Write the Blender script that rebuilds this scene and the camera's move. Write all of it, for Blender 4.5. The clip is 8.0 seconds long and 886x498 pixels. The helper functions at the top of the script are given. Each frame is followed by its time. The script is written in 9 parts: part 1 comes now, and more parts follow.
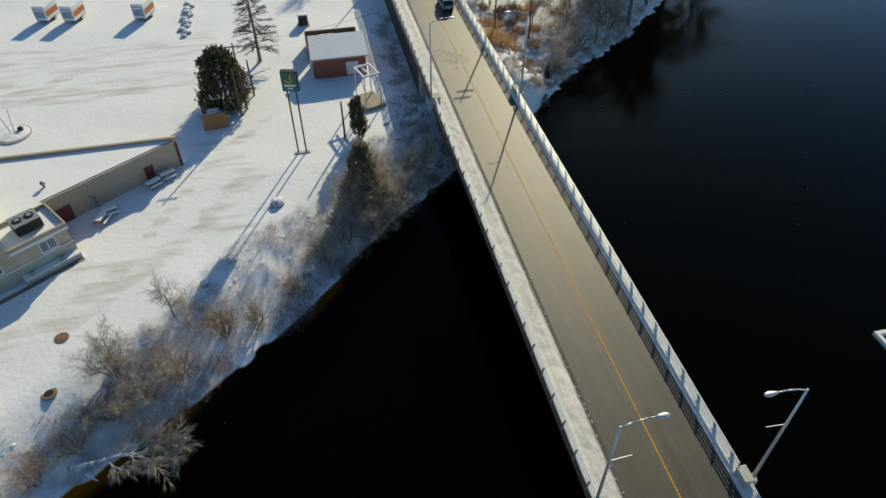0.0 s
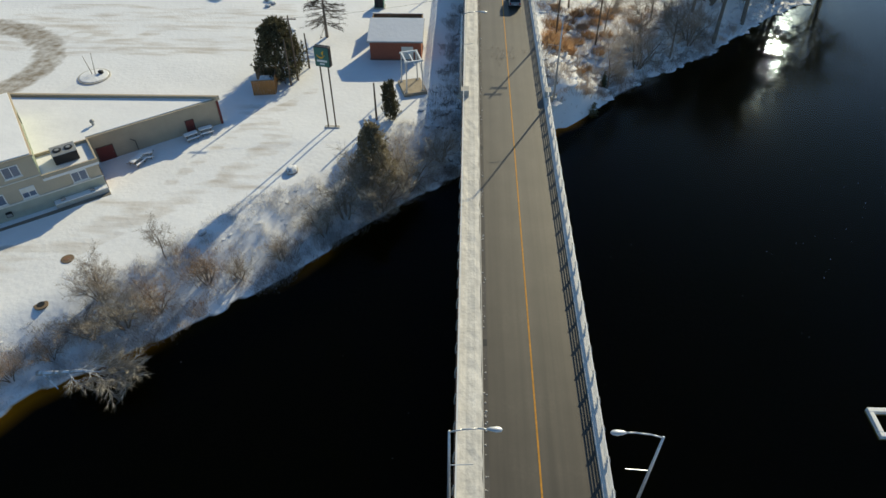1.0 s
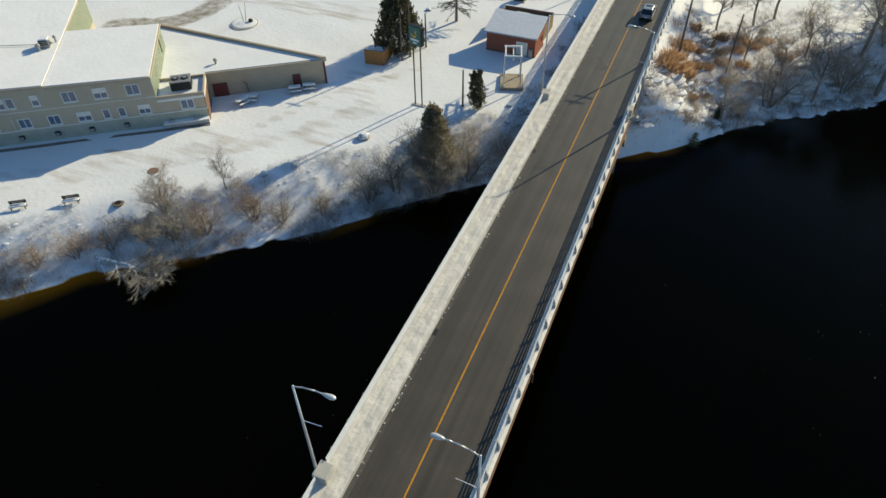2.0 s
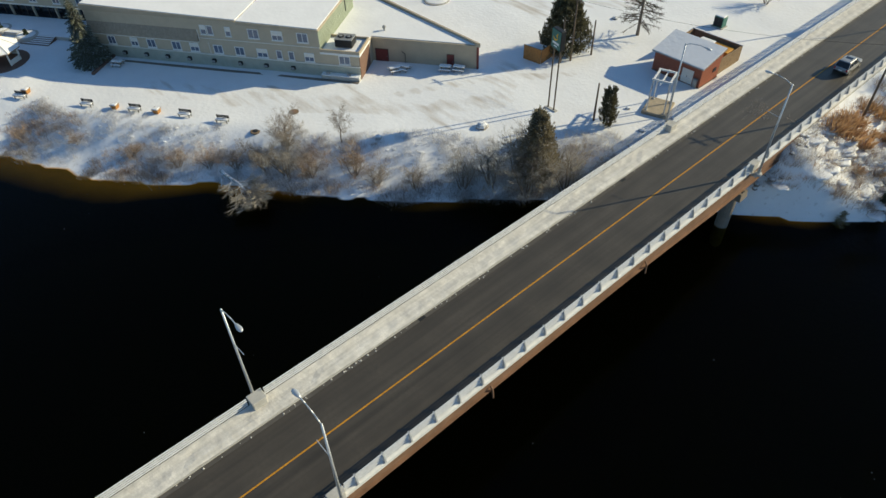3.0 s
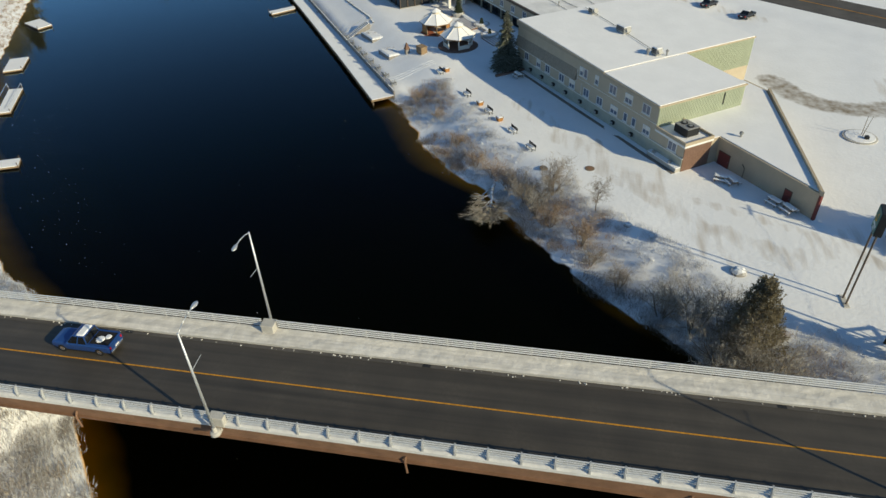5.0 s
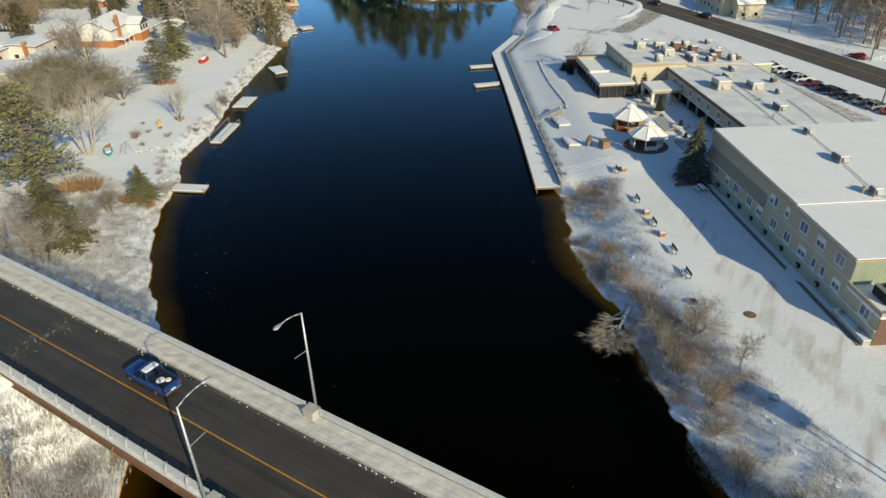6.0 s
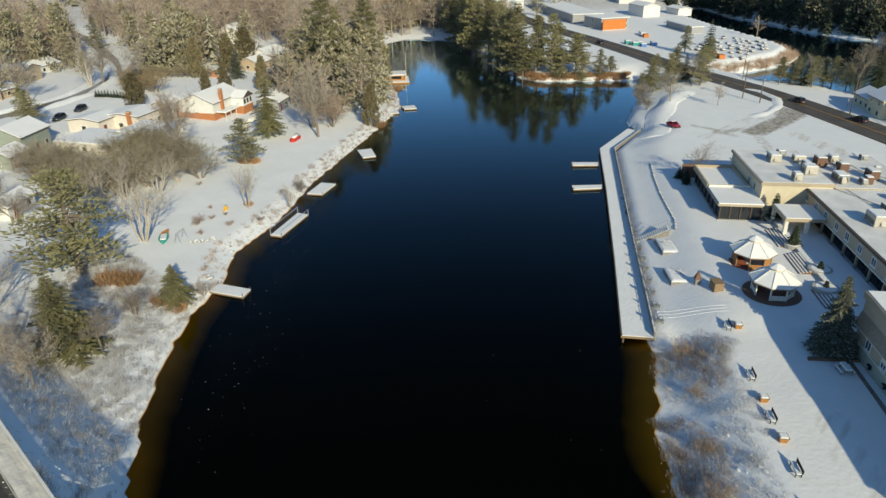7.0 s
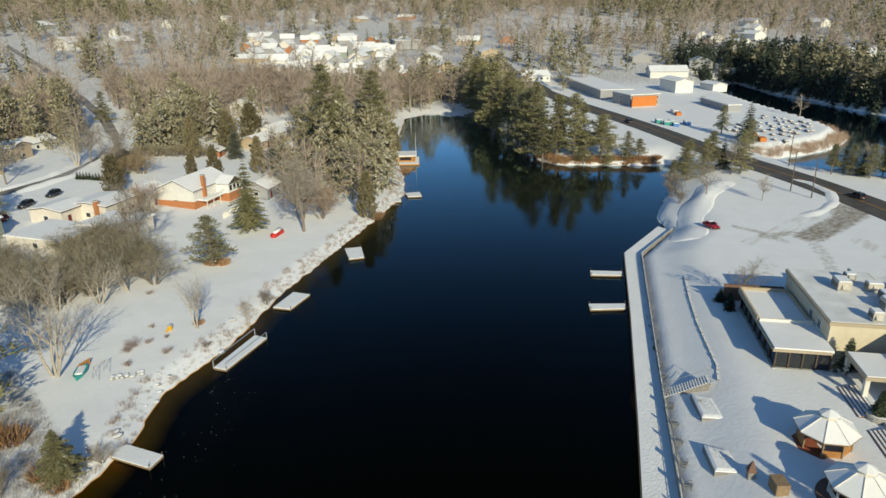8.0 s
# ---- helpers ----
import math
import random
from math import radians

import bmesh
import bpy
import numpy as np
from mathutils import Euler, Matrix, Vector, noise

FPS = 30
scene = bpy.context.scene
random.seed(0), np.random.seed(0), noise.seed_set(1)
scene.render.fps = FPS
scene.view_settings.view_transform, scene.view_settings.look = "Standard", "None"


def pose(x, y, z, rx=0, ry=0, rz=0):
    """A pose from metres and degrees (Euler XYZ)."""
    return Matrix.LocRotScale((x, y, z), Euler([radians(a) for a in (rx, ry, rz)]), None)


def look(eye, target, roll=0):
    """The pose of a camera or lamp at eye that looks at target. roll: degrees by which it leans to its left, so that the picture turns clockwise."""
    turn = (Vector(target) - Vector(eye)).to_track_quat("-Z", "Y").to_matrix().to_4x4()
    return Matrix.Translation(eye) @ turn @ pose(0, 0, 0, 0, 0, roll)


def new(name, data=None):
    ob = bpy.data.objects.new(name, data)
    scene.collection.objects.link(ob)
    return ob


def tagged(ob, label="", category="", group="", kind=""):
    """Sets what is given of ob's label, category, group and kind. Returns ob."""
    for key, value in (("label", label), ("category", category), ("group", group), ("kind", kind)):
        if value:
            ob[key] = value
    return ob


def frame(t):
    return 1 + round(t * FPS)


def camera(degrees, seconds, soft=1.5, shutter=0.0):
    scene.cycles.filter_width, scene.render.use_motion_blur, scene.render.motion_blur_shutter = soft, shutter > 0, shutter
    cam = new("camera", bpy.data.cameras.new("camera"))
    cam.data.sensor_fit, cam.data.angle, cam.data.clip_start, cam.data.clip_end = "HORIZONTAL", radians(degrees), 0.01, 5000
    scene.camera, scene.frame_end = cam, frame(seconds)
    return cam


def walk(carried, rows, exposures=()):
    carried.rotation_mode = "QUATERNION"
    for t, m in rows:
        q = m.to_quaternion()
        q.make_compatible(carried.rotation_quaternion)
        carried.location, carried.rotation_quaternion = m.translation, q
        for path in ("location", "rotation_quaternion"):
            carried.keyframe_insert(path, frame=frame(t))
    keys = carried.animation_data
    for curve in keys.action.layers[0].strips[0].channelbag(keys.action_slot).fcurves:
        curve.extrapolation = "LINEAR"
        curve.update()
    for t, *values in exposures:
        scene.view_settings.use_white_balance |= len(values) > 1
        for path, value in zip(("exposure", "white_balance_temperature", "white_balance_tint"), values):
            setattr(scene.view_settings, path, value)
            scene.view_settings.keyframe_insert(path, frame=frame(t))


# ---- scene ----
cam = camera(67.8, 8.0)
METRES, EYE, TILT, LEAN, TURN = 150.0, 52.2, 0.0, 0.0, -11.9
ROWS = [
    (0.0, 0.0, 0.0, 0.0, -0.27, -42.84, 0.29),
    (0.5, 0.0458, 0.0008, -0.0012, 6.64, -42.99, 0.27),
    (1.0, 0.0969, 0.0072, -0.0014, 13.8, -43.13, 0.22),
    (2.5, 0.2505, 0.0813, 0.0011, 47.04, -43.61, 0.73),
    (3.0, 0.2873, 0.1287, 0.0026, 59.9, -43.7, 1.09),
    (3.5, 0.3133, 0.1844, 0.002, 73.01, -43.56, 1.53),
    (4.0, 0.3259, 0.2448, -0.0009, 86.41, -42.91, 1.91),
    (5.5, 0.2709, 0.3839, -0.0139, 123.72, -33.9, 1.25),
    (6.0, 0.214, 0.3849, -0.015, 133.65, -30.94, 1.07),
    (6.5, 0.1489, 0.36, -0.013, 140.57, -28.11, 0.91),
    (7.0, 0.0796, 0.317, -0.0087, 144.99, -25.4, 0.82),
    (7.5, 0.0105, 0.2639, -0.0045, 147.24, -22.68, 0.81),
    (8.0, -0.061, 0.2035, -0.0018, 147.98, -19.98, 0.79),
]
walk(cam, [(t, pose(0, 0, EYE, TILT, LEAN, TURN) @ pose(METRES * x, METRES * y, METRES * z, 90 + pitch, roll, yaw)) for t, x, y, z, yaw, pitch, roll in ROWS],
     [(0.0, -0.01, 7650, -1), (1.0, 0.07, 7650, -1), (2.5, 0.16, 7700, -1), (4.0, 0.13, 7700, -1), (5.5, -0.10, 7700, -1), (6.5, -0.07, 7450, -2), (8.0, -0.16, 7350, -2)])

# ---- light ----
SUN_AZ, SUN_EL = 26.0, 24.0          # degrees from +y towards +x, and above the horizon
world = bpy.data.worlds.new("sky")
scene.world = world
world.use_nodes = True
wn = world.node_tree
sky = wn.nodes.new("ShaderNodeTexSky")
sky.sky_type, sky.sun_disc = "NISHITA", False
sky.sun_elevation, sky.sun_rotation = radians(SUN_EL), radians(SUN_AZ)
sky.air_density, sky.dust_density, sky.ozone_density = 1.0, 0.4, 7.5
wn.links.new(sky.outputs[0], wn.nodes["Background"].inputs[0])
wn.nodes["Background"].inputs[1].default_value = 0.13
sun = new("sun", bpy.data.lights.new("sun", "SUN"))
sun.data.energy, sun.data.angle, sun.data.color = 4.6, radians(0.6), (1.0, 0.90, 0.73)
toward = Vector((math.sin(radians(SUN_AZ)) * math.cos(radians(SUN_EL)), math.cos(radians(SUN_AZ)) * math.cos(radians(SUN_EL)), math.sin(radians(SUN_EL))))
sun.matrix_world = look(toward * 200, (0, 0, 0))


# ---- materials ----
def mat(name, color, rough=0.8, metal=0.0, var=0.25, scale=2.0, bump=0.0, bscale=20.0, snow=0.0, second=None, objvar=0.0, spec=0.3, snow_scale=2.5):
    """Colour with stains at two scales, fine relief, and where snow > 0 snow lying on faces that look up."""
    m = bpy.data.materials.new(name)
    m.use_nodes = True
    nt = m.node_tree
    b = nt.nodes["Principled BSDF"]
    b.inputs["Roughness"].default_value, b.inputs["Metallic"].default_value = rough, metal
    b.inputs["Specular IOR Level"].default_value = spec
    geo = nt.nodes.new("ShaderNodeNewGeometry")
    pos = geo.outputs["Position"]

    def noise_tex(sc, det=4.0):
        n = nt.nodes.new("ShaderNodeTexNoise")
        n.inputs["Scale"].default_value, n.inputs["Detail"].default_value = sc, det
        nt.links.new(pos, n.inputs["Vector"])
        return n.outputs["Fac"]

    def mix(fac, a, c):
        x = nt.nodes.new("ShaderNodeMix")
        x.data_type = "RGBA"
        for sock, v in ((x.inputs[0], fac), (x.inputs[6], a), (x.inputs[7], c)):
            if isinstance(v, (tuple, list)):
                sock.default_value = (*v, 1)
            elif isinstance(v, float):
                sock.default_value = v
            else:
                nt.links.new(v, sock)
        return x.outputs[2]

    def ramp(v, lo, hi):
        r = nt.nodes.new("ShaderNodeMapRange")
        r.inputs[1].default_value, r.inputs[2].default_value = lo, hi
        nt.links.new(v, r.inputs[0])
        return r.outputs[0]

    dark = tuple(c * (1 - var) for c in color)
    light = second if second else tuple(min(1, c * (1 + var * 0.6)) for c in color)
    col = mix(ramp(noise_tex(scale), 0.3, 0.7), dark, light)
    col = mix(ramp(noise_tex(scale * 9), 0.35, 0.8), col, tuple(c * (1 - var * 0.5) for c in color))
    if objvar:
        info = nt.nodes.new("ShaderNodeObjectInfo")
        hsv = nt.nodes.new("ShaderNodeHueSaturation")
        nt.links.new(col, hsv.inputs["Color"])
        nt.links.new(ramp(info.outputs["Random"], 0.0, 1.0), hsv.inputs["Value"])
        hsv.inputs["Value"].default_value = 1
        r = nt.nodes.new("ShaderNodeMapRange")
        r.inputs[3].default_value, r.inputs[4].default_value = 1 - objvar, 1 + objvar
        nt.links.new(info.outputs["Random"], r.inputs[0])
        nt.links.new(r.outputs[0], hsv.inputs["Value"])
        col = hsv.outputs["Color"]
    if snow:
        sep = nt.nodes.new("ShaderNodeSeparateXYZ")
        nt.links.new(geo.outputs["Normal"], sep.inputs[0])
        up = ramp(sep.outputs[2], 0.15, 0.75)
        mul = nt.nodes.new("ShaderNodeMath")
        mul.operation = "MULTIPLY"
        nt.links.new(up, mul.inputs[0])
        nt.links.new(ramp(noise_tex(snow_scale, 6), 0.78 - 0.5 * snow, 0.9 - 0.5 * snow), mul.inputs[1])
        col = mix(mul.outputs[0], col, (0.82, 0.84, 0.87))
    nt.links.new(col, b.inputs["Base Color"])
    if bump:
        bm_ = nt.nodes.new("ShaderNodeBump")
        bm_.inputs["Strength"].default_value, bm_.inputs["Distance"].default_value = bump, 1.0 / bscale
        nt.links.new(noise_tex(bscale), bm_.inputs["Height"])
        nt.links.new(bm_.outputs[0], b.inputs["Normal"])
    return m


def leafy(m, share):
    """Thin twigs and needles let part of the light through."""
    nt = m.node_tree
    b, out = nt.nodes["Principled BSDF"], nt.nodes["Material Output"]
    t, x = nt.nodes.new("ShaderNodeBsdfTranslucent"), nt.nodes.new("ShaderNodeMixShader")
    x.inputs[0].default_value = share
    nt.links.new(b.inputs["Base Color"].links[0].from_socket, t.inputs[0])
    nt.links.new(b.outputs[0], x.inputs[1])
    nt.links.new(t.outputs[0], x.inputs[2])
    nt.links.new(x.outputs[0], out.inputs[0])


def glass(name, color=(0.02, 0.025, 0.03), rough=0.05):
    m = mat(name, color, rough, spec=0.6, var=0.3, scale=0.7)
    return m


# darker than the other spruce needles: the woods' shade is painted in
M_SHADESPRUCE = mat("shaded_spruce_needles", (0.050, 0.068, 0.052), 0.9, var=0.35, scale=0.2, snow=0.05, second=(0.08, 0.095, 0.066))
M_SNOW = mat("snow", (0.84, 0.85, 0.87), 0.75, var=0.06, scale=0.5, bump=0.25, bscale=3.0)
M_SNOW_FLAT = mat("roof_snow", (0.86, 0.86, 0.87), 0.7, var=0.06, scale=0.25, bump=0.06, bscale=1.5)
M_PIER = mat("stained_concrete", (0.24, 0.205, 0.17), 0.9, var=0.3, scale=1.0, bump=0.2, bscale=12)
# approach wall: its shade is put into this darker concrete colour
M_SHADEDWALL = mat("shade_dark_concrete", (0.075, 0.066, 0.055), 0.95, var=0.4, scale=0.6, bump=0.3, bscale=8)
M_SNOW_DIRTY = mat("trodden_snow", (0.70, 0.67, 0.62), 0.8, var=0.24, scale=1.1, bump=0.14, bscale=2.5)
M_ASPH = mat("asphalt", (0.066, 0.056, 0.044), 0.55, var=0.25, scale=0.35, bump=0.2, bscale=60, spec=0.5)
def streaked(m, along=0.03, across=1.6, dark=0.72, light=1.22):
    """Long faint tyre streaks along y over the base colour."""
    nt = m.node_tree
    b = nt.nodes["Principled BSDF"]
    base = b.inputs["Base Color"].links[0].from_socket
    geo = [n for n in nt.nodes if n.bl_idname == "ShaderNodeNewGeometry"][0]
    mp = nt.nodes.new("ShaderNodeMapping")
    mp.inputs["Scale"].default_value = (across, along, 1)
    tex = nt.nodes.new("ShaderNodeTexNoise")
    tex.inputs["Scale"].default_value, tex.inputs["Detail"].default_value = 1.0, 5
    r = nt.nodes.new("ShaderNodeMapRange")
    r.inputs[1].default_value, r.inputs[2].default_value, r.inputs[3].default_value, r.inputs[4].default_value = 0.3, 0.7, dark, light
    hsv = nt.nodes.new("ShaderNodeHueSaturation")
    nt.links.new(geo.outputs["Position"], mp.inputs["Vector"])
    nt.links.new(mp.outputs[0], tex.inputs["Vector"])
    nt.links.new(tex.outputs["Fac"], r.inputs[0])
    nt.links.new(r.outputs[0], hsv.inputs["Value"])
    nt.links.new(base, hsv.inputs["Color"])
    nt.links.new(hsv.outputs[0], b.inputs["Base Color"])
    return m


streaked(M_ASPH)
streaked(M_SNOW_DIRTY, 0.12, 3.2, 0.84, 1.08)
M_ASPH_WET = mat("salted_asphalt", (0.10, 0.092, 0.085), 0.8, var=0.35, scale=0.3, bump=0.2, bscale=40)
M_YELLOW = mat("yellow_paint", (0.60, 0.27, 0.03), 0.7, var=0.4, scale=3)
M_CONC = mat("concrete", (0.50, 0.48, 0.44), 0.9, var=0.2, scale=1.2, bump=0.3, bscale=25)
M_RUST = mat("weathering_steel", (0.24, 0.135, 0.085), 0.75, var=0.3, scale=0.7, bump=0.2, bscale=30)
M_ALU = mat("galvanised_metal", (0.62, 0.64, 0.66), 0.42, 0.55, var=0.12, scale=4)
M_RAILGREY = mat("weathered_rail", (0.66, 0.67, 0.68), 0.5, 0.1, var=0.15, scale=3)
# posts darker than the rails: their sunless side is put into the grey
M_RAILPOST = mat("shaded_post", (0.45, 0.46, 0.47), 0.5, 0.1, var=0.15, scale=3)
M_RAIL = mat("painted_rail", (0.72, 0.73, 0.74), 0.5, 0.0, var=0.1, scale=3)
M_WOOD = mat("weathered_wood", (0.30, 0.21, 0.13), 0.85, var=0.35, scale=3, bump=0.3, bscale=25)
M_POLE = mat("pole_wood", (0.16, 0.12, 0.09), 0.9, var=0.3, scale=2, bump=0.3, bscale=25)
M_ORANGE_WOOD = mat("cedar_boards", (0.42, 0.20, 0.07), 0.8, var=0.25, scale=3)
M_BEIGE = mat("beige_siding", (0.52, 0.44, 0.33), 0.85, var=0.10, scale=0.8)
M_CREAM = mat("cream_trim", (0.78, 0.75, 0.68), 0.7, var=0.08, scale=2)
M_GREENWALL = mat("sage_metal_siding", (0.36, 0.40, 0.30), 0.6, var=0.10, scale=0.7)
M_FOUND = mat("grey_green_foundation", (0.42, 0.43, 0.36), 0.9, var=0.15, scale=1.0)
M_BRICK = mat("red_brick", (0.36, 0.12, 0.075), 0.9, var=0.25, scale=5, bump=0.3, bscale=25)
M_BROWN = mat("brown_brick", (0.20, 0.12, 0.09), 0.9, var=0.25, scale=4)
M_DOOR = mat("maroon_door", (0.17, 0.04, 0.035), 0.6, var=0.15, scale=3)
M_DARK = mat("dark_metal", (0.03, 0.032, 0.035), 0.55, 0.2, var=0.3, scale=4)
M_GREY = mat("grey_sheet_metal", (0.36, 0.36, 0.35), 0.5, 0.4, var=0.2, scale=2)
M_UNIT = mat("beige_unit_metal", (0.55, 0.51, 0.44), 0.55, 0.1, var=0.15, scale=2)
M_WHITE = mat("white_paint", (0.80, 0.80, 0.78), 0.6, var=0.06, scale=1.5)
M_GLASS = glass("window_glass")
M_BLUEGLASS = glass("bluish_window_glass", (0.13, 0.17, 0.24))
M_SIGN = mat("sign_green", (0.05, 0.17, 0.14), 0.45, var=0.1, scale=2)
M_GOLD = mat("sign_gold", (0.75, 0.42, 0.03), 0.5, var=0.08, scale=2)
M_SNOW_WORN = mat("worn_roof_snow", (0.80, 0.80, 0.80), 0.75, var=0.22, scale=0.35, bump=0.1, bscale=2.0)
M_STONE = mat("stone", (0.30, 0.28, 0.26), 0.9, var=0.3, scale=2.5, bump=0.5, bscale=12, snow=0.9)
M_RUBBER = mat("rubber", (0.018, 0.018, 0.019), 0.85, var=0.2, scale=8)
M_CHROME = mat("bright_metal", (0.7, 0.7, 0.72), 0.25, 0.9, var=0.05, scale=5)
M_REDLAMP = mat("red_lens", (0.45, 0.01, 0.01), 0.3, var=0.1, scale=8)
M_LAMPGLASS = mat("lamp_lens", (0.72, 0.74, 0.75), 0.25, var=0.05, scale=8)
M_BARK = mat("bark", (0.24, 0.20, 0.165), 0.95, var=0.3, scale=3, bump=0.4, bscale=18, snow=0.35)
M_TWIG = mat("bare_twigs", (0.42, 0.35, 0.28), 0.95, var=0.3, scale=1.2, snow=0.32, objvar=0.3, second=(0.54, 0.48, 0.42))
M_TWIG_RED = mat("russet_twigs", (0.50, 0.36, 0.26), 0.95, var=0.3, scale=1.2, snow=0.5, objvar=0.25)
M_FROST = mat("frosted_brush", (0.64, 0.60, 0.56), 0.95, var=0.3, scale=0.35, snow=0.95, second=(0.84, 0.84, 0.85))
M_DULLTWIG = mat("dull_brush_twigs", (0.34, 0.29, 0.25), 0.95, var=0.35, scale=0.3, snow=0.5, second=(0.50, 0.45, 0.41))
M_LARCH = mat("larch_twigs", (0.11, 0.09, 0.07), 0.95, var=0.3, scale=1.2, snow=0.2)
M_BIRCHTWIG = mat("birch_twigs", (0.38, 0.34, 0.28), 0.9, var=0.3, scale=2, snow=0.3)
M_BIRCH = mat("snowy_birch", (0.50, 0.46, 0.42), 0.9, var=0.3, scale=2, snow=0.75)
M_SPRUCE = mat("spruce_needles", (0.075, 0.10, 0.06), 0.9, var=0.4, scale=1.5, snow=0.30, objvar=0.25)
M_SPRUCE_SNOW = mat("snowy_spruce_needles", (0.14, 0.155, 0.11), 0.9, var=0.4, scale=1.5, snow=0.42, objvar=0.2, snow_scale=6)
M_PINE = mat("pine_needles", (0.24, 0.235, 0.12), 0.9, var=0.35, scale=0.5, snow=0.34, objvar=0.25, second=(0.36, 0.33, 0.18))
M_CEDAR = mat("cedar_foliage", (0.28, 0.24, 0.145), 0.9, var=0.35, scale=1.0, snow=0.2, objvar=0.25)
M_PALEBARK = mat("pale_bark", (0.46, 0.41, 0.35), 0.95, var=0.25, scale=3, bump=0.4, bscale=18, snow=0.35)
M_GREYCEDAR = mat("frosted_cedar", (0.24, 0.21, 0.135), 0.9, var=0.4, scale=1.2, snow=0.4, second=(0.40, 0.34, 0.24), snow_scale=5)
M_FROSTBUSH = mat("frosted_twigs", (0.45, 0.40, 0.33), 0.95, var=0.3, scale=0.8, snow=0.5, objvar=0.15, second=(0.60, 0.55, 0.48))
M_DARKCEDAR = mat("dark_cedar_foliage", (0.115, 0.115, 0.065), 0.9, var=0.45, scale=1.5, snow=0.3, objvar=0.1, snow_scale=5, second=(0.20, 0.17, 0.10))
M_GRASS = mat("dry_grass", (0.52, 0.33, 0.19), 0.95, var=0.35, scale=1.5, snow=0.3, objvar=0.2)
# twigs of the woods, colour lifted to paint in the haze of distance
M_FARTWIG = mat("hazed_far_twigs", (0.37, 0.295, 0.24), 0.95, var=0.3, scale=0.03, snow=0.2, second=(0.47, 0.40, 0.345))
M_MIDPINE = mat("mid_needles", (0.28, 0.255, 0.155), 0.95, var=0.35, scale=0.09, snow=0.5, second=(0.42, 0.37, 0.26))
# far evergreens: haze stands in this lightened needle colour
M_FARPINE = mat("hazed_far_needles", (0.21, 0.20, 0.12), 0.95, var=0.35, scale=0.07, snow=0.36, second=(0.34, 0.30, 0.20))
M_THICKET = mat("thicket_twigs", (0.29, 0.25, 0.165), 0.95, var=0.35, scale=0.5, snow=0.42, objvar=0.2, second=(0.40, 0.35, 0.25))
M_HEDGE = mat("brown_hedge", (0.36, 0.27, 0.16), 0.95, var=0.3, scale=0.8, snow=0.3, objvar=0.2, second=(0.44, 0.35, 0.22))
M_SLUSH = mat("packed_snow_road", (0.20, 0.18, 0.165), 0.85, var=0.3, scale=0.12, second=(0.46, 0.44, 0.43))
for plant_mat, share in ((M_GREYCEDAR, 0.45), (M_DARKCEDAR, 0.3), (M_CEDAR, 0.3), (M_FROST, 0.4), (M_FROSTBUSH, 0.4), (M_DULLTWIG, 0.3), (M_TWIG, 0.3), (M_TWIG_RED, 0.3), (M_GRASS, 0.4), (M_PINE, 0.2)):
    leafy(plant_mat, share)
M_ORANGE = mat("orange_panel", (0.62, 0.20, 0.05), 0.6, var=0.15, scale=1)


def water_material():
    m = bpy.data.materials.new("river_water")
    m.use_nodes = True
    nt = m.node_tree
    nt.nodes.remove(nt.nodes["Principled BSDF"])
    out = nt.nodes["Material Output"]
    clear, gloss, mixer = nt.nodes.new("ShaderNodeBsdfTransparent"), nt.nodes.new("ShaderNodeBsdfGlossy"), nt.nodes.new("ShaderNodeMixShader")
    fres = nt.nodes.new("ShaderNodeFresnel")
    fres.inputs[0].default_value = 1.16
    clear.inputs[0].default_value = (0.92, 0.72, 0.27, 1)
    gloss.inputs[0].default_value = (0.62, 0.80, 0.96, 1)
    gloss.inputs[1].default_value = 0.05
    geo = nt.nodes.new("ShaderNodeNewGeometry")
    heights = []
    for sc in (0.25, 2.2):
        n = nt.nodes.new("ShaderNodeTexNoise")
        n.inputs["Scale"].default_value, n.inputs["Detail"].default_value = sc, 3
        nt.links.new(geo.outputs["Position"], n.inputs["Vector"])
        heights.append(n.outputs["Fac"])
    add = nt.nodes.new("ShaderNodeMath")
    add.operation = "ADD"
    nt.links.new(heights[0], add.inputs[0])
    nt.links.new(heights[1], add.inputs[1])
    bump = nt.nodes.new("ShaderNodeBump")
    bump.inputs["Strength"].default_value, bump.inputs["Distance"].default_value = 0.05, 0.12
    nt.links.new(add.outputs[0], bump.inputs["Height"])
    nt.links.new(bump.outputs[0], gloss.inputs["Normal"])
    nt.links.new(bump.outputs[0], fres.inputs["Normal"])
    steep, gain = nt.nodes.new("ShaderNodeMath"), nt.nodes.new("ShaderNodeMath")
    steep.operation, gain.operation = "POWER", "MULTIPLY"
    steep.inputs[1].default_value, gain.inputs[1].default_value = 1.6, 7.5
    gain.use_clamp = True
    nt.links.new(fres.outputs[0], steep.inputs[0])
    nt.links.new(steep.outputs[0], gain.inputs[0])
    nt.links.new(gain.outputs[0], mixer.inputs[0])
    nt.links.new(clear.outputs[0], mixer.inputs[1])
    nt.links.new(gloss.outputs[0], mixer.inputs[2])
    nt.links.new(mixer.outputs[0], out.inputs[0])
    return m


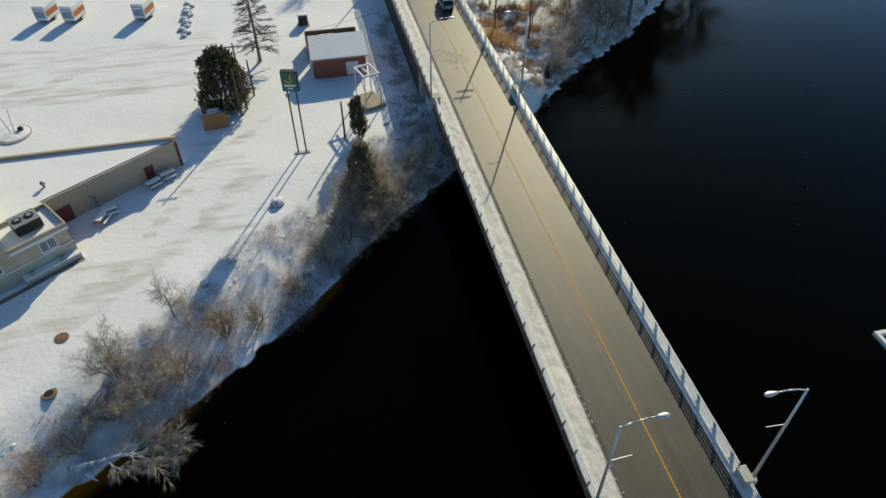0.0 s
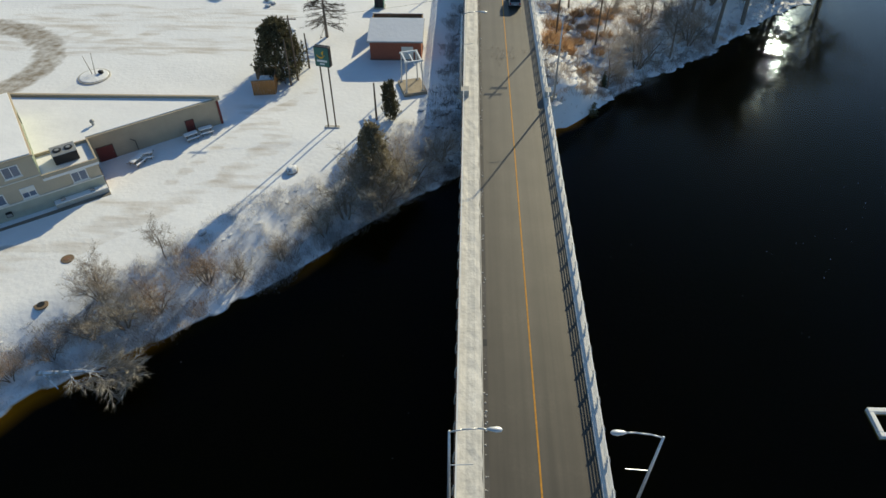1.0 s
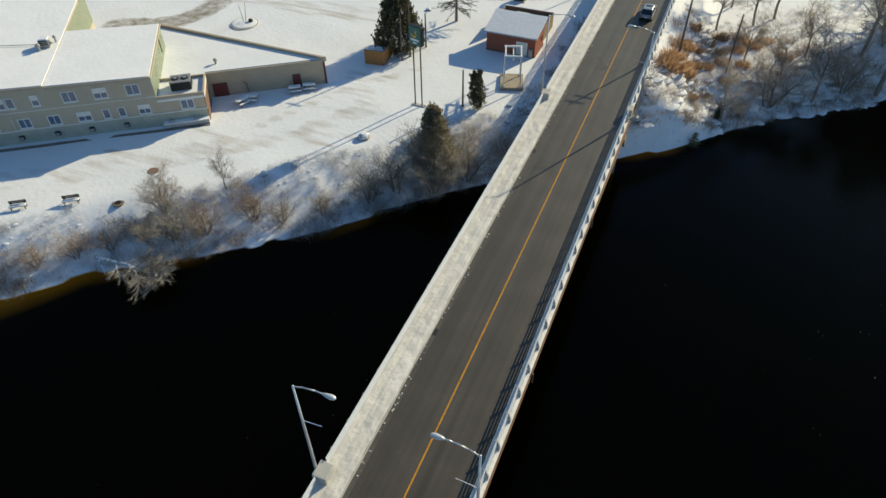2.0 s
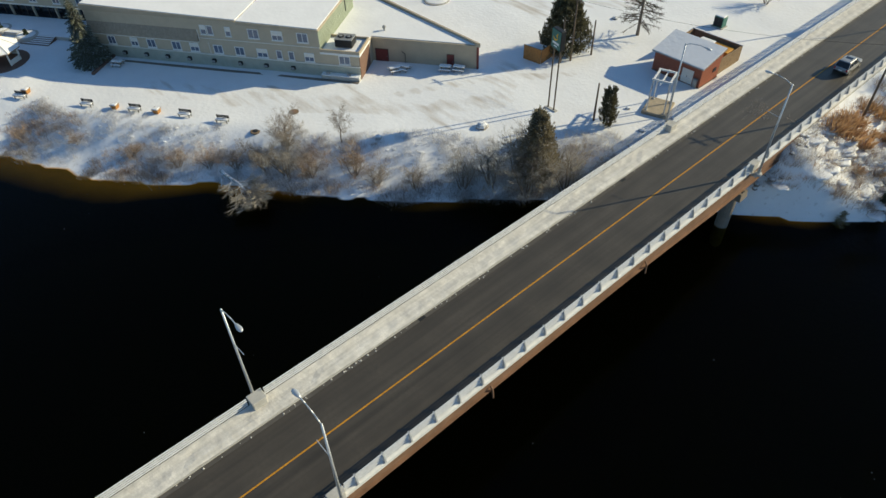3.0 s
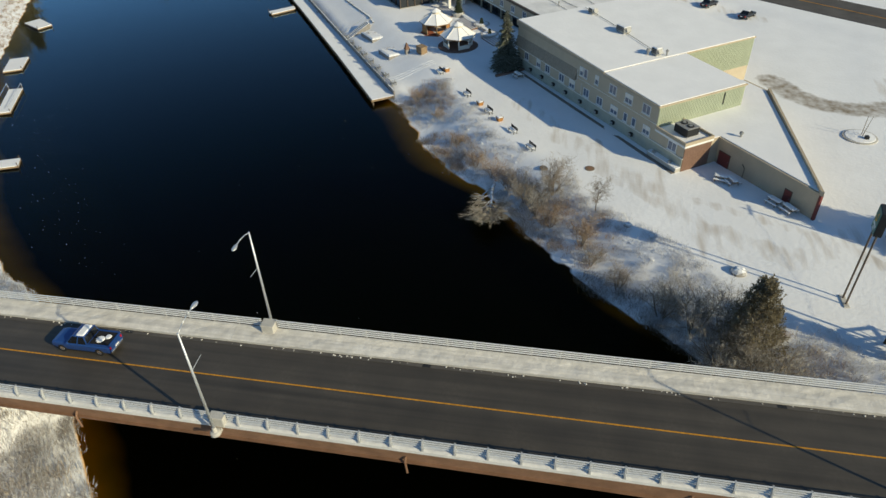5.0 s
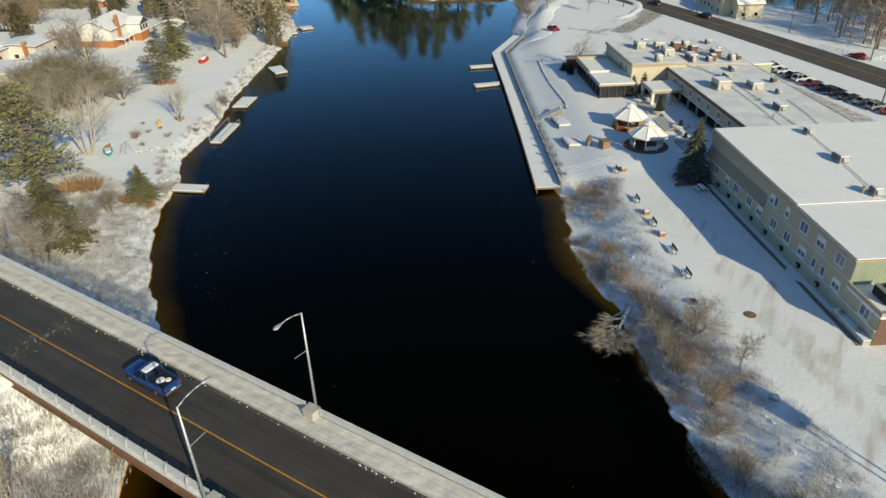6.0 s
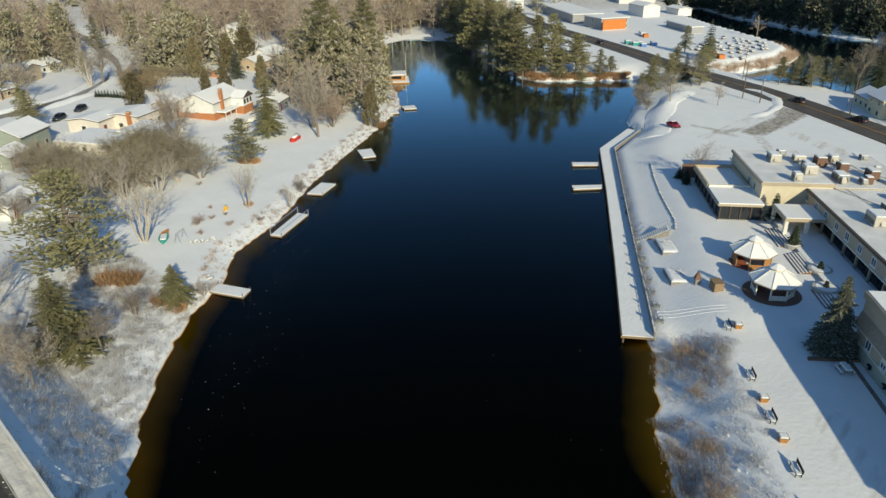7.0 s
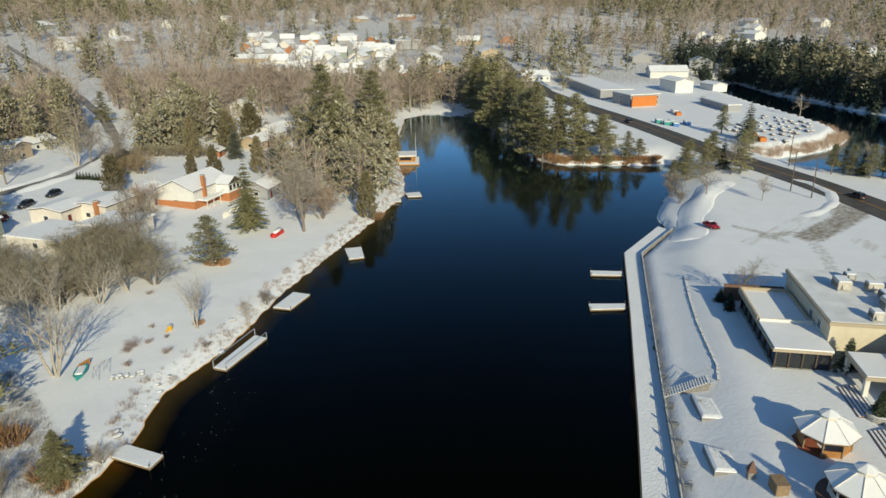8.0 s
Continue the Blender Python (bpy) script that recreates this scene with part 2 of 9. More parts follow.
def ground_material():
    """Snow with muddy tracks and brushy banks (from the sheet's own dirt and brush values); under water the sand is
    painted darker with depth, for light the water swallows.
    """
    m = mat("snowy_ground", (0.83, 0.84, 0.86), 0.8, var=0.05, scale=0.3, bump=0.10, bscale=1.7)
    nt = m.node_tree
    b = nt.nodes["Principled BSDF"]
    base = b.inputs["Base Color"].links[0].from_socket
    geo = [n for n in nt.nodes if n.bl_idname == "ShaderNodeNewGeometry"][0]

    def node(kind, **kw):
        n = nt.nodes.new(kind)
        for k, v in kw.items():
            n.inputs[int(k[1:])].default_value = v
        return n

    def noise_tex(sc, det=6.0):
        n = nt.nodes.new("ShaderNodeTexNoise")
        n.inputs["Scale"].default_value, n.inputs["Detail"].default_value = sc, det
        nt.links.new(geo.outputs["Position"], n.inputs["Vector"])
        return n.outputs["Fac"]

    def over(fac, below, above):
        x = nt.nodes.new("ShaderNodeMix")
        x.data_type = "RGBA"
        nt.links.new(fac, x.inputs[0])
        nt.links.new(below, x.inputs[6])
        if isinstance(above, tuple):
            x.inputs[7].default_value = (*above, 1)
        else:
            nt.links.new(above, x.inputs[7])
        return x.outputs[2]

    def streak_tex(sc):
        """Noise drawn out along the driven way."""
        mp = nt.nodes.new("ShaderNodeMapping")
        mp.inputs["Rotation"].default_value[2] = radians(-8)
        mp.inputs["Scale"].default_value = (0.25, 1.5, 1)
        n = nt.nodes.new("ShaderNodeTexNoise")
        n.inputs["Scale"].default_value, n.inputs["Detail"].default_value = sc, 7
        nt.links.new(geo.outputs["Position"], mp.inputs["Vector"])
        nt.links.new(mp.outputs[0], n.inputs["Vector"])
        return n.outputs["Fac"]

    def stain(attr, sc, width):
        a = nt.nodes.new("ShaderNodeAttribute")
        a.attribute_name = attr
        s = nt.nodes.new("ShaderNodeMath")
        s.operation = "ADD"
        nt.links.new(a.outputs["Fac"], s.inputs[0])
        nt.links.new(streak_tex(sc) if attr == "dirt" else noise_tex(sc), s.inputs[1])
        r = node("ShaderNodeMapRange", _1=1.0 - width * 0.3, _2=1.0 + width)
        nt.links.new(s.outputs[0], r.inputs[0])
        return r.outputs[0]

    col = over(stain("dirt", 0.5, 0.35), base, (0.42, 0.35, 0.27))
    col = over(stain("mud", 0.9, 0.5), col, (0.25, 0.205, 0.15))
    col = over(stain("brush", 1.3, 0.25), col, (0.24, 0.19, 0.15))
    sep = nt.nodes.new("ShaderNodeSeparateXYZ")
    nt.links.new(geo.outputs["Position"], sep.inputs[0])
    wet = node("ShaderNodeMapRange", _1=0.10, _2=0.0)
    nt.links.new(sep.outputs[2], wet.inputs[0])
    # sand fades to black with depth: light lost in the water, put into colour
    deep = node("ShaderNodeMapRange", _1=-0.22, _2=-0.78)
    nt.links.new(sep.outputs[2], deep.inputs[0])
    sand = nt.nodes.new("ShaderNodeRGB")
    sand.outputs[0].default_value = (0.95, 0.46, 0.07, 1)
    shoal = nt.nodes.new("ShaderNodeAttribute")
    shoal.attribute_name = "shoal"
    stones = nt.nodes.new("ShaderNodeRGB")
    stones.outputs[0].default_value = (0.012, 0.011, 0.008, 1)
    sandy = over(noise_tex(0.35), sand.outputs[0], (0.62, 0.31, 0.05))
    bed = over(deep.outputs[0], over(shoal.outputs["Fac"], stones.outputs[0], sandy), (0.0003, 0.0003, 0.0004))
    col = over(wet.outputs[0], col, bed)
    nt.links.new(col, b.inputs["Base Color"])
    return m


# ---- mesh helpers ----
class Build:
    """Collects corners and faces of one mesh."""

    def __init__(self):
        self.v, self.f = [], []

    def add(self, verts, faces):
        k = len(self.v)
        self.v.extend(tuple(p) for p in verts)
        self.f.extend(tuple(i + k for i in q) for q in faces)
        return self

    def box(self, x0, y0, z0, x1, y1, z1, taper=0.0):
        t = taper
        return self.add([(x0, y0, z0), (x1, y0, z0), (x1, y1, z0), (x0, y1, z0), (x0 + t, y0 + t, z1), (x1 - t, y0 + t, z1), (x1 - t, y1 - t, z1), (x0 + t, y1 - t, z1)],
                        [(3, 2, 1, 0), (4, 5, 6, 7), (0, 1, 5, 4), (1, 2, 6, 5), (2, 3, 7, 6), (3, 0, 4, 7)])

    def soft_box(self, x0, y0, z0, x1, y1, z1, r=0.03):
        """A box whose upright and upper edges are chamfered."""
        rings = []
        for z, i in ((z0, 0.0), (z1 - r, 0.0), (z1, r)):
            a, c = i, r
            rings.append([(x0 + a + c, y0 + a, z), (x1 - a - c, y0 + a, z), (x1 - a, y0 + a + c, z), (x1 - a, y1 - a - c, z), (x1 - a - c, y1 - a, z), (x0 + a + c, y1 - a, z), (x0 + a, y1 - a - c, z), (x0 + a, y0 + a + c, z)])
        return self.loft(rings, True)

    def loft(self, rings, caps=False):
        n = len(rings[0])
        verts = [p for r in rings for p in r]
        faces = [(k * n + i, k * n + (i + 1) % n, (k + 1) * n + (i + 1) % n, (k + 1) * n + i) for k in range(len(rings) - 1) for i in range(n)]
        if caps:
            faces += [tuple(range(n - 1, -1, -1)), tuple((len(rings) - 1) * n + i for i in range(n))]
        return self.add(verts, faces)

    def prism(self, poly, z0, z1):
        """An upright prism over a polygon; z1 may be a height per corner."""
        tops = z1 if isinstance(z1, (list, tuple)) else [z1] * len(poly)
        return self.loft([[(x, y, z0) for x, y in poly], [(x, y, z) for (x, y), z in zip(poly, tops)]], True)

    def tube(self, a, b, r0, r1=None, n=8, caps=True):
        a, b = Vector(a), Vector(b)
        r1 = r0 if r1 is None else r1
        w = (b - a).normalized()
        u = w.orthogonal().normalized()
        s = w.cross(u)
        rings = [[p + (u * math.cos(2 * math.pi * i / n) + s * math.sin(2 * math.pi * i / n)) * r for i in range(n)] for p, r in ((a, r0), (b, r1))]
        return self.loft(rings, caps)

    def path(self, pts, r, n=6):
        for i in range(len(pts) - 1):
            self.tube(pts[i], pts[i + 1], r, r, n)
        return self

    def lathe(self, prof, n=12, at=(0, 0)):
        return self.loft([[(at[0] + r * math.cos(2 * math.pi * i / n), at[1] + r * math.sin(2 * math.pi * i / n), z) for i in range(n)] for r, z in prof], True)

    def moved(self, m):
        self.v = [tuple(m @ Vector(p)) for p in self.v]
        return self

    def mesh(self, name, material, smooth=False):
        me = bpy.data.meshes.new(name)
        me.from_pydata(self.v, [], self.f)
        me.materials.append(material)
        if smooth:
            me.polygons.foreach_set("use_smooth", [True] * len(me.polygons))
        return me


def thing(name, label, category, at=None, group="", kind=""):
    ob = new(name)
    ob.empty_display_size = 0.3
    if at is not None:
        ob.matrix_basis = at
    return tagged(ob, label, category, group, kind)


def part(name, build, material, parent=None, label="", smooth=False, at=None):
    """One mesh object, under a thing or a part."""
    me = build.mesh(name, material, smooth) if isinstance(build, Build) else build
    ob = new(name, me)
    if parent is not None:
        ob.parent = parent
    if at is not None:
        ob.matrix_basis = at
    if label:
        ob["label"] = label
    return ob


def solid(name, build, material, label, category, group="", kind="", smooth=False, at=None):
    return tagged(part(name, build, material, None, "", smooth, at), label, category, group, kind)


def smoothstep(a, b, x):
    t = np.clip((np.asarray(x, float) - a) / (b - a), 0, 1)
    return t * t * (3 - 2 * t)


# ---- the hotel's own axes: s along its river front, e inland ----
HO, HD = np.array([-62.0, 34.3]), np.array([0.8115, 0.5843])
HN = np.array([-0.5843, 0.8115])
H_ANGLE = math.degrees(math.atan2(HD[1], HD[0]))
HOTEL = pose(HO[0], HO[1], 0, 0, 0, H_ANGLE)


def hot(s, e):
    p = HO + s * HD + e * HN
    return float(p[0]), float(p[1])


# ---- ground ----
EAST = [(340, 330), (130, 165), (78, 123), (68, 115.5), (55, 102), (44, 94), (35, 85.5), (30, 80.5), (24, 76.3), (14.8, 68), (7, 61), (0.8, 54.7), (-2.8, 50), (-7, 46.2), (-11.5, 42.3), (-16.5, 38.4), (-25, 32.4),
        (-30.3, 26.6), (-38, 20.8), (-44, 17.8), (-50.6, 14.2), (-53.0, 12.2), (-73.5, -1.2), (-93, -13.6), (-126, -35.2), (-146, -39.4), (-157, -48.5), (-173, -55), (-205, -67), (-219, -75)]
NORTH = [(-210, -81), (-188.5, -106), (-196, -122), (-211, -137.6), (-232, -170), (-251, -207.5), (-240, -228), (-222, -226), (-180, -182), (-160, -158), (-151, -146)]
WEST = [(-142, -133), (-126, -114), (-105, -101), (-84.7, -89.3), (-61.6, -75.9), (-43, -62.5), (-30, -56.4), (-23, -48), (-14.4, -42.3), (-6, -34), (2, -23.5), (9.7, -11.5), (22, -0.3), (29.4, 6.2), (60, 18), (150, 75), (370, 260)]
RIVER = np.array(EAST + NORTH + WEST, float)
BACKRIVER = np.array([(-242, -57), (-260, -49), (-282, -44), (-306, -47), (-316, -55), (-332, -70), (-366, -106), (-400, -138), (-470, -190), (-484, -170), (-437, -128), (-422, -103), (-393, -70), (-380, -45), (-372, 0), (-360, 90), (-330, 200), (-230, 160), (-205, 60), (-220, 12), (-233, -20), (-234, -40)], float)


def poly_distance(poly, X, Y):
    """Distance to the polygon's outline, negative inside."""
    best, inside = np.full(X.shape, 1e9), np.zeros(X.shape, bool)
    for (x0, y0), (x1, y1) in zip(poly, np.roll(poly, -1, 0)):
        dx, dy = x1 - x0, y1 - y0
        t = np.clip(((X - x0) * dx + (Y - y0) * dy) / (dx * dx + dy * dy), 0, 1)
        best = np.minimum(best, np.hypot(X - x0 - t * dx, Y - y0 - t * dy))
        if dy:
            inside ^= ((y0 > Y) != (y1 > Y)) & (X < (Y - y0) * dx / dy + x0)
    return np.where(inside, -best, best)


def wave(X, Y, k, seed):
    r = np.random.RandomState(seed)
    out = np.zeros(np.shape(X))
    for i in range(5):
        a, p, f = r.rand() * 6.28, r.rand() * 6.28, k * (0.6 + 1.6 * r.rand())
        out = out + np.sin((X * math.cos(a) + Y * math.sin(a)) * f + p)
    return out / 5


def shore_distance(X, Y):
    return poly_distance(RIVER, X, Y) + 0.35 * wave(X, Y, 0.9, 3)


ROAD = [(140.0, 112.0), (60.0, 86.0), (-5.0, 68.5), (-65.0, 55.2), (-90.0, 49.5), (-125.0, 40.0), (-153.0, 31.0), (-190.0, 13.5), (-225.0, 2.0), (-256.0, -10.0), (-310.0, -33.0), (-420.0, -70.0), (-560.0, -110.0)]
ROAD = [(float(HO[0] + s * HD[0] + e * HN[0]), float(HO[1] + s * HD[1] + e * HN[1])) for s, e in ROAD]


def line_distance(pts, X, Y):
    out = np.full(np.shape(X), 1e9)
    for (x0, y0), (x1, y1) in zip(pts[:-1], pts[1:]):
        dx, dy = x1 - x0, y1 - y0
        t = np.clip(((X - x0) * dx + (Y - y0) * dy) / (dx * dx + dy * dy), 0, 1)
        out = np.minimum(out, np.hypot(X - x0 - t * dx, Y - y0 - t * dy))
    return out


def road_distance(X, Y):
    return line_distance(ROAD, X, Y)


LANE = [(10.0, -168.0), (-20.0, -173.0), (-40.0, -179.0), (-58.0, -190.0), (-76.0, -212.0), (-90.0, -250.0), (-104.0, -304.0), (-120.0, -390.0), (-133.0, -500.0), (-140.0, -640.0)]


def ground_height(X, Y):
    X, Y = np.asarray(X, float), np.asarray(Y, float)
    dist = shore_distance(X, Y)
    back = poly_distance(BACKRIVER, X, Y)
    east = Y > 0.733 * X + 20.3
    s, e = (X - HO[0]) * HD[0] + (Y - HO[1]) * HD[1], (X - HO[0]) * HN[0] + (Y - HO[1]) * HN[1]
    d = np.maximum(dist, 0)
    bank = 0.15 + 3.35 * smoothstep(0.3, 9.5, d)
    raw = poly_distance(RIVER, X, Y)
    walk_bank = 0.35 + 1.35 * smoothstep(0.0, 1.3, raw) + 2.2 * smoothstep(0.5, 11.5, raw)
    n = smoothstep(-3, -9, s)
    h_east = bank * (1 - n) + walk_bank * n + 0.010 * np.clip(e - 10, 0, 120) + 0.25 * smoothstep(-15, 0, e)
    h_west = 0.15 + 1.0 * smoothstep(0, 3.5, d) + 0.055 * np.minimum(d, 90)
    h = np.where(east, h_east, h_west)
    h = h + np.where(d > 0.5, (0.09 - 0.06 * n * east) * wave(X, Y, 0.35, 5) + 0.02 * wave(X, Y, 1.7, 6), 0) * smoothstep(0, 6, d)
    far = np.hypot(X + 60, Y)
    h = h + 0.075 * np.maximum(0, far - 360) * (0.75 + 0.5 * wave(X, Y, 0.006, 9)) * smoothstep(330, 500, far)
    # road embankments at both ends of the bridge
    side = np.maximum(np.abs(X - 20.0) - 6.0, 0)
    ramp = np.where(Y > 30, np.minimum(8.1, 8.1 - 1.0 * (82 - Y)), np.minimum(8.1, 8.1 - 0.8 * (Y + 12)))
    ramp = np.where((Y > 30) & (X < 15.0), -9.0, ramp)
    h = np.where(dist > 0, np.maximum(h, np.minimum(8.1, ramp) - 0.75 * side), h)
    h = np.where(back < 6, np.minimum(h, 0.2 + 0.6 * np.maximum(back, 0)), h)
    rd = line_distance(ROAD, X, Y)
    lift = smoothstep(14, 9, rd)
    h = np.where(rd < 14, h * (1 - lift) + np.maximum(4.7, np.minimum(h, 60) - 0.0) * lift, h)
    h = np.where(dist < 0, np.maximum(-3.5, -0.05 + (0.19 + 0.05 * wave(X, Y, 0.09, 15) + np.where(east, 0.7 * smoothstep(-32, -18, X), 0.0)) * dist), h)
    h = np.where((back < 0) & (rd > 10), np.maximum(-3.5, 0.3 * back), h)
    return h


def ground_at(x, y):
    return float(ground_height(np.array([x]), np.array([y]))[0])


def segment_mask(X, Y, pts, width):
    out = np.full(X.shape, 1e9)
    for (x0, y0), (x1, y1) in zip(pts[:-1], pts[1:]):
        dx, dy = x1 - x0, y1 - y0
        t = np.clip(((X - x0) * dx + (Y - y0) * dy) / (dx * dx + dy * dy), 0, 1)
        out = np.minimum(out, np.hypot(X - x0 - t * dx, Y - y0 - t * dy))
    return 1 - smoothstep(width * 0.5, width, out)


def axis_steps(lo, hi, step, outer):
    def grown(w, gone):
        return min(w * 1.18, 5.0 if gone < 330 else 90)

    core = np.arange(lo, hi + step, step)
    left, right, w = [], [], step
    x = lo
    while x > -outer:
        w = grown(w, lo - x)
        x -= w
        left.append(x)
    x, w = core[-1], step
    while x < outer:
        w = grown(w, x - core[-1] + 250)
        x += w
        right.append(x)
    return np.concatenate([left[::-1], core, right])


def build_ground():
    xs, ys = axis_steps(-152, 92, 1.2, 2400), axis_steps(-132, 142, 1.2, 2400)
    X, Y = np.meshgrid(xs, ys)
    Z = ground_height(X, Y)
    nx, ny = len(xs), len(ys)
    idx = np.arange(nx * ny).reshape(ny, nx)
    quads = np.stack([idx[:-1, :-1], idx[:-1, 1:], idx[1:, 1:], idx[1:, :-1]], -1).reshape(-1, 4)
    me = bpy.data.meshes.new("ground")
    me.from_pydata(np.stack([X, Y, Z], -1).reshape(-1, 3).tolist(), [], quads.tolist())
    me.polygons.foreach_set("use_smooth", [True] * len(me.polygons))
    dist = shore_distance(X, Y)
    east = Y > 0.733 * X + 20.3
    s, e = (X - HO[0]) * HD[0] + (Y - HO[1]) * HD[1], (X - HO[0]) * HN[0] + (Y - HO[1]) * HN[1]
    brush = np.where(east, (1 - smoothstep(6, 9.5, dist)) * (s > -7), 0.75 * (1 - smoothstep(3, 6, dist)))
    brush = np.maximum(brush, (X > -9) * (~east) * 0.62 * (1 - smoothstep(14, 30, dist)))
    brush = np.maximum(brush, np.where(east & (X > 26), 0.55 * (1 - smoothstep(10, 30, dist)), 0)) * np.where(east, 0.32, 0.5)
    far = np.hypot(X + 60, Y)
    brush = np.maximum(brush, 0.56 * smoothstep(300, 420, far))
    dirt = np.zeros(X.shape)
    lanes = [([(-8, 62), (-18, 58), (-27, 50), (-36, 43), (-47, 36)], 3.2), ([(-60, 96), (-40, 94), (-20, 96)], 5), ([(-60, 103), (-38, 104), (-18, 108)], 6), ([(-16, 78), (-9, 70), (-14, 62)], 3),
             ([hot(-118, 22), hot(-105, 12), hot(-96, 4)], 4), ([hot(-100, 26), hot(-60, 38)], 4), ([hot(-50, 41), hot(5, 55)], 3), ([(-24, 52), (-27, 55)], 2.5)]
    for pts, w in lanes:
        dirt = np.maximum(dirt, 0.44 * segment_mask(X, Y, pts, w))
    for pts, w, v in (([(-35, 48), (-30.9, 50.3), (-26.3, 51.4), (-22.4, 52.8), (-18, 57.3), (-14, 62.3), (-10.8, 69)], 1.3, 0.50), ([(-33, 44), (-24, 50), (-20.9, 55), (-17, 60)], 1.0, 0.46), ([(-59.4, 105.4), (-51.8, 101.8), (-42.4, 97.8), (-32.4, 94), (-25.3, 95)], 1.8, 0.54),
                      ([(-50, 97.6), (-39, 93.9), (-30.5, 94)], 1.6, 0.52), ([(-20.8, 60.2), (-18, 66.2), (-14.7, 72.5), (-6.8, 82.8)], 1.6, 0.48), ([(-27.4, 56.2), (-24.8, 56.2), (-22.2, 55.4)], 1.5, 0.62), ([(-59, 109.5), (-45, 109.7), (-29, 108.5)], 1.6, 0.5), ([(-47, 92), (-35, 101), (-20, 102)], 1.6, 0.48)):
        dirt = np.maximum(dirt, v * segment_mask(X, Y, pts, w))
    mud = np.zeros(X.shape)
    turn = [(-64, 101.5), (-57.2, 99.2), (-52.2, 95.2), (-50.0, 91.1), (-49.6, 86.4), (-51.0, 82.7), (-54, 79.5), (-60, 77)]
    mud = np.maximum(mud, 0.8 * segment_mask(X, Y, turn, 3.4))
    mud = np.maximum(mud, 0.85 * segment_mask(X, Y, [(-154, -11.2), (-164, -10.4), (-172, -9.6), (-187, -8.4)], 4.6))
    mud = np.maximum(mud, 0.8 * segment_mask(X, Y, [(-172, -10), (-184.4, -14.5)], 3.4))
    mud = np.maximum(mud, 0.62 * segment_mask(X, Y, [(-150.6, -26.4), (-149.8, -19), (-147.5, -13.9)], 1.5))
    mud = np.maximum(mud, 0.5 * segment_mask(X, Y, [(-154, -11), (-140, -3), (-118, 8)], 2.2))
    mud = np.maximum(mud, 0.55 * segment_mask(X, Y, [(-148, -18), (-155, -15)], 2.5))
    mud = np.maximum(mud, 0.7 * segment_mask(X, Y, [hot(-42, 35.5), hot(-25, 38), hot(-4, 41)], 4.5))
    shoal = np.where(east, np.maximum(smoothstep(-15, -30, X) * (X > -60), smoothstep(0.15, 0.5, wave(X, Y, 0.22, 33)) * (X < 40)), 0.6 + 0.4 * smoothstep(-0.3, 0.4, wave(X, Y, 0.12, 34)))
    for name, values in (("dirt", dirt), ("mud", mud), ("brush", brush), ("shoal", shoal)):
        me.attributes.new(name, "FLOAT", "POINT").data.foreach_set("value", values.astype(np.float32).ravel())
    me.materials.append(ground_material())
    tagged(new("ground", me), "snow-covered river banks with muddy tracks and brush", "ground", kind="structure")


build_ground()
wb = Build().add([(-2400, -2400, 0), (2400, -2400, 0), (2400, 2400, 0), (-2400, 2400, 0)], [(0, 1, 2, 3)])
solid("water", wb, water_material(), "black calm river water reflecting the sky", "water", kind="structure")


# ---- bridge ----
DECK = 8.6
Y0, Y1 = -150.0, 240.0


